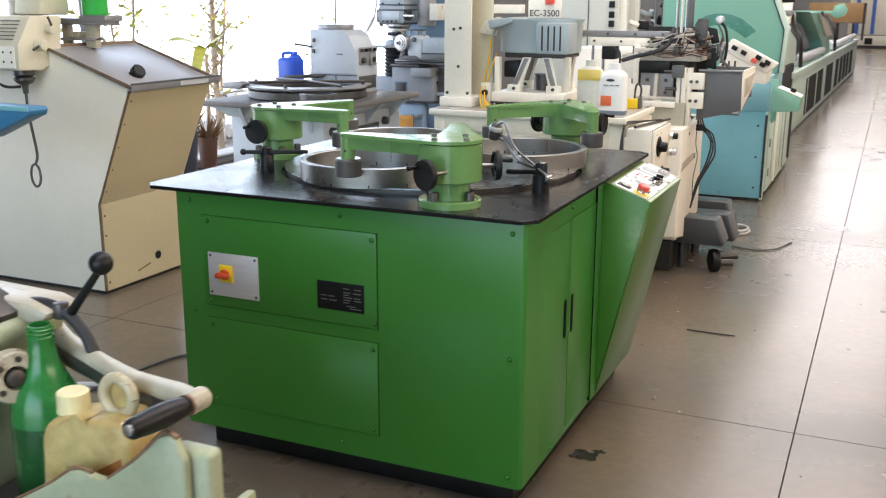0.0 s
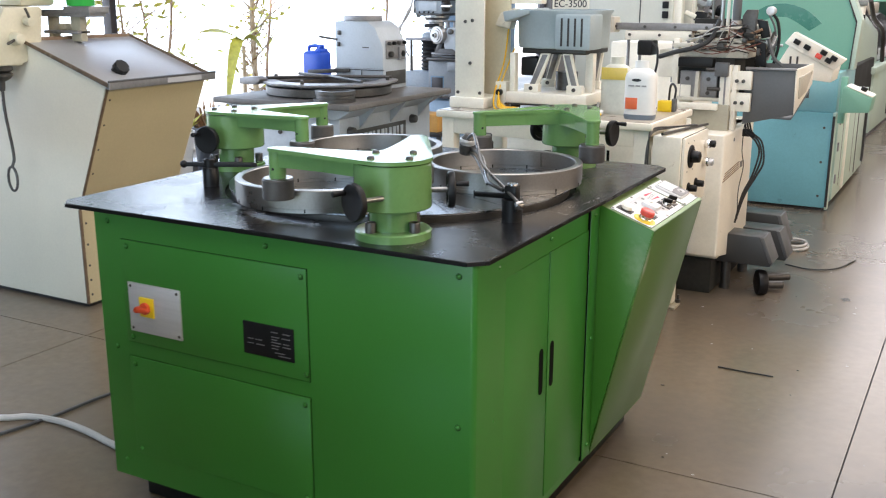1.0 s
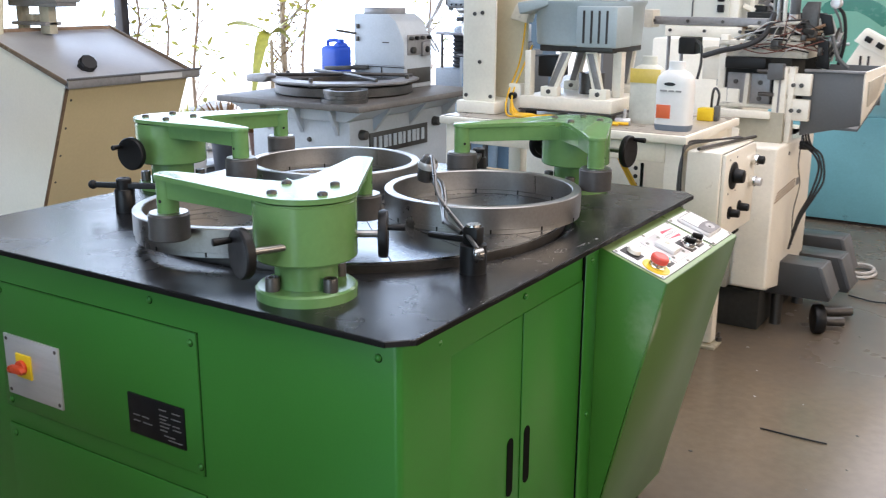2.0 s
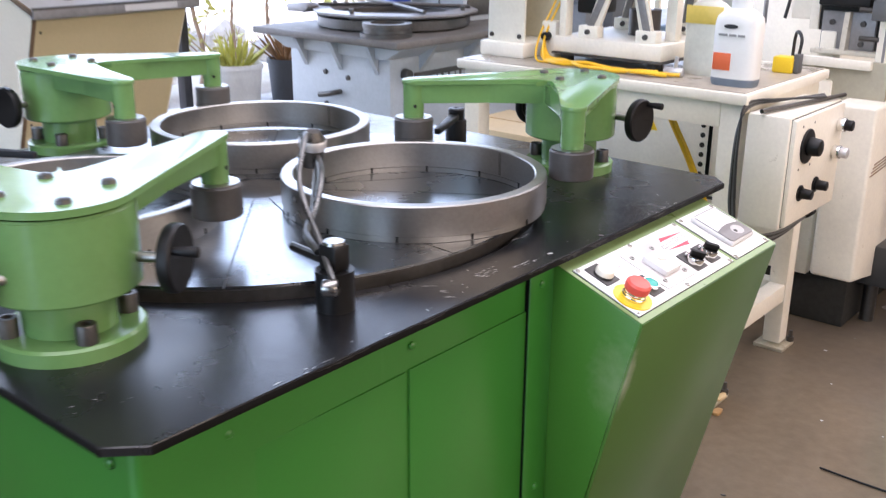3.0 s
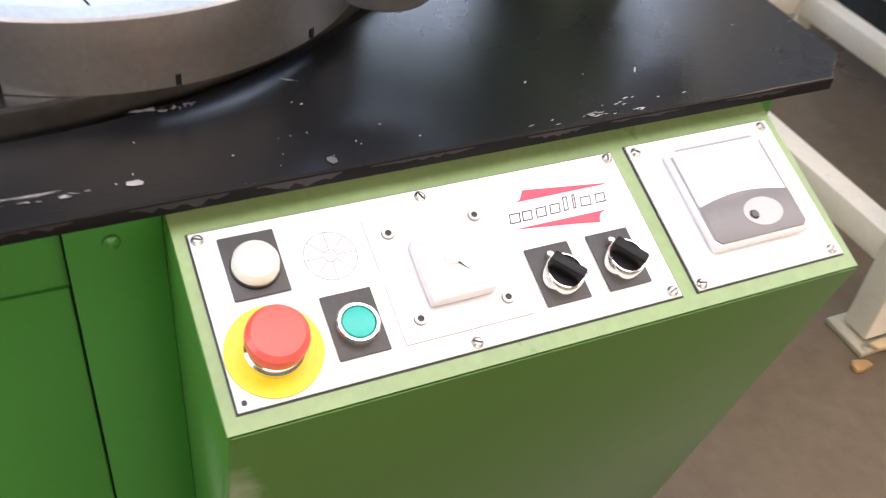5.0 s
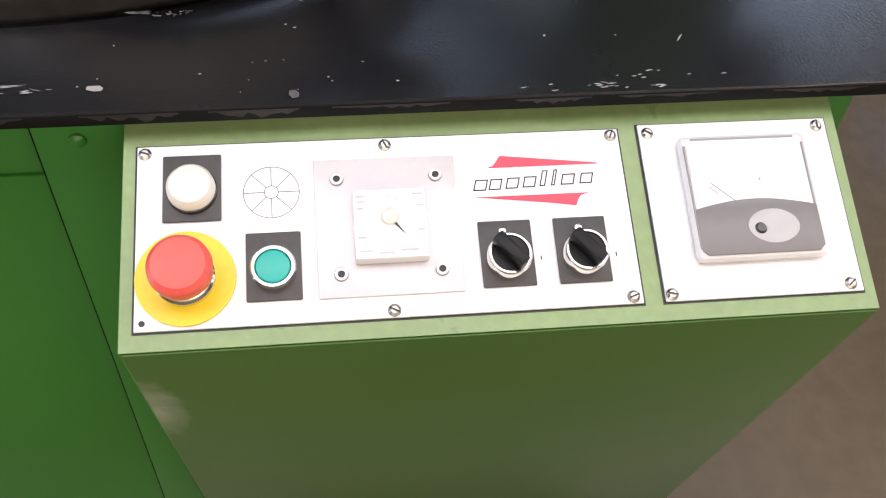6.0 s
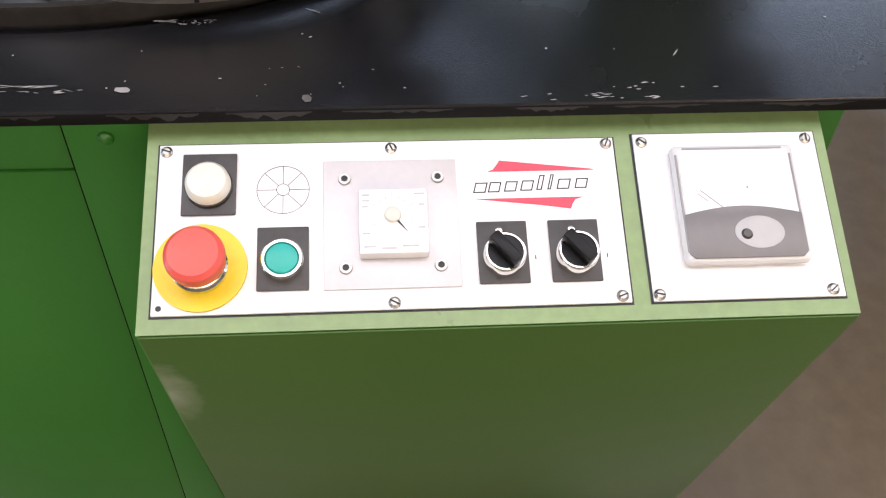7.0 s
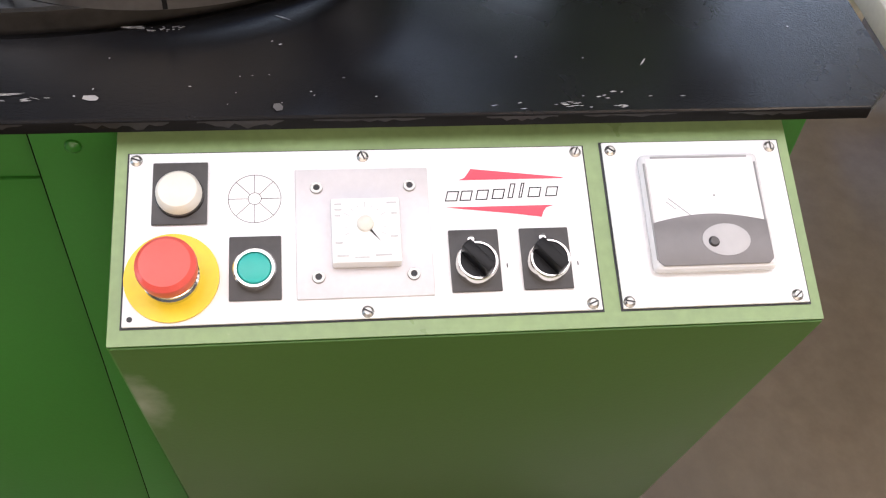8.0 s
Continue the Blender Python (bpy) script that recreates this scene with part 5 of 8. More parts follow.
hd = part("grinding_column", prism([(-2.98, 0.8), (-2.6, 0.8), (-2.6, 1.08), (-2.66, 1.2), (-2.72, 1.24), (-2.98, 1.24)], "y", 3.75, 4.05, 0.012), MACHINE_GREY, sg, "grey upright grinding head")
part("column_cap", rod((-2.85, 3.9, 1.24), (-2.85, 3.9, 1.275), 0.13, n=36, bev=0.006), GREY_TOP, hd)
part("switch_row", prism([(3.78, 1.0), (4.02, 1.0), (4.02, 1.12), (3.78, 1.12)], "x", -2.6, -2.592, 0.002), GREY_TOP, hd)
for i, (y, z) in enumerate(((3.8, 1.1), (3.86, 1.1), (3.92, 1.1), (3.99, 1.1), (3.82, 1.03), (3.96, 1.03))):
    part("knob", rod((-2.592, y, z), (-2.568, y, z), 0.02 if i > 3 else 0.012, n=14, bev=0.003), BLACK if i % 2 else DARK_STEEL, hd)
part("name_strip", box(-2.6, -2.592, 3.78, 4.02, 0.83, 0.92, 0.002), DARK_STEEL, hd)
part("seam", box(-2.982, -2.598, 3.748, 3.7505, 0.935, 0.938), GREY_TOP, hd)
part("scratch", box(-2.76, -2.71, 3.747, 3.7495, 1.07, 1.076), FRAME_DARK, hd)
part("column_joint", box(-2.986, -2.594, 3.744, 3.751, 0.925, 0.93), FRAME_DARK, hd)
part("column_joint", box(-2.77, -2.766, 3.744, 3.751, 0.81, 0.925), FRAME_DARK, hd)
for x, z in ((-2.945, 1.09), (-2.94, 1.165)):
    part("catch", box(x - 0.009, x + 0.009, 3.735, 3.751, z - 0.014, z + 0.014, 0.003), DARK_STEEL, hd)
part("switch_cover", box(-2.595, -2.575, 3.92, 4.0, 0.99, 1.075, 0.006), GREY_TOP, hd)
part("side_lever", rod((-2.96, 3.75, 1.12), (-3.06, 3.68, 1.14), 0.008, n=10), DARK_STEEL, hd)
cn = single("canister", box(-3.33, -3.175, 3.84, 3.99, 0.8, 1.03, 0.028, seg=3), CAN_BLUE, "blue plastic canister with handle and cap", "canister")
part("handle", tube([(-3.31, 3.91, 1.005), (-3.315, 3.91, 1.05), (-3.29, 3.91, 1.062), (-3.24, 3.91, 1.062), (-3.225, 3.91, 1.03)], 0.012, 10), CAN_BLUE, cn)
part("shoulder", prism([(-3.24, 1.02), (-3.178, 1.02), (-3.183, 1.042), (-3.2, 1.05), (-3.23, 1.05)], "y", 3.865, 3.955, 0.01), CAN_BLUE, cn)
part("cap", rod((-3.208, 3.91, 1.045), (-3.208, 3.91, 1.072), 0.021, n=20, bev=0.004), CAN_BLUE, cn)

# turret milling machine behind it
ml = thing("milling_machine", (-2.85, 5.3, 0), "slate blue turret milling machine with black bellows", "machine")
part("base", box(-3.2, -2.5, 4.98, 5.9, 0.0, 0.63, 0.02), MILL_BLUE, ml)
part("base_step", box(-3.01, -2.6, 4.86, 4.99, 0.0, 0.64, 0.03, seg=3), BASE_BLUE, ml, "paler blue rounded base front")
part("base_wing", box(-2.6, -2.46, 4.9, 5.2, 0.0, 0.66, 0.01), MILL_BLUE, ml)
part("coolant_slot", box(-2.72, -2.695, 4.852, 4.862, 0.43, 0.54, 0.003), FRAME_DARK, ml)
part("drain_knob", rod((-2.64, 4.87, 0.53), (-2.64, 4.84, 0.53), 0.022, n=14, bev=0.004), GREY_TOP, ml)
part("rear_column", box(-3.0, -2.62, 5.3, 5.85, 0.6, 1.5, 0.02), MILL_BLUE, ml)
part("knee_side", box(-3.1, -2.87, 4.85, 5.4, 0.7, 0.84, 0.012), MILL_PALE, ml)
part("knee", box(-2.876, -2.5, 4.82, 5.3, 0.655, 0.926, 0.012), MILL_GREY, ml, "grey knee casting")
part("knee_recess", box(-2.84, -2.745, 4.814, 4.821, 0.7, 0.8, 0.002), FRAME_DARK, ml)
part("knee_recess_rim", box(-2.85, -2.735, 4.8165, 4.8205, 0.69, 0.81, 0.002), MILL_BLUE, ml)
part("knee_shadow_gap", box(-2.89, -2.49, 4.83, 5.28, 0.64, 0.655), FRAME_DARK, ml)
part("knee_bracket", box(-2.665, -2.49, 4.74, 4.82, 0.855, 0.925, 0.006), MILL_GREY, ml)
part("slide", box(-2.5, -2.36, 4.9, 5.2, 0.66, 0.94, 0.006), HOPPER, ml)
for z in (0.87, 0.79, 0.7):
    part("slide_bolt", box(-2.5, -2.42, 4.87, 4.9, z, z + 0.028, 0.004), DARK_STEEL if z > 0.75 else MILL_PALE, ml)
part("saddle", box(-2.86, -2.6, 4.76, 5.1, 0.928, 0.95, 0.006), DARK_STEEL, ml)
part("table", box(-2.86, -2.36, 4.84, 5.1, 0.95, 0.985, 0.006), GREY_TOP, ml)
part("table_slot", box(-2.855, -2.365, 4.836, 4.841, 0.962, 0.97), SHADE_DARK, ml)
part("bellows", lathe([(0.08 + 0.016 * (i % 2), 0.845 + 0.0145 * i) for i in range(17)], (-2.905, 4.95, 0), 32), RUBBER, ml, "black rubber bellows")
part("bellows_cap", lathe([(0, 1.13), (0.07, 1.13), (0.085, 1.115), (0.085, 1.078), (0, 1.078)], (-2.905, 4.95, 0), 32), MILL_PALE, ml)
part("way_plate", box(-3.09, -2.83, 4.84, 4.9, 1.07, 1.09, 0.004), GREY_TOP, ml)
part("side_rod", rod((-3.045, 4.86, 0.84), (-3.045, 4.86, 1.07), 0.011, n=10), DARK_STEEL, ml)
part("quill", lathe([(0.0, 1.13), (0.05, 1.13), (0.06, 1.14), (0.085, 1.145), (0.085, 1.155), (0.06, 1.16), (0.06, 1.2), (0.085, 1.205), (0.085, 1.222), (0.1, 1.24), (0.1, 1.256), (0.0, 1.256)], (-2.9, 5.0, 0), 32), STEEL, ml, "bright quill")
part("quill_collar", box(-2.95, -2.85, 4.89, 4.95, 1.165, 1.195, 0.003), BLACK, ml)
part("mill_head", box(-3.03, -2.8, 4.9, 5.2, 1.27, 1.62, 0.012), MILL_PALE, ml, "grey mill head")
part("head_skirt", box(-3.02, -2.81, 4.91, 5.18, 1.252, 1.272, 0.004), DARK_STEEL, ml)
part("head_panel", box(-3.0, -2.84, 4.893, 4.901, 1.29, 1.36, 0.003), MACHINE_GREY, ml)
for z in (1.365, 1.405, 1.52):
    part("head_band", box(-3.036, -2.794, 4.892, 5.2, z, z + 0.009, 0.002), FRAME_DARK, ml)
for x, z in ((-2.99, 1.28), (-2.95, 1.28), (-2.91, 1.28), (-2.87, 1.28), (-2.99, 1.42), (-2.84, 1.42)):
    part("head_screw", lathe([(0, 0.006), (0.007, 0.005), (0.008, 0)], (x, 4.893, z), 8, axis=(0, -1, 0)), BLACK, ml)
part("motor", lathe([(0.0, 1.62), (0.12, 1.62), (0.125, 1.64), (0.125, 1.95), (0, 1.95)], (-2.9, 5.05, 0), 32), MILL_BLUE, ml)
part("head_disc", lathe([(0, 0.05), (0.05, 0.05), (0.055, 0.035), (0.08, 0.03), (0.085, 0.02), (0.085, 0)], (-3.045, 5.0, 1.32), 28, axis=(-1, -0.5, 0)), STEEL, ml)
part("feed_lever", rod((-2.8, 4.9, 1.325), (-2.7, 4.87, 1.325), 0.013, n=14, bev=0.004), CHROME, ml)
part("feed_boss", rod((-2.8, 4.93, 1.33), (-2.76, 4.93, 1.33), 0.045, n=24, bev=0.006), DARK_STEEL, ml)
part("side_motor", rod((-2.67, 5.05, 1.24), (-2.67, 5.05, 1.6), 0.075, n=28, bev=0.012), GREY_TOP, ml)
part("terminal_box", box(-2.6, -2.52, 4.95, 5.1, 1.29, 1.42, 0.006), TOOL, ml)
part("index_wheel", lathe([(0.0, 0.05), (0.016, 0.05), (0.018, 0.035), (0.036, 0.034), (0.038, 0.026), (0.05, 0.026), (0.052, 0.018), (0.064, 0.016), (0.066, 0.0), (0.066, -0.03), (0.05, -0.035), (0.05, -0.1), (0, -0.1)], (-2.738, 4.73, 1.118), 36, axis=(-0.25, -1, 0)), STEEL, ml, "bright dividing wheel")
part("wheel_bore", lathe([(0, 0.054), (0.011, 0.053), (0.012, 0.048)], (-2.738, 4.73, 1.118), 18, axis=(-0.25, -1, 0)), BLACK, ml)
part("dividing_head", prism([(-2.69, 0.985), (-2.57, 0.985), (-2.57, 1.14), (-2.6, 1.175), (-2.66, 1.175), (-2.7, 1.13)], "y", 4.74, 4.94, 0.012), MACHINE_GREY, ml)
part("dividing_knob", rod((-2.63, 4.74, 1.145), (-2.63, 4.715, 1.145), 0.02, n=16, bev=0.004), DARK_STEEL, ml)
part("dividing_foot", prism([(-2.77, 0.985), (-2.56, 0.985), (-2.62, 1.02), (-2.72, 1.02)], "y", 4.73, 4.95, 0.004), DARK_STEEL, ml)
part("wheel_stay", prism([(-2.79, 0.985), (-2.74, 0.985), (-2.71, 1.06), (-2.75, 1.07)], "y", 4.76, 4.82, 0.003), DARK_STEEL, ml)
part("tail_block", box(-2.565, -2.375, 4.74, 4.95, 1.042, 1.158, 0.008), MILL_PALE, ml)
part("tail_seam", box(-2.567, -2.373, 4.738, 4.952, 1.035, 1.043), FRAME_DARK, ml)
part("tail_base", box(-2.57, -2.37, 4.73, 4.97, 0.986, 1.035, 0.006), HOPPER, ml)
for x in (-2.72, -2.66, -2.6):
    part("clamp_nut", rod((x, 4.85, 1.17), (x, 4.85, 1.21), 0.014, n=8, bev=0.002), GREY_TOP, ml)
part("clamp_bar", box(-2.75, -2.58, 4.83, 4.87, 1.21, 1.222, 0.003), DARK_STEEL, ml)
for i in range(2):
    part("hose", tube([(-3.1 + 0.03 * i, 4.86, 0.95), (-3.18 + 0.03 * i, 4.85, 1.1), (-3.09, 4.88, 1.25 + 0.03 * i), (-3.06, 4.9, 1.36), (-3.05, 4.95, 1.7)], 0.008, 8), CABLE_GREY, ml)
single("wooden_box", box(-2.86, -2.66, 4.58, 4.78, 0.415, 0.545, 0.006), GLOW_WOOD, "orange wooden box on a low stool", "box")
st = thing("low_stool", (-2.76, 4.68, 0), "dark steel stool under the wooden box", "stool")
part("seat", box(-2.9, -2.62, 4.55, 4.82, 0.385, 0.415, 0.004), DARK_STEEL, st)
for x in (-2.88, -2.64):
    for y in (4.57, 4.8):
        part("leg", box(x - 0.015, x + 0.015, y - 0.015, y + 0.015, 0, 0.385, 0.003), DARK_STEEL, st)


# white steel stand with legs
sd = thing("steel_stand", (-0.75, 2.3, 0), "cream white welded steel stand with worn feet", "stand")
SX0, SX1, SY0, SY1, SZ = -1.24, -0.255, 2.035, 2.64, 0.92
part("stand_top", box(SX0, SX1, SY0, SY1, SZ - 0.03, SZ, 0.006), WHITE, sd)
part("top_surface", box(SX0 + 0.012, SX1 - 0.012, SY0 + 0.012, SY1 - 0.012, SZ, SZ + 0.003, 0.001), STAND_TOP, sd, "oily worn top surface")
for y in (SY0 + 0.02, SY1 - 0.08):
    part("apron", box(SX0 + 0.08, SX1 - 0.08, y, y + 0.06, SZ - 0.1, SZ - 0.03, 0.004), WHITE, sd)
for x in (SX0 + 0.02, SX1 - 0.08):
    part("apron", box(x, x + 0.06, SY0 + 0.08, SY1 - 0.08, SZ - 0.1, SZ - 0.03, 0.004), WHITE, sd)
    part("low_rail", box(x + 0.004, x + 0.056, SY0 + 0.08, SY1 - 0.08, 0.17, 0.23, 0.004), WHITE, sd)
    for y in (SY0 + 0.02, SY1 - 0.08):
        lg = part("leg", box(x, x + 0.06, y, y + 0.06, 0.02, SZ - 0.03, 0.005), WHITE, sd)
        part("foot_plate", box(x - 0.02, x + 0.08, y - 0.02, y + 0.08, 0.0, 0.012, 0.002), WORN_CREAM, lg, "worn foot plate")
        part("foot_bolt", lathe([(0, 0.05), (0.006, 0.05), (0.006, 0.028), (0.012, 0.028), (0.012, 0.012)], (x + 0.07, y + 0.07, 0), 10), DARK_STEEL, lg)
part("low_rail", box(SX0 + 0.08, SX1 - 0.08, SY0 + 0.024, SY0 + 0.076, 0.17, 0.23, 0.004), WHITE, sd)
part("low_rail", box(SX0 + 0.08, SX1 - 0.08, SY1 - 0.076, SY1 - 0.024, 0.17, 0.23, 0.004), WHITE, sd)

# column of folded steel on the stand
pl = thing("steel_column", (-1.14, 2.25, SZ), "tall cream white folded steel column bolted to the stand", "column")
part("column_face", box(-1.217, -1.072, 2.17, 2.182, SZ + 0.05, 3.2, 0.004), WHITE, pl)
part("column_side", box(-1.217, -1.205, 2.182, 2.36, SZ + 0.05, 3.2, 0.003), WHITE, pl)
# cream here imitates warm shade on the column's white paint
part("column_web", box(-1.205, -1.03, 2.345, 2.36, SZ + 0.05, 3.2, 0.003), CREAM, pl, "inner web, white paint with warm shade put into its colour")
part("base_block", box(-1.235, -1.06, 2.15, 2.38, SZ + 0.003, SZ + 0.05, 0.006), WHITE, pl)
for x, z in ((-1.165, 1.3), (-1.13, 1.305), (-1.2, 0.99), (-1.09, 0.99), (-1.14, 1.12)):
    part("bolt", lathe([(0, 0.006), (0.007, 0.005), (0.008, 0)], (x, 2.17, z), 10, axis=(0, -1, 0)), DARK_STEEL, pl)

# vibrating bowl feeder
bf = thing("bowl_feeder", (-0.79, 2.38, SZ + 0.003), "grey bowl feeder on leaning springs and a white base", "feeder")
part("base", box(-0.972, -0.595, 2.19, 2.54, SZ + 0.033, SZ + 0.082, 0.006), WHITE, bf)
part("base_lip", box(-0.976, -0.591, 2.186, 2.544, SZ + 0.026, SZ + 0.033, 0.002), DARK_STEEL, bf)
for x in (-0.94, -0.63):
    for y in (2.225, 2.5):
        part("rubber_foot", rod((x, y, SZ + 0.003), (x, y, SZ + 0.03), 0.022, n=16), RUBBER, bf)
part("bowl", lathe([(0.0, 1.19), (0.195, 1.19), (0.2, 1.195), (0.205, 1.33), (0.215, 1.345), (0.215, 1.352), (0.195, 1.352), (0.19, 1.22), (0, 1.21)], (-0.79, 2.4, 0), 48), BOWL, bf, "grey-blue feeder bowl")
part("bowl_chute", prism([(-0.99, 1.3), (-0.87, 1.335), (-0.87, 1.36), (-1.0, 1.345)], "y", 2.2, 2.42, 0.006), BOWL, bf)
part("vent_box", box(-0.74, -0.58, 2.17, 2.32, 1.19, 1.335, 0.008), BOWL, bf)
for i in range(4):
    part("vent_slot", box(-0.712 + 0.03 * i, -0.704 + 0.03 * i, 2.1675, 2.171, 1.205, 1.32), FRAME_DARK, bf)
part("deck", box(-0.93, -0.63, 2.26, 2.54, 1.165, 1.19, 0.006), DARK_STEEL, bf)
for x0, x1, y in ((-0.86, -0.8, 2.22), (-0.66, -0.7, 2.22), (-0.9, -0.86, 2.5), (-0.68, -0.66, 2.5)):
    part("spring", prism([(x0 - 0.022, 1.005), (x0 + 0.022, 1.005), (x1 + 0.022, 1.17), (x1 - 0.022, 1.17)], "y", y, y + 0.014, 0.002), WHITE, bf, "leaning leaf spring")
    part("spring_clamp", box(x0 - 0.035, x0 + 0.035, y - 0.012, y + 0.026, SZ + 0.082, SZ + 0.118, 0.004), WHITE, bf)
    part("spring_leaf", prism([(x0 - 0.012, 1.03), (x0 + 0.012, 1.03), (x1 + 0.012, 1.165), (x1 - 0.012, 1.165)], "y", y - 0.005, y - 0.001, 0.001), GREY_TOP, bf)
    part("clamp_bolt", lathe([(0, 0.008), (0.008, 0.007), (0.009, 0)], (x0, y - 0.012, SZ + 0.1), 8, axis=(0, -1, 0)), DARK_STEEL, bf)
part("magnet", box(-0.93, -0.85, 2.25, 2.36, 1.07, 1.15, 0.008), BLACK, bf, "black drive magnet")
part("upright", box(-0.96, -0.935, 2.2, 2.24, SZ + 0.082, 1.17, 0.003), WHITE, bf)
part("upright", box(-0.645, -0.61, 2.3, 2.34, SZ + 0.082, 1.17, 0.003), WHITE, bf)
part("coil", lathe([(0, 0.0), (0.05, 0.0), (0.05, 0.08), (0, 0.08)], (-0.77, 2.4, SZ + 0.082), 24), DARK_STEEL, bf)
sk = thing("feeder_switch", (-1.0, 2.24, SZ + 0.003), "cream switch box with a dark plug", "switch box")
part("case", box(-1.04, -0.985, 2.22, 2.27, SZ + 0.003, SZ + 0.12, 0.005), WHITE, sk)
part("plug", rod((-1.012, 2.22, SZ + 0.075), (-1.012, 2.195, SZ + 0.075), 0.014, n=14, bev=0.003), BLACK, sk)
for i in range(4):
    single("air_hose", tube([(-1.012, 2.2, SZ + 0.06 - 0.008 * i), (-0.99 + 0.01 * i, 2.16, SZ + 0.016), (-0.9, 2.115 + 0.011 * i, SZ + 0.01 + 0.006 * (i % 2)), (-0.8, 2.135 - 0.012 * i, SZ + 0.012 + 0.005 * (i % 3)), (-0.7, 2.1 + 0.012 * i, SZ + 0.01),
                             (-0.63, 2.125 - 0.008 * i, SZ + 0.014), (-0.585 + 0.025 * i, 2.13 + (0.03, 0.0, -0.012, 0.02)[i], SZ + 0.011)], 0.0055, 8), CABLE_YELLOW, "yellow air hose lying on the stand", "hose", "yellow hoses")
for i in range(2):
    single("air_hose", tube([(-1.03 + 0.03 * i, 2.335, 1.28 - 0.1 * i), (-1.035 + 0.025 * i, 2.3, 1.12), (-1.03 + 0.02 * i, 2.2, 1.0), (-1.0 + 0.03 * i, 2.14, SZ + 0.011), (-0.93, 2.13, SZ + 0.011)], 0.0035, 8), CABLE_YELLOW, "thin yellow air hose hanging down the column", "hose", "yellow hoses")
for i in range(2):
    single("air_hose", tube([(-0.585 + 0.013 * i, 2.24, 0.84), (-0.575 + 0.013 * i, 2.236, 0.79), (-0.5 + 0.012 * i, 2.22, 0.68), (-0.432 + 0.011 * i, 2.2, 0.57), (-0.41 + 0.01 * i, 2.19, 0.535), (-0.36, 2.15, 0.52)], 0.006, 8), CABLE_YELLOW, "yellow air hose strung below the stand", "hose", "yellow hoses")
cf = thing("hose_fitting", (-0.54, 2.16, SZ + 0.003), "small clear hose fitting on the stand", "fitting")
part("body", rod((-0.565, 2.16, SZ + 0.016), (-0.51, 2.17, SZ + 0.016), 0.013, n=14, bev=0.003), ALU, cf)
part("stem", rod((-0.535, 2.165, SZ + 0.012), (-0.53, 2.166, SZ + 0.06), 0.006, n=10), ALU, cf)


# bottles and small things on the stand
def bottle(name, x, y, label, skin, low, low_h, cap=None, w=0.064, d=0.04, h=0.235):
    b = thing(name, (x, y, SZ + 0.003), label, "bottle", "bottles on the stand")
    z = SZ + 0.003

    def shell(z0, z1):
        bm = bmesh.new()
        prof = [(0.94, 0.0), (1.0, 0.012), (1.0, 0.175), (0.93, 0.195), (0.7, 0.212), (0.46, 0.219), (0.44, 0.223), (0.44, 0.25)]
        rows = []
        cut = [(s, zz) for s, zz in prof if z0 <= zz <= z1]
        if z0 > 0:
            cut = [(1.0, z0)] + cut
        if z1 < 0.2:
            cut = cut + [(1.0, z1)]
        for s, zz in cut:
            ring = []
            for i in range(36):
                a = 2 * math.pi * i / 36
                ex = 0.62 if zz < 0.2 else 1.0
                cx, sx = math.cos(a), math.sin(a)
                ring.append(bm.verts.new((x + w * s * math.copysign(abs(cx) ** ex, cx), y + (d if zz < 0.2 else w * 0.62 + (d - w * 0.62) * 0.2) * s * math.copysign(abs(sx) ** ex, sx), z + zz * h / 0.25)))
            rows.append(ring)
        for p, q in zip(rows, rows[1:]):
            for i in range(36):
                bm.faces.new((p[i], p[(i + 1) % 36], q[(i + 1) % 36], q[i]))
        bm.faces.new(rows[0])
        bm.faces.new(rows[-1][::-1])
        return bm

    part("bottle_base", shell(0.0, low_h), low, b)
    part("bottle_body", shell(low_h, 0.25), skin, b)
    return b


b1 = bottle("plastic_bottle", -0.345, 2.15, "white plastic bottle with an orange label", BOTTLE_WHITE, BOTTLE_BASE, 0.022)
part("label_patch", box(-0.395, -0.345, 2.1075, 2.1095, 0.966, 1.012, 0.0004), ORANGE, b1, "orange label")
part("label_mark", prism([(-0.352 + 0.02 * math.cos(2 * math.pi * i / 20), 1.083 + 0.006 * math.sin(2 * math.pi * i / 20)) for i in range(20)], "y", 2.1078, 2.1095), INK, b1, "dark oval mark")
_p = bmesh.new()
for x0, x1 in ((-0.385, -0.36), (-0.355, -0.335), (-0.33, -0.31)):
    box(x0, x1, 2.108, 2.1095, 1.057, 1.063, bm=_p)
part("label_print", _p, PALE_INK, b1)
b2 = bottle("plastic_bottle", -0.49, 2.27, "frosted plastic bottle with yellow liquid traces", BOTTLE_FROST, BOTTLE_FROST, 0.02, h=0.24)
part("liquid_band", box(-0.545, -0.432, 2.2285, 2.2305, 1.07, 1.12, 0.0006), LIQUID_YELLOW, b2, "yellow band of liquid")
yb = thing("yellow_connector", (-0.33, 2.49, SZ + 0.003), "yellow connector block with a grey plug", "connector")
part("block", box(-0.36, -0.3, 2.44, 2.49, SZ + 0.003, SZ + 0.05, 0.004), YELLOW, yb)
part("plug", box(-0.302, -0.285, 2.45, 2.485, SZ + 0.003, SZ + 0.06, 0.004), HOPPER, yb)
part("lead", tube([(-0.294, 2.468, SZ + 0.055), (-0.29, 2.468, SZ + 0.1), (-0.31, 2.49, SZ + 0.12), (-0.33, 2.52, SZ + 0.1), (-0.34, 2.54, SZ + 0.01)], 0.005, 8), RUBBER, yb)

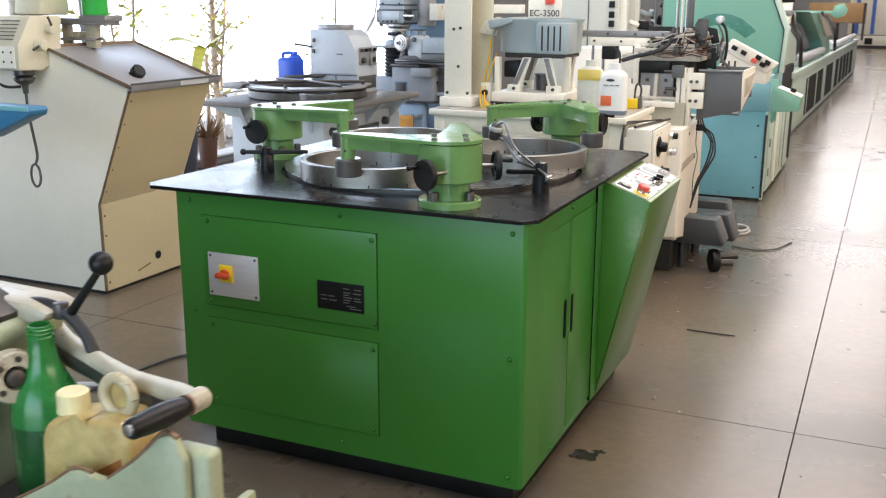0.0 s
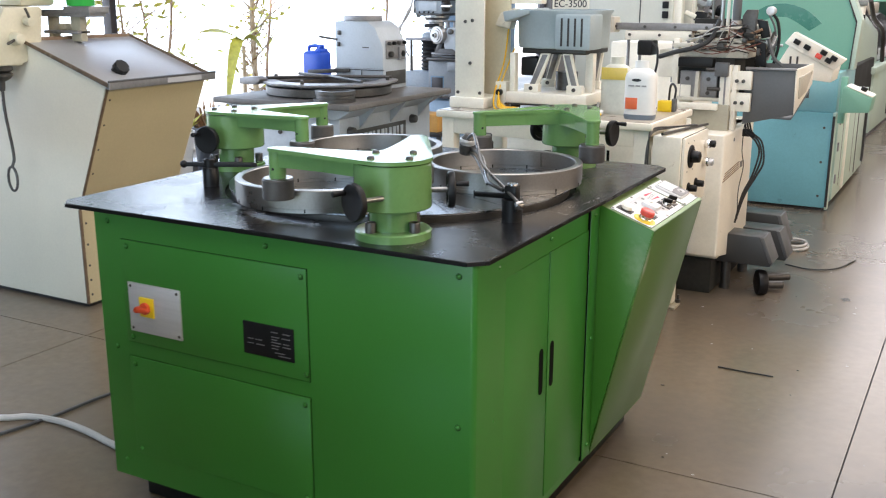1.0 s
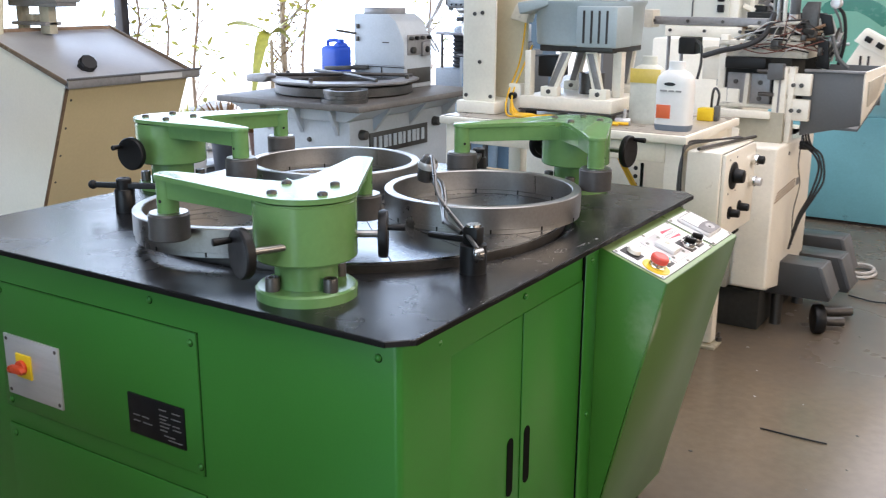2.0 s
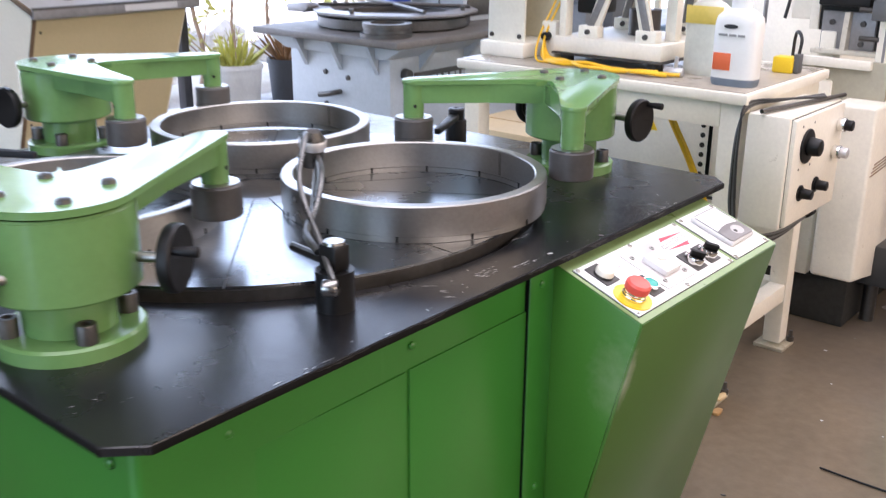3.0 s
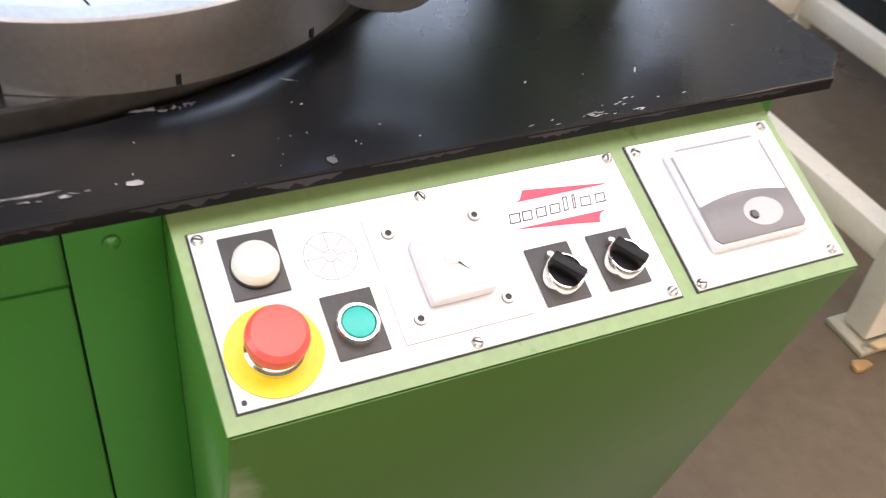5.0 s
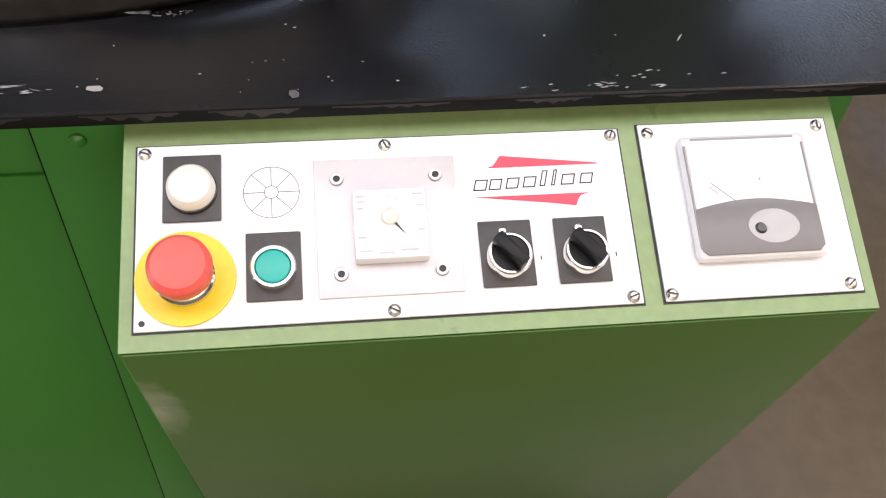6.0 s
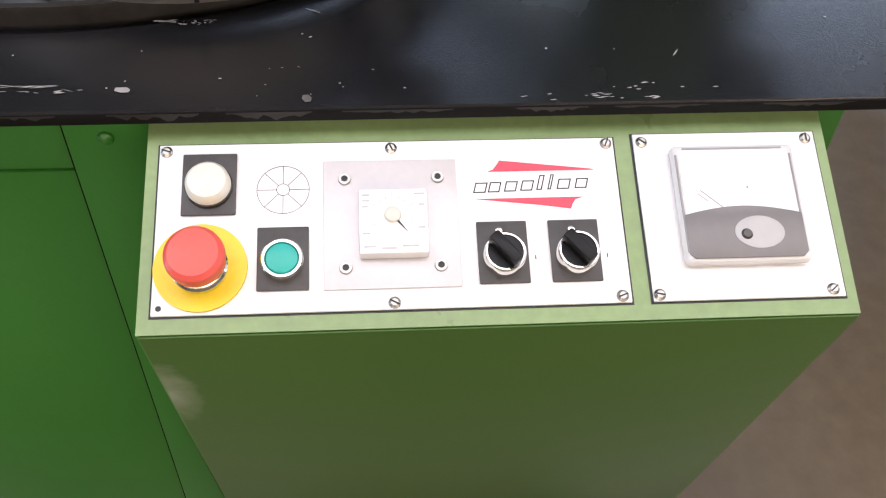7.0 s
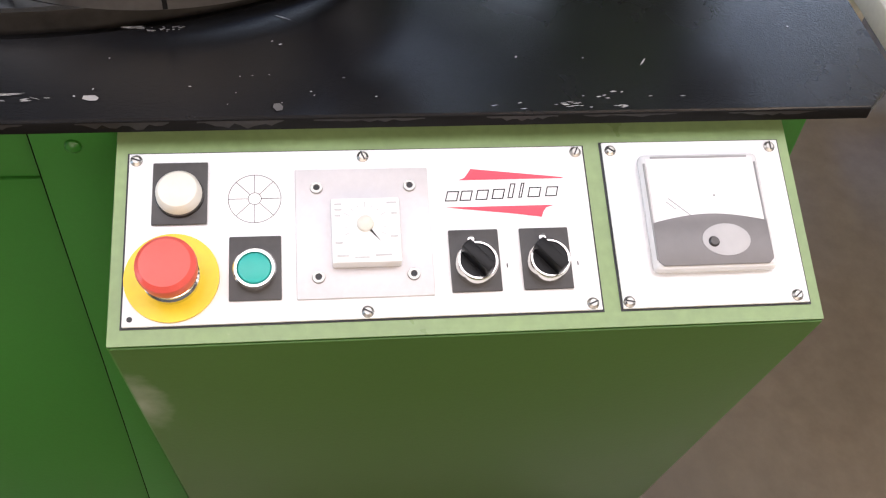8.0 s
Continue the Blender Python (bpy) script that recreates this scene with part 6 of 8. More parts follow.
# control box on the stand's side
jb = thing("control_box", (-0.19, 2.24, 0.57), "cream control box with black knobs on the stand's side", "control box")
part("case", box(-0.252, -0.135, 2.04, 2.42, 0.57, 0.875, 0.008), WHITE, jb)
part("lid", box(-0.137, -0.122, 2.052, 2.41, 0.578, 0.868, 0.005), WHITE, jb)
dl = part("dial_plate", rod((-0.122, 2.14, 0.787), (-0.116, 2.14, 0.787), 0.047, n=32, bev=0.002), BLACK, jb, "large black dial")
part("dial_knob", rod((-0.116, 2.14, 0.787), (-0.082, 2.14, 0.787), 0.026, 0.022, 24, 0.004), BLACK, dl)
for y, z, m in ((2.37, 0.81, BLACK), (2.355, 0.735, ALU)):
    sl = part("selector_ring", rod((-0.122, y, z), (-0.1, y, z), 0.019, n=24, bev=0.002), CHROME, jb, "chrome selector ring")
    part("selector_knob", rod((-0.1, y, z), (-0.08, y, z), 0.015, n=18, bev=0.003), m, sl)
for y, z in ((2.13, 0.66), (2.24, 0.662)):
    kp = part("knob_plate", rod((-0.122, y, z), (-0.118, y, z), 0.022, n=24), BLACK, jb, "black rotary knob")
    part("knob", rod((-0.118, y, z), (-0.086, y, z), 0.015, 0.013, 18, 0.003), BLACK, kp)
for y, z in ((2.1, 0.845), (2.18, 0.845), (2.1, 0.73), (2.18, 0.73)):
    part("tick_mark", box(-0.1225, -0.1212, y - 0.003, y + 0.003, z - 0.003, z + 0.003), INK, jb)
part("case_seam", box(-0.1375, -0.1345, 2.051, 2.411, 0.577, 0.869), SLOT, jb, "dark seam behind the lid")
part("cable_gland", rod((-0.19, 2.36, 0.57), (-0.165, 2.37, 0.535), 0.02, n=16, bev=0.003), BLACK, jb)
single("loose_rod", rod((-0.21, 2.03, 0.884), (-0.135, 2.43, 0.884), 0.006, n=12), DARK_STEEL, "thin steel rod lying on the control box", "rod")
for i in range(4):
    o = 0.0072 * i
    single("cable", tube([(-0.19 + o * 2, 2.42 - 5 * o, 0.88 + 0.004 * i), (-0.235 + o, 2.22 - 2 * o, 0.884 + 0.004 * i), (-0.258, 2.07 - o, 0.885 + 0.004 * i), (-0.268 + 0.3 * o, 2.024, 0.83), (-0.27 + o * 0.6, 2.018, 0.7), (-0.262 + o, 2.018, 0.6 - 0.015 * i),
                          (-0.225 + o, 2.03, 0.55 - 0.012 * i), (-0.17, 2.12 + o, 0.54 - 0.006 * i), (-0.15, 2.28, 0.553)], 0.0034, 8), RUBBER if i % 2 else HOPPER, "dark cable looped round the control box", "cable", "cables of the control box")
for i in range(3):
    single("air_hose", tube([(-0.31 + 0.01 * i, 2.1, 0.53), (-0.28, 2.03 - 0.004 * i, 0.515 - 0.012 * i), (-0.23, 2.05, 0.505 - 0.012 * i), (-0.2, 2.12, 0.52)], 0.0055, 8), CABLE_YELLOW, "yellow air hose coiled under the control box", "hose", "yellow hoses")
single("wood_chip", prism([(-0.252, 2.008), (-0.24, 1.998), (-0.226, 2.0), (-0.224, 2.012), (-0.228, 2.04), (-0.243, 2.036)], "z", 0.0, 0.011, 0.003), BOX_CARD, "small splinter of wood on the floor", "wood")
single("stone_scrap", prism([(-0.268, 2.06), (-0.25, 2.068), (-0.246, 2.1), (-0.262, 2.128), (-0.27, 2.1)], "z", 0.013, 0.022, 0.003), PALE_BOARD, "flat beige scrap lying on the stand's foot plate", "scrap")
single("steel_wire", tube([(0.1, 1.915, 0.004), (0.2, 1.912, 0.004), (0.31, 1.914, 0.004)], 0.0028, 8), BLACK, "black piece of wire on the floor", "wire")

# white assembly machine behind the stand
am = thing("assembly_machine", (-0.5, 3.1, 0), "cream white assembly machine crowded with tooling and wires", "machine")
part("cabinet", box(-1.3, -0.16, 2.9, 3.5, 0.17, 0.8, 0.01), WHITE, am)
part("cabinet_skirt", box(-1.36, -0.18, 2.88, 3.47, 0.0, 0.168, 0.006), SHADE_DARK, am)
part("front_wing", prism([(2.74, 0.22), (3.1, 0.16), (3.36, 0.16), (3.36, 0.8), (2.74, 0.8)], "x", -0.27, -0.128, 0.012, seg=3), WHITE, am)
for i in range(4):
    part("stripe", box(-0.1285, -0.1265, 2.76 + 0.01 * i, 3.08, 0.585 + 0.011 * i, 0.589 + 0.011 * i, turn=(3.5, 0, 0)), BRASSY, am, "thin reddish printed stripe")
part("stripe_end", box(-0.1285, -0.1265, 3.1, 3.15, 0.595, 0.625), DIM_PRINT, am)
part("wing_screw", lathe([(0, 0.004), (0.008, 0.003), (0.009, 0)], (-0.128, 2.93, 0.755), 10, axis=(1, 0, 0)), DARK_STEEL, am)
# the sheet's grey beige holds the shade that falls on it
part("upper_sheet", box(-0.47, -0.15, 2.87, 2.888, 0.5, 0.92, 0.004), PANEL_SHADED, am, "beige sheet with shade put into its colour")
part("upper_fold", box(-0.44, -0.2, 2.848, 2.87, 0.895, 0.925, 0.003), WHITE, am)
part("back_panel", box(-1.32, -0.32, 2.86, 2.9, 0.17, 0.85, 0.006), WHITE, am)
part("raised_panel", box(-1.178, -0.4, 2.842, 2.86, 0.388, 0.85, 0.004), WHITE, am)
wt = part("warning_sign", prism([(-0.975, 0.6), (-0.927, 0.6), (-0.951, 0.641)], "y", 2.838, 2.8425), YELLOW, am, "yellow triangular warning sign")
part("warning_bar", box(-0.9535, -0.9485, 2.836, 2.8385, 0.608, 0.628), INK, wt)
for i in range(6):
    part("vent_hole", rod((-0.744, 2.8395, 0.465 + 0.036 * i), (-0.744, 2.8425, 0.465 + 0.036 * i), 0.0095, n=14), SHADE_DARK, am)
part("panel_gap", box(-0.722, -0.708, 2.8395, 2.8425, 0.44, 0.67), SLOT, am)
part("panel_seam", box(-1.178, -0.6, 2.84, 2.86, 0.377, 0.387), FRAME_DARK, am)
part("deck", box(-0.52, -0.1, 2.96, 3.5, 1.13, 1.16, 0.004), TOOL, am)
part("deck_rail", box(-0.45, -0.12, 2.94, 2.97, 1.175, 1.195, 0.003), TOOL, am)
part("deck_rail", box(-0.45, -0.12, 3.06, 3.09, 1.195, 1.215, 0.003), WHITE, am)
for i in range(7):
    part("rail_bolt", rod((-0.76 + 0.075 * i, 2.998, 1.226 if i % 2 else 1.265), (-0.76 + 0.075 * i, 2.99, 1.226 if i % 2 else 1.265), 0.007, n=8), DARK_STEEL, am)
for x in (-0.7, -0.64, -0.47, -0.4):
    part("rail_stay", rod((x, 3.03, 1.0), (x, 3.03, 1.245), 0.008, n=8), GREY_TOP, am)
# dark sheet and block imitate the shade behind tooling and brackets
part("tool_backing", box(-0.45, -0.12, 3.3, 3.34, 0.9, 1.3, 0.004), SHADE_DARK, am, "dark sheet painted for the shade inside the machine")
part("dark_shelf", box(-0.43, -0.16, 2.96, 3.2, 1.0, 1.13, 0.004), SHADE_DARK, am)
part("feed_rail", box(-0.78, -0.28, 3.0, 3.05, 1.248, 1.282, 0.004), GREY_TOP, am, "grey linear feed rail")
part("rail_beam", box(-0.71, -0.38, 3.0, 3.06, 1.2, 1.246, 0.004), WHITE, am)
part("rail_end", box(-0.81, -0.76, 2.98, 3.07, 1.235, 1.31, 0.006), TOOL, am)
part("motor", box(-0.63, -0.555, 2.95, 3.05, 1.13, 1.2, 0.008), BLACK, am, "black drive motor")
part("motor_lead", tube([(-0.56, 2.96, 1.19), (-0.53, 2.95, 1.17), (-0.525, 2.95, 1.1), (-0.54, 2.96, 1.03)], 0.006, 8), RUBBER, am)
part("white_box", box(-0.525, -0.435, 2.97, 3.1, 1.03, 1.137, 0.006), WHITE, am)
part("post", box(-0.45, -0.42, 2.95, 2.99, 1.0, 1.215, 0.004), WHITE, am)
part("post_base", box(-0.4, -0.35, 2.93, 3.0, 0.895, 1.0, 0.004), WHITE, am)
part("dark_block", box(-0.41, -0.245, 2.9, 2.98, 1.085, 1.13, 0.006), BLACK, am)
part("bracket", box(-0.405, -0.23, 2.94, 2.955, 0.935, 1.066, 0.003), GREY_TOP, am)
part("bracket_rib", prism([(2.9, 0.94), (2.94, 0.94), (2.94, 1.066), (2.915, 1.066)], "x", -0.325, -0.308), TOOL, am)
for x, z in ((-0.37, 1.03), (-0.27, 1.03), (-0.37, 0.965), (-0.27, 0.965)):
    part("bracket_bolt", lathe([(0, 0.008), (0.009, 0.007), (0.01, 0)], (x, 2.94, z), 10, axis=(0, -1, 0)), DARK_STEEL, am)
part("cross_bar", box(-0.36, -0.2, 2.9, 2.94, 0.885, 0.915, 0.003), WHITE, am)
part("cross_bar", box(-0.42, -0.16, 2.9, 2.94, 0.93, 0.945, 0.003), TOOL, am)
part("frame_upright", box(-0.205, -0.155, 2.89, 2.95, 0.8, 1.1, 0.004), WHITE, am)
part("frame_upright", box(-0.15, -0.128, 2.9, 2.95, 0.8, 1.1, 0.003), WHITE, am)
part("frame_groove", box(-0.184, -0.176, 2.888, 2.8915, 0.81, 1.05), GREY_TOP, am)
for z in (0.93, 1.03):
    part("pivot_plate", box(-0.16, -0.064, 2.905, 2.935, z - 0.04, z + 0.045, 0.004), WHITE, am)
    for x in (-0.13, -0.1):
        part("pivot_bolt", lathe([(0, 0.01), (0.008, 0.009), (0.009, 0)], (x, 2.905, z), 10, axis=(0, -1, 0)), DARK_STEEL, am)
part("pivot_block", box(-0.225, -0.165, 2.86, 2.9, 1.05, 1.113, 0.004), HOPPER, am)
for x, z in ((-0.23, 0.91), (-0.23, 0.99), (-0.24, 1.08)):
    part("stud", rod((x - 0.03, 2.885, z), (x + 0.03, 2.885, z), 0.008, n=8), DARK_STEEL, am)
for x in (-0.25, -0.225, -0.2):
    part("guide_rod", rod((x, 3.05, 1.16), (x, 3.05, 1.75), 0.008, n=12), STEEL if x < -0.24 else WHITE, am)
part("air_cylinder", rod((-0.178, 3.02, 1.28), (-0.178, 3.02, 1.6), 0.02, n=20, bev=0.003), HOPPER, am, "dark air cylinder")
part("cylinder_cap", rod((-0.178, 3.02, 1.265), (-0.178, 3.02, 1.3), 0.023, n=20, bev=0.003), STEEL, am)
tool_rs = random.Random(21)
for i in range(95):
    x, z, y = tool_rs.uniform(-0.42, -0.05), tool_rs.uniform(1.15, 1.27), tool_rs.uniform(2.92, 3.25)
    a, b, c = tool_rs.uniform(0.006, 0.03), tool_rs.uniform(0.008, 0.03), tool_rs.uniform(0.004, 0.018)
    m = tool_rs.choice((TOOL, DARK_STEEL, BLACK, DARK_STEEL, WHITE, BRASSY, SHADE_DARK))
    if i % 3 == 0:
        part("tool_rod", rod((x - a * 2, y, z), (x + a * 2, y + tool_rs.uniform(-0.03, 0.03), z + tool_rs.uniform(-0.02, 0.03)), 0.006, n=8), m, am)
    else:
        part("tool_block", box(x - a, x + a, y - b, y + b, z - c, z + c, 0.003, turn=(0, tool_rs.uniform(-12, 12), tool_rs.uniform(-15, 15))), m, am)
for i in range(14):
    x0, x1 = tool_rs.uniform(-0.4, -0.15), tool_rs.uniform(-0.16, -0.02)
    z0, z1 = tool_rs.uniform(1.13, 1.24), tool_rs.uniform(1.14, 1.3)
    y = tool_rs.uniform(2.88, 3.0)
    part("wire", tube([(x0, y, z0), ((x0 + x1) / 2, y - 0.04, max(z0, z1) + tool_rs.uniform(-0.05, 0.05)), (x1, y, z1)], tool_rs.uniform(0.0015, 0.003), 6, 5), tool_rs.choice((COPPER, COPPER, RUBBER, CABLE_GREY)), am)
part("thick_hose", tube([(-0.5, 2.9, 1.13), (-0.42, 2.88, 1.155), (-0.32, 2.87, 1.18), (-0.26, 2.9, 1.22), (-0.24, 2.95, 1.3)], 0.011, 10), RUBBER, am)
# dark spool guards over the hopper
part("spool_guard", prism([(-0.14, 1.18), (-0.085, 1.18), (-0.08, 1.35), (-0.13, 1.35), (-0.148, 1.32)], "y", 3.0, 3.02, 0.003), DARK_STEEL, am, "dark guard plate")
part("cover_plate", prism([(-0.078, 1.308), (-0.03, 1.3), (-0.012, 1.23), (-0.05, 1.22)], "y", 2.98, 2.995, 0.003), BLACK, am)
part("guard_hoop", tube([(-0.015, 3.0, 1.335), (0.012, 3.0, 1.3), (0.024, 3.0, 1.238), (0.022, 3.0, 1.17), (0.01, 3.0, 1.11)], 0.007, 8), BLACK, am, "black bent hoop")
part("guard_hoop", tube([(-0.04, 3.06, 1.33), (-0.01, 3.06, 1.27), (0.0, 3.06, 1.2), (-0.01, 3.06, 1.12)], 0.005, 8), HOPPER, am)
part("spool_knob", rod((-0.018, 2.97, 1.345), (-0.018, 3.02, 1.345), 0.02, n=16, bev=0.004), ALU, am)
for i in range(6):
    part("spool_link", rod((-0.07 + 0.012 * i, 2.985, 1.12 + 0.02 * (i % 3)), (-0.045 + 0.014 * i, 3.02, 1.2 + 0.017 * (i % 4)), 0.006, n=8), (BLACK, HOPPER, ALU, DARK_STEEL)[i % 4], am)
part("guide_plate", prism([(-0.07, 1.1), (-0.02, 1.09), (-0.03, 1.2), (-0.07, 1.215)], "y", 2.98, 3.0, 0.003), BLACK, am)
part("link", rod((-0.05, 3.05, 1.3), (0.0, 3.05, 1.18), 0.007, n=8), ALU, am)
part("link", rod((0.0, 3.05, 1.23), (-0.03, 3.05, 1.12), 0.006, n=8), ALU, am)
part("link", rod((-0.04, 3.02, 1.19), (0.04, 3.02, 1.19), 0.006, n=8), ALU, am)
part("ribbon", tube([(-0.02, 2.99, 1.22), (0.01, 2.98, 1.14), (0.05, 2.99, 1.1)], 0.009, 6), HOPPER, am)
# black hoses that hang down at its side
for i in range(3):
    part("hanging_hose", tube([(-0.105 + 0.01 * i, 3.02, 0.84), (-0.085 + 0.012 * i, 3.0, 0.785), (-0.04 + 0.014 * i, 2.99, 0.745), (-0.022 + 0.012 * i, 3.0, 0.69 - 0.02 * i), (-0.045 + 0.01 * i, 3.0, 0.58), (-0.085 + 0.006 * i, 3.0, 0.48), (-0.11, 3.0, 0.34)], 0.0045, 8), RUBBER, am)
part("hose_clip", box(-0.105, -0.07, 2.985, 3.01, 0.765, 0.8, 0.004), BLACK, am)
part("hose_plug", rod((-0.085, 2.99, 0.79), (-0.045, 2.985, 0.765), 0.012, n=12, bev=0.003), BLACK, am)
part("thin_lead", tube([(-0.1, 3.0, 0.82), (-0.1, 2.99, 0.7), (-0.088, 2.99, 0.62), (-0.105, 3.0, 0.5), (-0.1, 3.0, 0.36)], 0.0022, 6), RUBBER, am)

# model sign and boom over the bowl feeder
sg_ = thing("model_sign", (-0.84, 2.6, SZ + 0.003), "white model sign on a thin post", "sign")
part("sign_post", box(-0.85, -0.83, 2.6, 2.615, SZ + 0.003, 1.36, 0.003), WHITE, sg_)
part("sign_board", box(-0.93, -0.75, 2.59, 2.6, 1.35, 1.44, 0.003), WHITE, sg_)
_fc = bpy.data.curves.new("letters", "FONT")
_fc.body, _fc.size, _fc.extrude, _fc.align_x = "EC-3500", 0.046, 0.0008, "CENTER"
_fo = bpy.data.objects.new("letters", _fc)
scene.collection.objects.link(_fo)
_me = bpy.data.meshes.new_from_object(_fo.evaluated_get(bpy.context.evaluated_depsgraph_get()))
bpy.data.objects.remove(_fo)
_me.materials.clear()
_me.materials.append(INK)
_lt = new("letters", _me)
_lt.parent = sg_
_lt.matrix_basis = Matrix.Translation(Vector((-0.84, 2.5885, 1.36)) - ORG[sg_.name]) @ Euler((radians(90), 0, 0)).to_matrix().to_4x4()
part("red_lamp", rod((-0.81, 2.58, 1.42), (-0.81, 2.58, 1.5), 0.025, n=20, bev=0.004), RED, sg_)
bo = thing("boom_arm", (-1.0, 2.3, 1.4), "cream boom arm fixed to the steel column", "arm")
part("tube", box(-1.2, -0.885, 2.36, 2.42, 1.375, 1.418, 0.004), WHITE, bo)
part("clevis", prism([(-1.085, 1.28), (-1.01, 1.265), (-0.985, 1.36), (-1.06, 1.335)], "y", 2.3, 2.36, 0.006), TOOL, bo)

bx = thing("cardboard_box", (-1.62, 3.1, 0), "pale brown cardboard box beside the assembly machine", "box")
part("carton", box(-1.95, -1.38, 2.88, 3.3, 0.0, 0.48, 0.006), PALE_BOARD, bx)
part("flap_seam", box(-1.95, -1.38, 3.085, 3.095, 0.48, 0.4815), BOX_CARD, bx)


# parts hopper of the assembly machine
hp = thing("parts_hopper", (0.02, 2.95, 0.83), "dark grey sheet steel parts hopper, open at the top", "hopper")
part("front_sheet", prism([(-0.1, 1.085), (0.12, 1.085), (0.126, 0.885), (-0.1, 0.828)], "y", 2.94, 2.952, 0.002), HOPPER, hp)
part("rim", box(-0.1, 0.125, 2.93, 2.955, 1.083, 1.093, 0.002), GREY_TOP, hp)
part("side_sheet", prism([(2.945, 1.09), (3.4, 1.09), (3.4, 0.99), (2.945, 0.885)], "x", 0.118, 0.128, 0.002), WHITE, hp)
part("side_bracket", prism([(3.0, 1.05), (3.35, 1.06), (3.2, 0.97), (3.02, 0.95)], "x", 0.128, 0.134, 0.001), TOOL, hp)
part("back_sheet", box(-0.1, 0.118, 3.39, 3.402, 0.92, 1.085, 0.002), HOPPER, hp)
part("floor_sheet", prism([(2.945, 0.86), (3.4, 0.95), (3.4, 0.96), (2.945, 0.87)], "x", -0.09, 0.118, 0.001), HOPPER, hp)


# wedge-shaped feet that carry the assembly machine
def foot(y, x0, x1, h, z0, castor):
    f = thing("machine_foot", ((x0 + x1) / 2, y, 0), "dark grey wedge-shaped machine foot", "machine foot", "machine feet")
    part("shell", prism([(x0, z0), (x1 + 0.045, z0), (x1 + 0.05, z0 + 0.02), (x1, h), (x0, h)], "y", y, y + 0.15, 0.008), FOOT_GREY, f)
    part("end_cap", prism([(x1 + 0.038, z0 + 0.02), (x1 + 0.056, z0 + 0.02), (x1 + 0.006, h - 0.004), (x1 - 0.012, h - 0.004)], "y", y - 0.002, y + 0.152, 0.002), HOPPER, f)
    part("pad", rod((x0 + 0.06, y + 0.07, 0.0), (x0 + 0.06, y + 0.07, z0 + 0.01), 0.025, n=14), DARK_STEEL, f)
    if castor:
        part("castor", rod((0.02, y + 0.03, 0.062), (0.06, y + 0.05, 0.062), 0.062, n=28, bev=0.008), BLACK, f)
        for k in (0, 1):
            part("peg", rod((0.02, y + 0.1 + 0.15 * k, 0.032), (0.125, y + 0.15 + 0.17 * k, 0.032), 0.02, n=14, bev=0.003), DARK_STEEL, f)


foot(2.95, -0.2, 0.038, 0.295, 0.15, True)
foot(3.3, -0.19, 0.05, 0.255, 0.1, False)
foot(3.58, -0.26, -0.0, 0.275, 0.1, False)
single("floor_wire", tube([(0.05, 3.6, 0.006), (0.18, 3.56, 0.006), (0.3, 3.64, 0.006), (0.37, 3.86, 0.006)], 0.004, 6), RUBBER, "thin dark wire trailing on the floor", "wire")
for k in range(2):
    single("cable_coil", tube([(0.02 + (0.075 - 0.01 * k) * math.cos(a), 4.03 + (0.11 - 0.015 * k) * math.sin(a), 0.01 + 0.018 * k) for a in [2 * math.pi * i / 14 for i in range(15)]], 0.008, 8, 3), CABLE_GREY, "grey cable coiled on the floor", "cable", "coiled cables")

# green transfer machine down the aisle
tm_ = thing("transfer_machine", (-0.3, 9.0, 0), "mint green transfer machine on a blue base, long bed", "machine")
part("blue_base", box(-0.9, 0.018, 5.14, 6.0, 0.02, 0.66, 0.006), BLUE, tm_, "sky blue cabinet base")
part("base_foot", box(-0.88, 0.0, 5.17, 5.98, 0.0, 0.02), FRAME_DARK, tm_)
part("corner_post", box(0.018, 0.036, 5.135, 5.2, 0.01, 0.66, 0.003), PALE_TEAL, tm_)
part("upper_strip", box(-0.5, 0.03, 5.16, 6.0, 0.662, 0.92, 0.006), UPPER_BLUE, tm_, "pale blue upper strip")
for z in (0.1, 0.33, 0.56):
    part("base_screw", lathe([(0, 0.004), (0.008, 0.003), (0.009, 0)], (-0.03, 5.14, z), 10, axis=(0, -1, 0)), DARK_STEEL, tm_)
for k in range(2):
    part("side_door", box(0.03, 0.046, 5.24 + 0.62 * k, 5.82 + 0.62 * k, 0.06, 0.64, 0.004), PALE_TEAL, tm_)
    part("door_seam", box(0.046, 0.0475, 5.5 + 0.62 * k, 5.515 + 0.62 * k, 0.12, 0.58), FRAME_DARK, tm_)
part("head_panel", prism([(-0.85, 0.92), (0.045, 0.92), (0.062, 1.24), (-0.16, 1.75), (-0.16, 2.6), (-0.85, 2.6)], "y", 5.5, 5.62, 0.01), TEAL, tm_, "mint green head panel")
part("panel_trim", prism([(0.045, 0.92), (0.075, 0.92), (0.095, 1.25), (-0.13, 1.78), (-0.16, 1.76), (0.062, 1.24)], "y", 5.49, 5.63, 0.004), PALE_TEAL, tm_)
part("trim_gap", prism([(0.04, 0.925), (0.048, 0.925), (0.066, 1.24), (-0.155, 1.765), (-0.163, 1.76), (0.058, 1.238)], "y", 5.484, 5.492), FRAME_DARK, tm_, "dark joint beside the trim")
for y in (5.7, 6.35, 6.95):
    part("cabinet_joint", box(0.03, 0.05, y, y + 0.02, 0.08, 0.66), FRAME_DARK, tm_)
for z in (0.2, 0.42, 0.6):
    part("side_hinge", box(0.046, 0.056, 5.27, 5.3, z - 0.03, z + 0.03, 0.003), GREY_TOP, tm_)
part("door_ridge", box(0.046, 0.062, 5.62, 5.66, 0.08, 0.63, 0.003), WHITE, tm_)
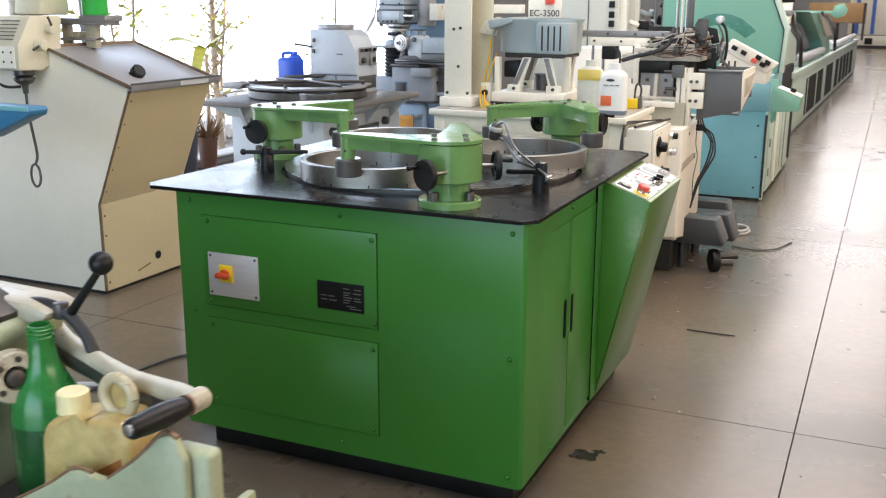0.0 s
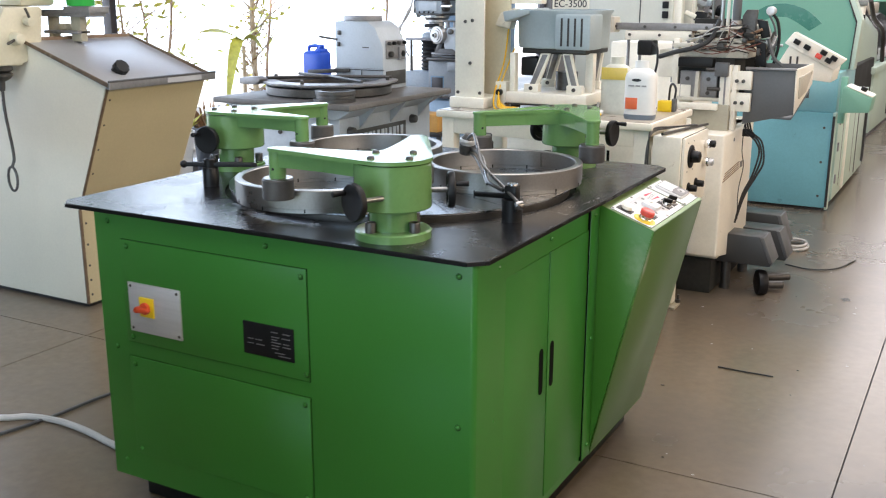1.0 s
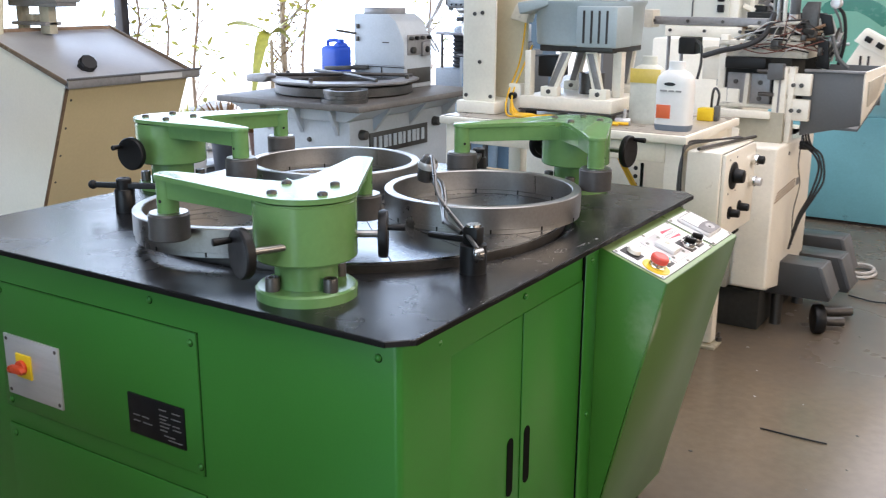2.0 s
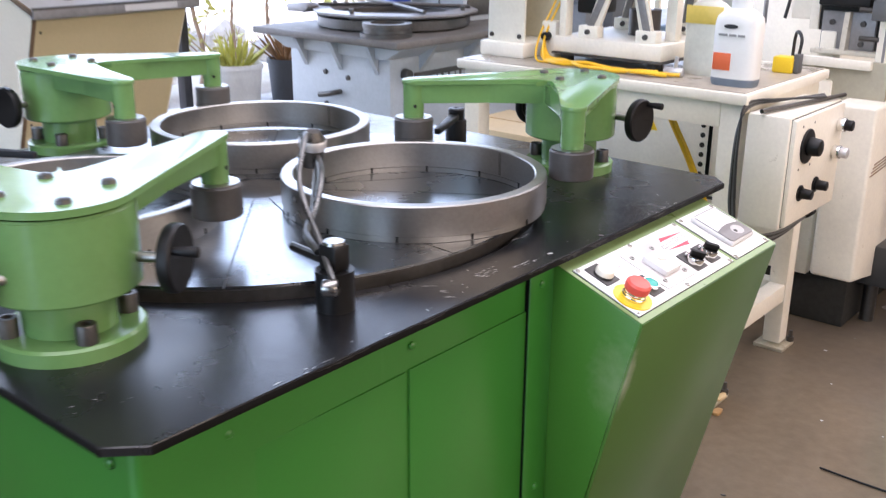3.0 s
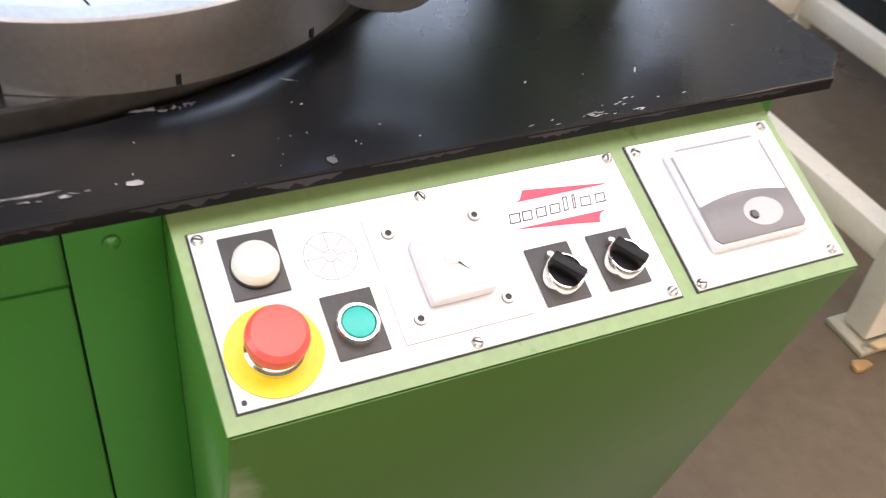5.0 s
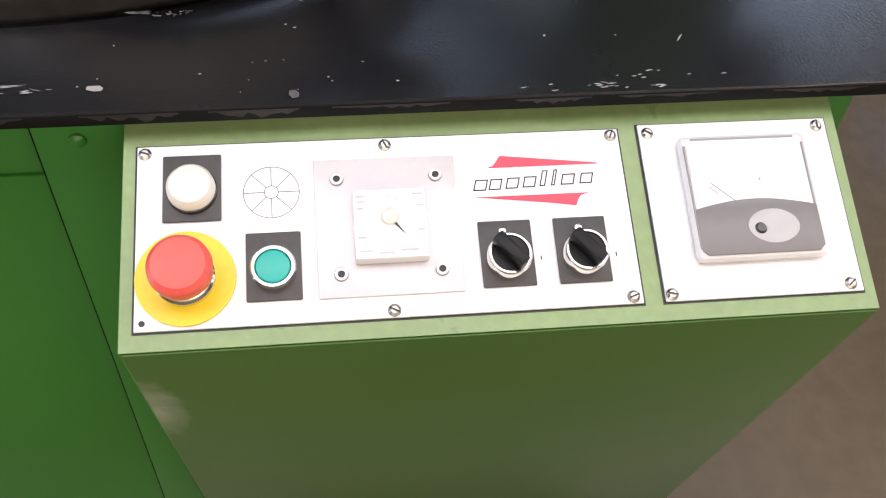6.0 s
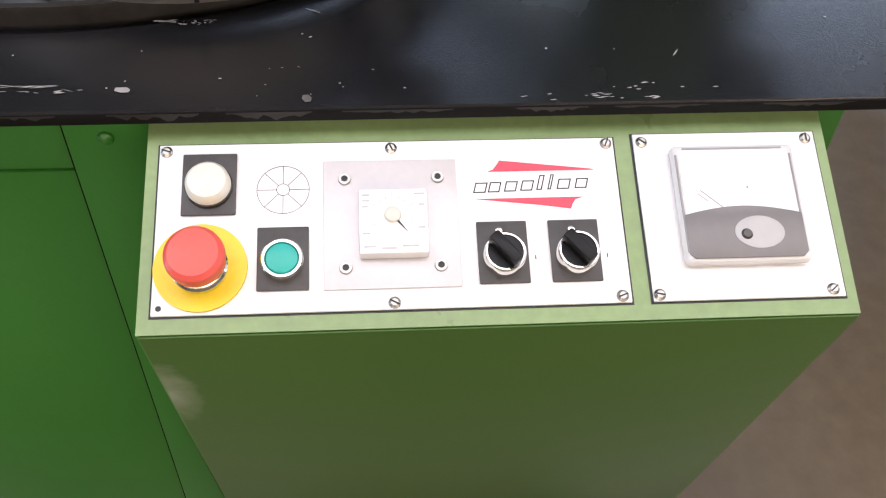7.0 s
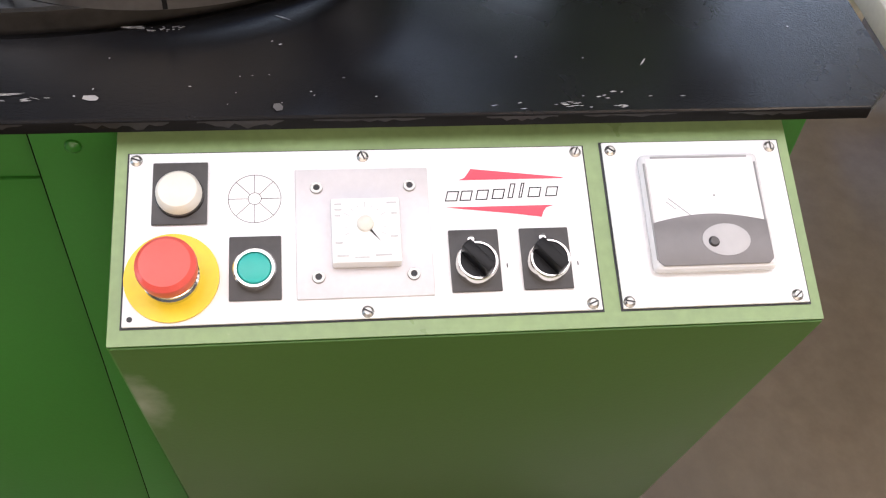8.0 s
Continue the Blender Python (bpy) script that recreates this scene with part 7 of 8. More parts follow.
part("base_corner_gap", box(0.0185, 0.0345, 5.13, 5.1355, 0.03, 0.64), FRAME_DARK, tm_)
part("slant_frame", prism([(5.65, 1.0), (5.75, 1.0), (6.4, 1.9), (6.3, 1.9)], "x", -0.06, 0.06, 0.008), WHITE, tm_, "white slanted frame")
for k in range(6):
    part("clamp", box(-0.02, 0.075, 5.72 + 0.08 * k, 5.76 + 0.08 * k, 1.14 + 0.1 * k, 1.18 + 0.1 * k, 0.004), BLACK if k % 2 else GREY_TOP, tm_)
part("front_cabinet", box(-0.8, 0.03, 5.7, 7.05, 0.03, 0.68, 0.008), PALE_TEAL, tm_, "pale worn front cabinet")
part("link_box", box(-0.7, -0.16, 7.0, 9.2, 0.3, 0.8, 0.01), SHADE_DARK, tm_)


def aslant(bm, proud=0.0):
    """Sets a mesh drawn on the plane x = 0 against the bed's side, which runs a little aslant."""
    for v in bm.verts:
        v.co.x += proud - 0.13 + 0.0193 * (v.co.y - 9.4)
    return bm


part("bed", aslant(box(-0.6, 0.0, 9.1, 20.9, 0.04, 0.66, 0.008)), PALE_TEAL, tm_, "pale green long bed")
part("bed_foot", aslant(box(-0.58, -0.02, 9.12, 20.88, 0.0, 0.04)), FRAME_DARK, tm_)
part("bed_rail", aslant(box(-0.1, 0.02, 9.0, 20.95, 0.64, 0.71, 0.006)), PALE_TEAL, tm_)
part("bed_inside", aslant(box(-0.58, -0.1, 9.2, 20.8, 0.66, 0.69)), DARK_STEEL, tm_)
for y0, y1 in ((10.45, 10.62), (10.75, 11.75), (11.95, 12.75), (13.3, 14.5), (15.1, 15.75), (16.05, 16.7), (16.9, 17.55), (17.75, 18.4), (18.7, 19.5)):
    part("bed_opening", aslant(box(-0.002, 0.004, y0, y1, 0.1, 0.55)), SHADE_DARK, tm_, "dark opening in the bed's side")
part("end_plate", aslant(prism([(8.1, 1.18), (8.5, 1.23), (9.55, 1.04), (9.68, 0.72), (9.05, 0.66), (8.3, 0.66)], "x", -0.12, -0.06, 0.008)), PALE_TEAL, tm_, "pale slanted end plate")
part("guard_bar", aslant(tube([(0, 8.22, 1.37), (0, 8.6, 1.2), (0, 9.37, 1.05), (0, 9.6, 0.74)], 0.022, 8)), FRAME_DARK, tm_)
part("guard_bar", aslant(tube([(-0.08, 8.3, 1.36), (-0.08, 8.75, 1.2), (-0.08, 9.5, 1.05), (-0.08, 9.7, 0.8)], 0.022, 8)), FRAME_DARK, tm_)
part("dark_jaw", aslant(prism([(9.35, 1.17), (10.3, 1.22), (11.1, 1.15), (12.2, 0.84), (10.5, 0.84), (9.65, 0.92)], "x", -0.4, -0.14, 0.02)), BLACK, tm_, "dark machine head in the opening")
part("jaw_top", aslant(box(-0.5, -0.2, 9.6, 10.6, 1.2, 1.33, 0.02)), TOOL, tm_)
part("guide_bar", aslant(rod((-0.06, 9.7, 0.8), (-0.06, 12.9, 0.79), 0.055, n=20)), ALU, tm_)
part("guide_bar", aslant(rod((-0.06, 14.5, 0.79), (-0.06, 20.4, 0.79), 0.05, n=20)), ALU, tm_)
part("station", aslant(prism([(10.6, 1.34), (11.7, 1.33), (13.7, 1.03), (14.25, 0.7), (13.1, 0.68), (12.6, 0.93), (12.2, 1.0)], "x", -0.3, -0.04, 0.015)), TEAL, tm_, "mint green station")
part("station_edge", aslant(prism([(11.55, 1.3), (12.7, 1.22), (13.8, 0.98), (13.0, 0.97)], "x", -0.042, 0.0, 0.006)), WHITE, tm_)
part("station_bar", aslant(tube([(0.02, 11.5, 1.32), (0.02, 13.0, 1.19), (0.02, 13.95, 1.02), (0.02, 14.25, 0.74)], 0.022, 8)), FRAME_DARK, tm_)
part("arm", box(-0.6, 0.08, 11.6, 11.7, 1.31, 1.345, 0.006), TEAL, tm_)
part("arm_plate", prism([(0.03, 1.29), (0.11, 1.25), (0.2, 1.29), (0.23, 1.36), (0.18, 1.44), (0.07, 1.41)], "y", 11.55, 11.6, 0.004), TEAL, tm_)
part("switch_desk", prism([(0.09, 0.69), (0.255, 0.7), (0.268, 0.79), (0.1, 0.858), (0.086, 0.84)], "y", 4.9, 5.12, 0.006), TEAL, tm_)
part("desk_plate", prism([(0.11, 0.857), (0.266, 0.794), (0.268, 0.799), (0.112, 0.862)], "y", 4.91, 5.11, 0.001), WHITE, tm_, "white sloping plate of the desk")
part("desk_knob", rod((0.2, 5.0, 0.825), (0.21, 5.0, 0.85), 0.02, n=14, bev=0.003), BLACK, tm_)
part("desk_post", box(0.05, 0.09, 5.1, 5.16, 0.6, 0.9, 0.004), TEAL, tm_)
cp = part("key_panel", prism([(-0.235, 1.128), (-0.182, 1.198), (0.128, 1.04), (0.065, 0.975)], "y", 4.6, 4.68, 0.006), WHITE, tm_, "white key panel")
part("panel_side", prism([(-0.28, 0.98), (-0.2, 1.13), (0.065, 0.99), (0.05, 0.9), (-0.25, 0.93)], "y", 4.62, 4.9, 0.004), WHITE, tm_)
for i, (f, g) in enumerate(((0.16, 0.5), (0.36, 0.5), (0.62, 0.35), (0.64, 0.72), (0.8, 0.4), (0.84, 0.7))):
    a, b = Vector((-0.235, 1.128)).lerp(Vector((-0.182, 1.198)), g), Vector((0.065, 0.975)).lerp(Vector((0.128, 1.04)), g)
    c = a.lerp(b, f)
    part("key", box(c.x - 0.019, c.x + 0.019, 4.58, 4.602, c.y - 0.014, c.y + 0.014, 0.003, turn=(0, 28, 0)), RED if i == 2 else BLACK, cp)
part("arc_guard", prism([(-0.42, 1.292), (-0.4, 1.325), (-0.356, 1.349), (-0.3, 1.362), (-0.246, 1.364), (-0.19, 1.354), (-0.134, 1.333), (-0.095, 1.31), (-0.057, 1.279), (-0.026, 1.25), (-0.095, 1.205), (-0.164, 1.251), (-0.229, 1.284), (-0.307, 1.286), (-0.387, 1.255)], "y", 4.58, 4.59), GUARD, tm_, "green tinted arc guard")
for x in (-0.2, -0.16):
    part("vent", box(x, x + 0.012, 4.617, 4.6205, 1.0, 1.05), FRAME_DARK, tm_)

# tall cabinets and shop equipment behind the stand
bc = thing("tall_cabinet", (-1.5, 5.8, 0), "ivory steel cabinet with a door seam", "cabinet")
part("body", box(-1.95, -1.2, 5.5, 6.2, 0.05, 2.4, 0.01), BACK_WHITE, bc)
part("plinth", box(-1.93, -1.22, 5.53, 6.18, 0.0, 0.05), FRAME_DARK, bc)
part("door_seam", box(-1.45, -1.442, 5.496, 5.501, 0.1, 2.35), FOOT_GREY, bc)
for z in (1.42, 1.34, 1.27):
    part("cabinet_switch", box(-1.275, -1.23, 5.48, 5.5, z - 0.025, z + 0.025, 0.004), BLACK, bc)
part("post", box(-1.2, -1.14, 5.52, 5.6, 0.0, 2.4, 0.004), WHITE, bc)
wk = thing("work_cell", (-0.9, 5.9, 0), "grey machine cell with sheet tooling", "machine")
part("cell_body", box(-1.1, -0.5, 5.62, 6.3, 0.05, 1.2, 0.01), TOOL, wk)
part("cell_frame", box(-1.09, -1.06, 5.6, 5.64, 1.2, 2.2, 0.004), WHITE, wk)
part("cell_frame", box(-0.66, -0.63, 5.6, 5.64, 1.2, 2.2, 0.004), BLUE_EDGE, wk)
part("cell_foot", box(-1.08, -0.52, 5.64, 6.28, 0.0, 0.05), FRAME_DARK, wk)
cell_rs = random.Random(4)
for i in range(60):
    x, y, z = cell_rs.uniform(-1.1, -0.55), cell_rs.uniform(5.6, 5.9), cell_rs.uniform(1.2, 1.6)
    a, b, c = cell_rs.uniform(0.012, 0.05), cell_rs.uniform(0.02, 0.05), cell_rs.uniform(0.008, 0.035)
    part("cell_tool", box(x - a, x + a, y - b, y + b, z - c, z + c, 0.004, turn=(cell_rs.uniform(-20, 20), cell_rs.uniform(-25, 25), 0)), cell_rs.choice((MACHINE_GREY, GREY_TOP, BLACK, WHITE, STEEL, DARK_STEEL)), wk)
for i in range(8):
    x = cell_rs.uniform(-1.0, -0.6)
    part("cell_rod", rod((x, 5.62, 1.2), (x + cell_rs.uniform(-0.03, 0.03), 5.65, 1.9), 0.012, n=10), cell_rs.choice((STEEL, WHITE, HOPPER)), wk)
tc = thing("side_cabinet", (-0.8, 3.9, 0), "cream steel cabinet behind the stand", "cabinet")
part("body", box(-1.0, -0.55, 3.62, 4.2, 0.05, 1.16, 0.01), WHITE, tc)
part("foot", box(-0.98, -0.57, 3.65, 4.18, 0.0, 0.05), FRAME_DARK, tc)

# far end of the aisle
fc = thing("far_cabinet", (1.3, 34.4, 0), "white steel cabinets with blue edges at the aisle's end", "cabinet")
part("body", box(-0.66, 4.0, 34.0, 35.0, 0.45, 3.4, 0.01), PALE_SHEET, fc)
part("plinth", box(-0.5, 3.95, 34.06, 34.9, 0.0, 0.1), FRAME_DARK, fc)
for x in (-0.45, 0.04, 1.6, 2.9):
    part("edge_strip", box(x, x + 0.12, 33.98, 34.0, 0.47, 3.4), BLUE_EDGE, fc)
part("floor_skirt", box(-0.5, 4.0, 34.02, 34.06, 0.1, 0.42, 0.01), PALE_SHEET, fc)
part("latch", box(-0.1, 0.14, 33.99, 34.02, 0.14, 0.34, 0.005), BLACK, fc)
ck_ = thing("board_crate", (-0.3, 20.2, 0.71), "brown board crate on a frame over the far bed", "crate")
part("crate_box", box(-0.88, 0.22, 20.0, 20.6, 1.08, 1.46, 0.01), BOX_CARD, ck_)
part("crate_rail", box(-0.9, 0.24, 19.97, 20.0, 1.05, 1.09, 0.003), BRASSY, ck_)
for x in (-0.8, -0.3, 0.0):
    part("crate_leg", rod((x, 20.3, 0.69), (x, 20.3, 1.08), 0.025, n=10), DARK_STEEL, ck_)
part("crate_leg", rod((0.2, 19.98, 0.71), (0.2, 19.98, 1.46), 0.025, n=10), DARK_STEEL, ck_)


# the floor's slabs, cut by straight joints
SLAB = 3.0
for i in range(-2, 2):
    for j in range(-3, 13):
        x0, y0 = 0.643 + SLAB * i, 0.967 + SLAB * j
        xa, xb, ya, yb_ = max(x0, X0), min(x0 + SLAB, X1), max(y0, Y0), min(y0 + SLAB, Y1)
        if xb - xa < 0.05 or yb_ - ya < 0.05:
            continue
        bm = box(xa + 0.0025, xb - 0.0025, ya + 0.0025, yb_ - 0.0025, -0.015, 0.0)
        part("slab", bm, FLOOR, FLOOR_OB)


# oil stains and small dirt on the slabs
stain_rs = random.Random(17)
for x, y, rx, ry in ((0.03, 0.5, 0.045, 0.035), (0.075, 0.545, 0.02, 0.015), (0.76, 7.9, 0.13, 0.28), (0.88, 8.3, 0.1, 0.2), (0.42, 3.1, 0.02, 0.03), (0.9, 2.6, 0.015, 0.02), (0.62, 4.4, 0.05, 0.07)):
    bm = bmesh.new()
    edge = [1 + stain_rs.uniform(-0.35, 0.35) for i in range(16)]
    bm.faces.new([bm.verts.new((x + rx * edge[i] * math.cos(2 * math.pi * i / 16), y + ry * edge[i] * math.sin(2 * math.pi * i / 16), 0.001)) for i in range(16)])
    part("oil_stain", bm, OIL_SPOT, FLOOR_OB)
for i in range(70):
    x, y, q = stain_rs.uniform(-0.25, 1.6), stain_rs.uniform(0.6, 5.5), stain_rs.uniform(0.002, 0.007)
    bm = bmesh.new()
    bm.faces.new([bm.verts.new((x + q * stain_rs.uniform(0.5, 1.6) * math.cos(1.26 * k), y + q * stain_rs.uniform(0.5, 1.2) * math.sin(1.26 * k), 0.001)) for k in range(5)])
    part("floor_speck", bm, CHIP if i % 3 == 0 else OIL_SPOT, FLOOR_OB)


# old lathe close to the start of the walk, with bottles in its trough
la = thing("lathe", (-0.45, -1.15, 0), "cream painted old lathe with crank handle and trough", "machine")
part("bed", box(-1.3, -0.12, -1.32, -0.95, 0.36, 0.5, 0.02), LATHE, la)
for x in (-1.24, -0.34):
    part("bed_leg", prism([(x, 0.37), (x + 0.03, 0.06), (x - 0.01, 0.0), (x + 0.21, 0.0), (x + 0.17, 0.06), (x + 0.2, 0.37)], "y", -1.26, -1.01, 0.012), LATHE, la, "cast lathe leg")
part("headstock", prism([(-1.3, 0.5), (-0.62, 0.5), (-0.6, 0.62), (-0.585, 0.8), (-0.55, 0.855), (-0.6, 0.885), (-1.3, 0.9)], "y", -1.2, -1.03, 0.02, seg=3), LATHE, la)
part("spindle_flange", lathe([(0.0, 0.012), (0.02, 0.012), (0.022, 0.03), (0.044, 0.03), (0.047, 0.026), (0.047, 0.0), (0, 0)], (-0.545, -1.185, 0.785), 40, axis=(1, -0.45, 0.05)), WORN_CREAM, la)
part("spindle", rod((-0.545, -1.185, 0.785), (-0.512, -1.2, 0.787), 0.016, n=24, bev=0.004), DARK_STEEL, la)
for a in (80, 140, 220, 300):
    c, s = math.cos(radians(a)), math.sin(radians(a))
    part("flange_bolt", rod((-0.518 + 0.014 * c, -1.197 + 0.03 * c, 0.787 + 0.034 * s), (-0.514 + 0.014 * c, -1.199 + 0.03 * c, 0.787 + 0.034 * s), 0.0055, n=10), DARK_STEEL, la)
part("rear_casting", prism([(-0.75, 0.83), (-0.52, 0.865), (-0.5, 0.885), (-0.55, 0.9), (-0.75, 0.905)], "y", -1.13, -1.04, 0.012), WORN_CREAM, la, "worn cream casting")
for x in (-0.6, -0.5):
    part("casting_bolt", rod((x, -1.1, 0.87), (x, -1.1, 0.9), 0.014, n=14, bev=0.003), DARK_STEEL, la)
part("casting_block", box(-0.72, -0.57, -1.2, -1.1, 0.89, 0.912, 0.008, turn=(0, 22, 0)), DARK_STEEL, la)
# crank with a swelling black grip
ck = part("crank_arm", tube([(-0.64, -1.0, 0.815), (-0.53, -1.06, 0.805), (-0.42, -1.105, 0.802), (-0.3, -1.155, 0.807), (-0.2, -1.2, 0.824), (-0.12, -1.24, 0.842), (-0.078, -1.262, 0.846)], 0.0185, 18, 7, taper=0.85), WORN_CREAM, la, "worn cream crank arm")
# dark bar below the arm: oily grime with the underside's shade painted in
part("arm_underside", tube([(-0.6, -1.03, 0.79), (-0.5, -1.08, 0.786), (-0.4, -1.12, 0.786), (-0.3, -1.165, 0.784), (-0.19, -1.212, 0.804)], 0.021, 14, 7, taper=0.6), DARK_STEEL, ck, "dark underside, oil and shade in one colour")
part("arm_eye", rod((-0.077, -1.283, 0.848), (-0.075, -1.243, 0.848), 0.0175, n=28, bev=0.006), WORN_CREAM, ck)
part("grip", lathe([(0.0, 0.0), (0.012, 0.0), (0.015, 0.004), (0.0155, 0.012), (0.018, 0.04), (0.0185, 0.07), (0.017, 0.095), (0.014, 0.112), (0.011, 0.122), (0.0, 0.124)], (-0.079, -1.402, 0.857), 28, axis=(0.02, 1.0, -0.07)), BLACK, ck, "black swelling crank grip")
part("grip_end", lathe([(0.0, 0.004), (0.008, 0.003), (0.009, 0.0)], (-0.079, -1.402, 0.857), 18, axis=(0, -1, 0.07)), STEEL, ck)
part("grip_collar", rod((-0.077, -1.285, 0.848), (-0.077, -1.268, 0.848), 0.0165, n=24), BRASSY, ck)
lv = part("lever_rod", rod((-0.405, -1.1, 0.968), (-0.475, -1.1, 0.885), 0.0065, 0.009, 16), BLACK, la, "black ball lever")
part("lever_ball", lathe([(0.021 * math.sin(radians(a)), -0.021 * math.cos(radians(a))) for a in range(0, 181, 12)], (-0.397, -1.1, 0.984), 24), BLACK, lv)
part("hose", tube([(-0.6, -1.1, 0.885), (-0.54, -1.1, 0.893), (-0.49, -1.1, 0.882), (-0.45, -1.1, 0.85), (-0.43, -1.1, 0.81)], 0.011, 12), RUBBER, la)
# the trough
part("trough", prism([(-0.7, 0.45), (-0.7, 0.55), (-0.419, 0.631), (-0.367, 0.661), (-0.303, 0.699), (-0.262, 0.729), (-0.24, 0.734), (-0.221, 0.731), (-0.2, 0.722), (-0.185, 0.727), (-0.131, 0.772), (-0.085, 0.818), (-0.068, 0.826), (-0.054, 0.82), (-0.04, 0.79), (-0.036, 0.45)], "y", -1.342, -1.326, 0.004), LATHE, la, "pale green cream trough wall")
part("trough_lip", tube([(-0.19, -1.334, 0.729), (-0.131, -1.334, 0.775), (-0.085, -1.334, 0.821), (-0.068, -1.334, 0.828), (-0.054, -1.334, 0.822)], 0.004, 6), BRASSY, la, "chipped brown edge")
part("trough_lip", tube([(-0.419, -1.334, 0.633), (-0.367, -1.334, 0.663), (-0.303, -1.334, 0.701), (-0.262, -1.334, 0.731), (-0.24, -1.334, 0.736), (-0.221, -1.334, 0.733)], 0.0035, 6), BRASSY, la, "chipped brown edge")
part("trough_end", box(-0.085, -0.012, -1.322, -1.285, 0.4, 0.797, 0.01, seg=3), LATHE, la)
part("trough_side", box(-0.11, -0.092, -1.285, -1.1, 0.4, 0.62, 0.006), LATHE, la)
part("trough_back", box(-0.62, -0.09, -1.105, -1.09, 0.45, 0.58, 0.006), LATHE, la)
part("trough_floor", box(-0.62, -0.09, -1.325, -1.1, 0.5, 0.55, 0.004), DARK_STEEL, la)

gb = thing("green_bottle", (-0.508, -1.15, 0.55), "green plastic bottle, open neck, standing in the trough", "bottle")
part("bottle_base", lathe([(0.0, 0.551), (0.056, 0.551), (0.062, 0.56), (0.0635, 0.62), (0.0635, 0.698)], (-0.503, -1.15, 0), 40), BOTTLE_DEEP, gb, "dark liquid behind the green plastic")
part("bottle_body", lathe([(0.0635, 0.698), (0.062, 0.722), (0.058, 0.74), (0.052, 0.756), (0.043, 0.772), (0.034, 0.788), (0.0285, 0.803), (0.0255, 0.818), (0.0245, 0.83), (0.0225, 0.836), (0.0225, 0.848), (0.0, 0.845)], (-0.503, -1.15, 0), 40), BOTTLE_GREEN, gb)
part("bottle_neck", lathe([(0.0235, 0.848), (0.0235, 0.852), (0.0208, 0.854), (0.0208, 0.857), (0.0228, 0.859), (0.0208, 0.861), (0.0208, 0.864), (0.0228, 0.866), (0.0208, 0.868), (0.0208, 0.873), (0.0175, 0.873), (0.0175, 0.85)], (-0.503, -1.15, 0), 32), BOTTLE_GREEN, gb, "threaded green neck")
jc = thing("oil_canister", (-0.285, -1.25, 0.55), "oil-stained clear plastic canister with a cream cap", "canister")
part("canister_body", prism([(-0.366, 0.551), (-0.192, 0.551), (-0.184, 0.6), (-0.184, 0.765), (-0.192, 0.79), (-0.215, 0.8), (-0.262, 0.795), (-0.282, 0.785), (-0.335, 0.783), (-0.358, 0.77), (-0.37, 0.742), (-0.371, 0.6)], "y", -1.295, -1.205, 0.016, seg=4), JERRY, jc)
part("handle_loop", tube([(-0.238 + 0.029 * math.cos(2 * math.pi * i / 16), -1.25, 0.822 + 0.03 * math.sin(2 * math.pi * i / 16)) for i in range(17)], 0.0095, 14, 3), JERRY_PALE, jc, "milky moulded handle loop")
part("handle_web", rod((-0.238, -1.246, 0.822), (-0.238, -1.243, 0.822), 0.026, n=28), JERRY, jc)
part("oil", prism([(-0.33, 0.6), (-0.2, 0.6), (-0.2, 0.742), (-0.225, 0.727), (-0.26, 0.705), (-0.3, 0.69), (-0.33, 0.684)], "y", -1.2965, -1.2935, 0.001), JERRY_OIL, jc, "brown oil behind the plastic")
part("cap", lathe([(0.0, 0.036), (0.022, 0.036), (0.0255, 0.033), (0.027, 0.0), (0.0, 0.0)], (-0.334, -1.25, 0.78), 28), CAP_CREAM, jc, "cream screw cap")


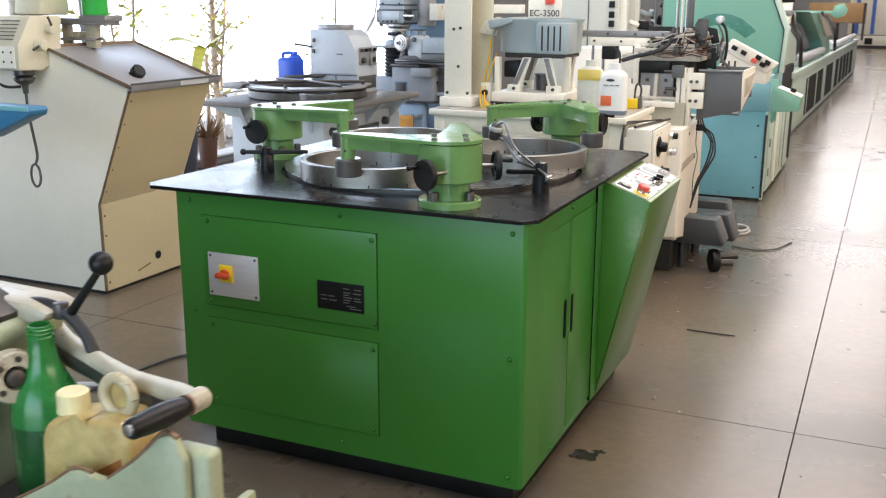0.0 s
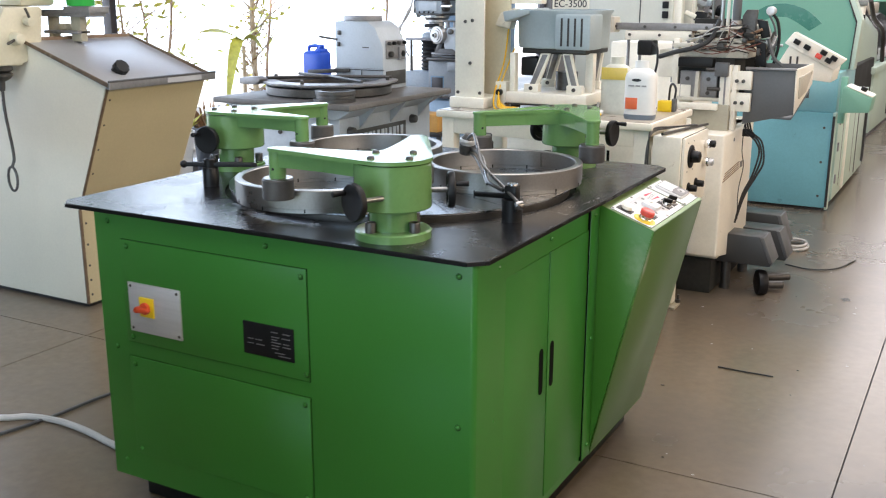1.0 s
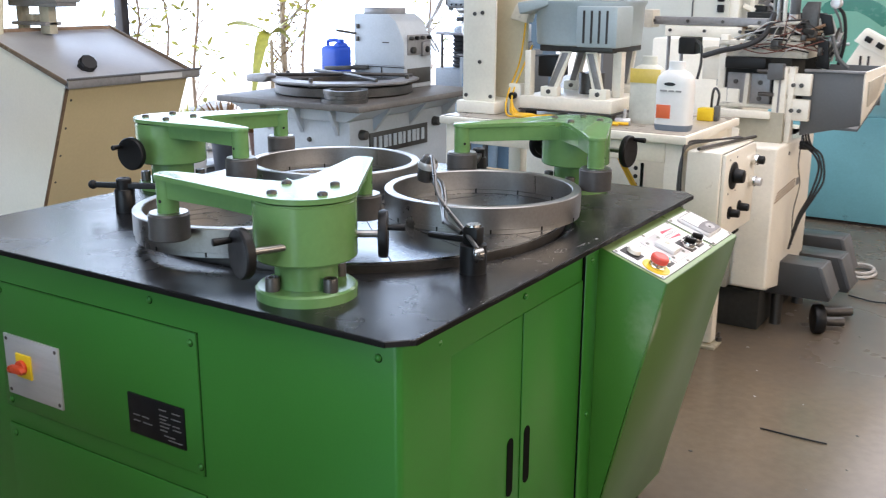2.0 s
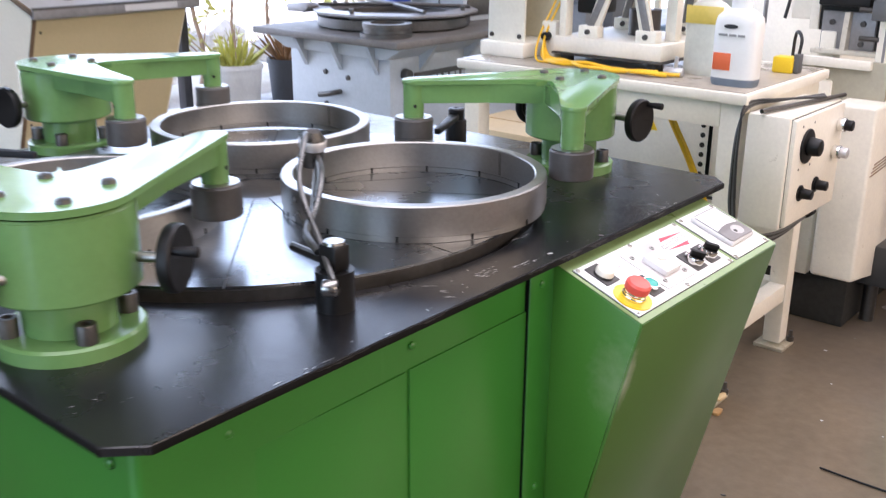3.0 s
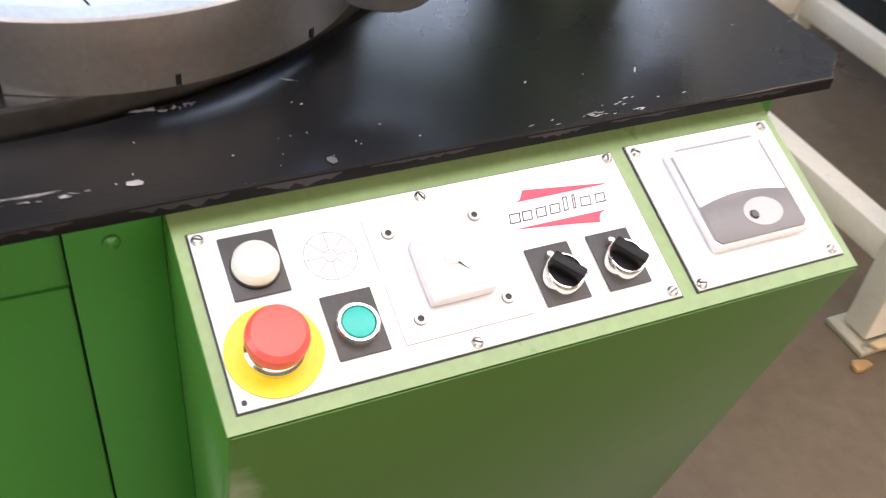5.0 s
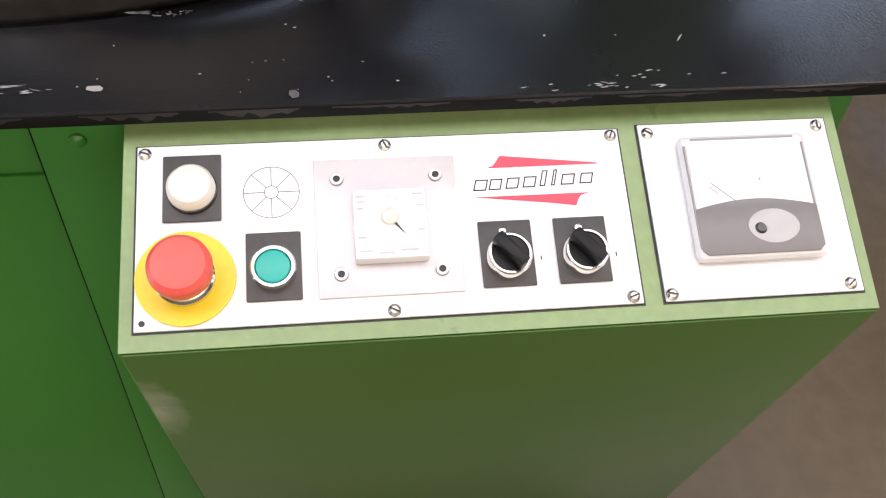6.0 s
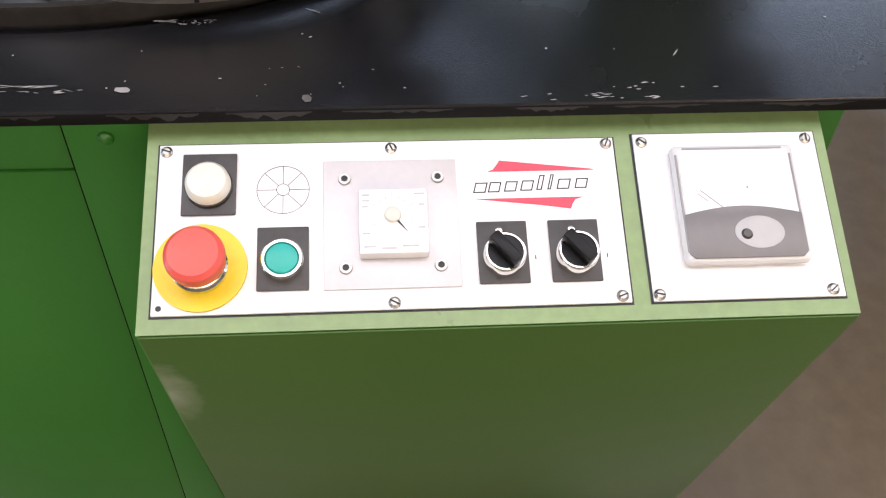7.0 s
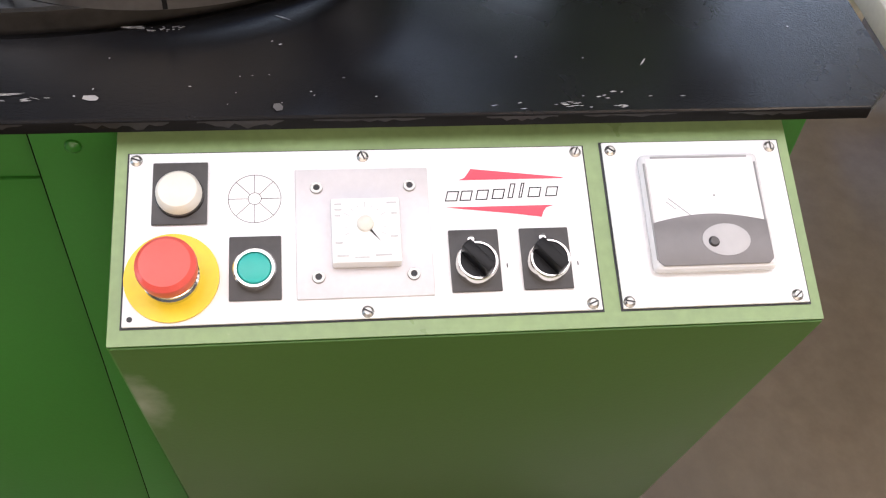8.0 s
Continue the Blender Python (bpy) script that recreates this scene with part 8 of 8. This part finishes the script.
# garden plants outside the glazing
def twigs(name, x, y, h, n, seed, label, leaves, leaf_mat, spread=0.5, trunk=0.035):
    r = random.Random(seed)
    t = thing(name, (x, y, -0.04), label, "tree" if h > 1.6 else "shrub", "garden plants")
    wood, tips = bmesh.new(), []
    top = Vector((x + r.uniform(-0.1, 0.1), y + r.uniform(-0.15, 0.15), h))
    stem = [Vector((x, y, -0.04)).lerp(top, k / 4) + Vector((r.uniform(-0.05, 0.05), r.uniform(-0.06, 0.06), 0)) * (k not in (0,)) for k in range(5)]
    tube(stem, trunk, 8, 3, bm=wood, taper=0.35)
    for i in range(n):
        f = r.uniform(0.15, 0.98)
        o = stem[int(f * 4)].lerp(stem[min(4, int(f * 4) + 1)], (f * 4) % 1)
        a, l = r.uniform(0, 6.28), spread * r.uniform(0.45, 1.0)
        d = Vector((math.cos(a) * 0.7, math.sin(a), r.uniform(0.3, 1.3))).normalized()
        p = [o, o + d * l * 0.5 + Vector((0, 0, r.uniform(-0.04, 0.08))), o + d * l + Vector((r.uniform(-0.08, 0.08), r.uniform(-0.1, 0.1), r.uniform(-0.1, 0.12)))]
        tube(p, max(0.005, trunk * 0.3), 5, 3, bm=wood, taper=0.35)
        tips += [p[1], p[2], (p[1] + p[2]) / 2]
        e = p[1]
        q = e + Vector((r.uniform(-0.2, 0.2), r.uniform(-0.25, 0.25), r.uniform(0.05, 0.3))) * spread
        tube([e, (e + q) / 2 + Vector((0.01, 0.02, 0.02)), q], max(0.0035, trunk * 0.16), 5, 2, bm=wood, taper=0.4)
        tips.append(q)
    part("trunk", wood, BARK if trunk > 0.03 else TWIG, t)
    if trunk > 0.03:
        dry = bmesh.new()
        for i in range(420):
            f = r.uniform(0.1, 0.95)
            c = stem[int(f * 4)].lerp(stem[min(4, int(f * 4) + 1)], (f * 4) % 1) + Vector((r.gauss(0, 0.03), r.gauss(0, 0.06), r.gauss(0, 0.04)))
            u = Vector((r.gauss(0, 0.5), r.gauss(0, 0.7), r.gauss(-0.6, 0.6))).normalized()
            v = u.cross(Vector((r.gauss(0, 1), r.gauss(0, 1), r.gauss(0, 1)))).normalized()
            q, w = r.uniform(0.018, 0.045), r.uniform(0.006, 0.014)
            dry.faces.new([dry.verts.new(p) for p in (c - u * q, c + v * w, c + u * q, c - v * w)])
        part("dry_leaves", dry, DRY, t, "dry brown leaves hanging on the trunk")
    leafs = bmesh.new()
    for i in range(leaves):
        c = r.choice(tips) + Vector((r.gauss(0, 0.05), r.gauss(0, 0.06), r.gauss(0, 0.05)))
        u = Vector((r.gauss(0, 1), r.gauss(0, 1), r.gauss(0, 0.6))).normalized()
        v = u.cross(Vector((r.gauss(0, 1), r.gauss(0, 1), r.gauss(0, 1)))).normalized()
        s, w = r.uniform(0.025, 0.06), r.uniform(0.009, 0.02)
        pts = [c - u * s, c - u * s * 0.2 + v * w, c + u * s * 0.5 + v * w * 0.7, c + u * s, c + u * s * 0.5 - v * w * 0.7, c - u * s * 0.2 - v * w]
        leafs.faces.new([leafs.verts.new(q) for q in pts])
    part("crown", leafs, leaf_mat, t)
    return t


twigs("garden_tree", -5.3, 5.75, 3.6, 46, 3, "garden tree with pale bark and yellowing leaves", 230, LEAF, 0.55, 0.034)
twigs("garden_shrub", -5.5, 4.55, 2.2, 16, 4, "bare thin shrub with a few green leaves", 50, LEAF, 0.6, 0.014)
twigs("garden_shrub", -5.9, 5.2, 2.4, 18, 8, "bare thin shrub with a few yellow leaves", 60, LEAF, 0.7, 0.018)
twigs("garden_shrub", -5.3, 3.95, 1.5, 18, 5, "leafy green shrub behind the glazing", 200, LEAF, 0.45, 0.02)
twigs("garden_shrub", -6.2, 7.0, 2.6, 22, 6, "bare thin shrub with pale twigs", 70, LEAF, 0.7, 0.02)
twigs("garden_shrub", -5.6, 8.6, 2.6, 22, 9, "thin shrub with dry pale twigs", 60, LEAF, 0.7, 0.02)
# long hanging yellow leaf blades of one plant
bp = thing("banana_plant", (-5.15, 5.35, -0.04), "plant with long yellow green blades", "plant", "garden plants")
part("stalk", tube([(-5.15, 5.35, -0.04), (-5.14, 5.36, 0.5), (-5.15, 5.38, 0.95)], 0.025, 10, taper=0.6), BARK, bp)
for a, l, droop in ((-100, 0.5, 0.1), (-60, 0.42, 0.55), (80, 0.4, 0.05), (20, 0.45, 0.3)):
    d = Vector((math.cos(radians(a)) * 0.4, math.sin(radians(a)), 0))
    o = Vector((-5.15, 5.38, 1.0))
    bm = bmesh.new()
    prev = None
    for k in range(8):
        f = k / 7
        c = o + d * l * f + Vector((0, 0, 0.25 * f - droop * 1.6 * f * f))
        w = 0.055 * math.sin(math.pi * min(0.98, 0.12 + 0.88 * f)) + 0.004
        s = d.cross(Vector((0, 0, 1))) * w + Vector((0, 0, 0.4 * w))
        row = [bm.verts.new(c - s), bm.verts.new(c + Vector((0, 0, -0.01))), bm.verts.new(c + s)]
        if prev:
            for j in (0, 1):
                bm.faces.new((prev[j], prev[j + 1], row[j + 1], row[j]))
        prev = row
    part("blade", bm, LEAF, bp)
# pots by the glazing and stones heaped outside
for x, y, r0, h, m, lb in ((-4.52, 4.52, 0.085, 0.3, TERRACOTTA, "brown plant pot by the window"), (-4.4, 3.62, 0.17, 0.42, POT_WHITE, "large white plant pot by the window"), (-4.45, 4.1, 0.13, 0.4, POT_GREY, "dark grey plant pot by the window")):
    pt = thing("plant_pot", (x, y, 0), lb, "plant pot", "plant pots")
    part("pot", lathe([(0.0, 0.0), (r0 * 0.75, 0.0), (r0 * 0.78, 0.01), (r0, h - 0.03), (r0 * 1.06, h - 0.03), (r0 * 1.06, h), (r0 * 0.95, h), (r0 * 0.93, h - 0.04), (0, h - 0.05)], (x, y, 0), 32), m, pt)
    pr = random.Random(int(y * 100))
    lf = bmesh.new()
    for i in range(70):
        a, e = pr.uniform(0, 6.28), pr.uniform(0.5, 1.4)
        d = Vector((math.cos(a) * math.cos(e), math.sin(a) * math.cos(e), math.sin(e)))
        o = Vector((x, y, h - 0.05)) + Vector((math.cos(a), math.sin(a), 0)) * r0 * 0.4 * pr.random()
        l = pr.uniform(0.12, 0.3)
        s = d.cross(Vector((pr.gauss(0, 1), pr.gauss(0, 1), pr.gauss(0, 1)))).normalized() * 0.012
        lf.faces.new([lf.verts.new(q) for q in (o - s * 0.3, o + d * l * 0.6 - s, o + d * l, o + d * l * 0.6 + s, o + s * 0.3)])
    part("foliage", lf, DRY if m is not POT_WHITE else LEAF, pt)
rk = random.Random(11)
heap = thing("stone_heap", (-5.6, 4.6, -0.04), "heap of pale rough stones outside the window", "stones")
for i in range(34):
    y, z = rk.uniform(3.0, 7.6), rk.random()
    c = Vector((-5.75 - 0.35 * z + rk.uniform(-0.12, 0.12), y, 0.02 + 0.35 * z))
    bm = bmesh.new()
    bmesh.ops.create_icosphere(bm, subdivisions=1, radius=1.0)
    s = Vector((rk.uniform(0.08, 0.2), rk.uniform(0.1, 0.24), rk.uniform(0.07, 0.16)))
    for v in bm.verts:
        v.co = Vector((v.co.x * s.x, v.co.y * s.y, v.co.z * s.z)) * rk.uniform(0.75, 1.15) + c
    part("stone", bm, STONE, heap, sharp=25)
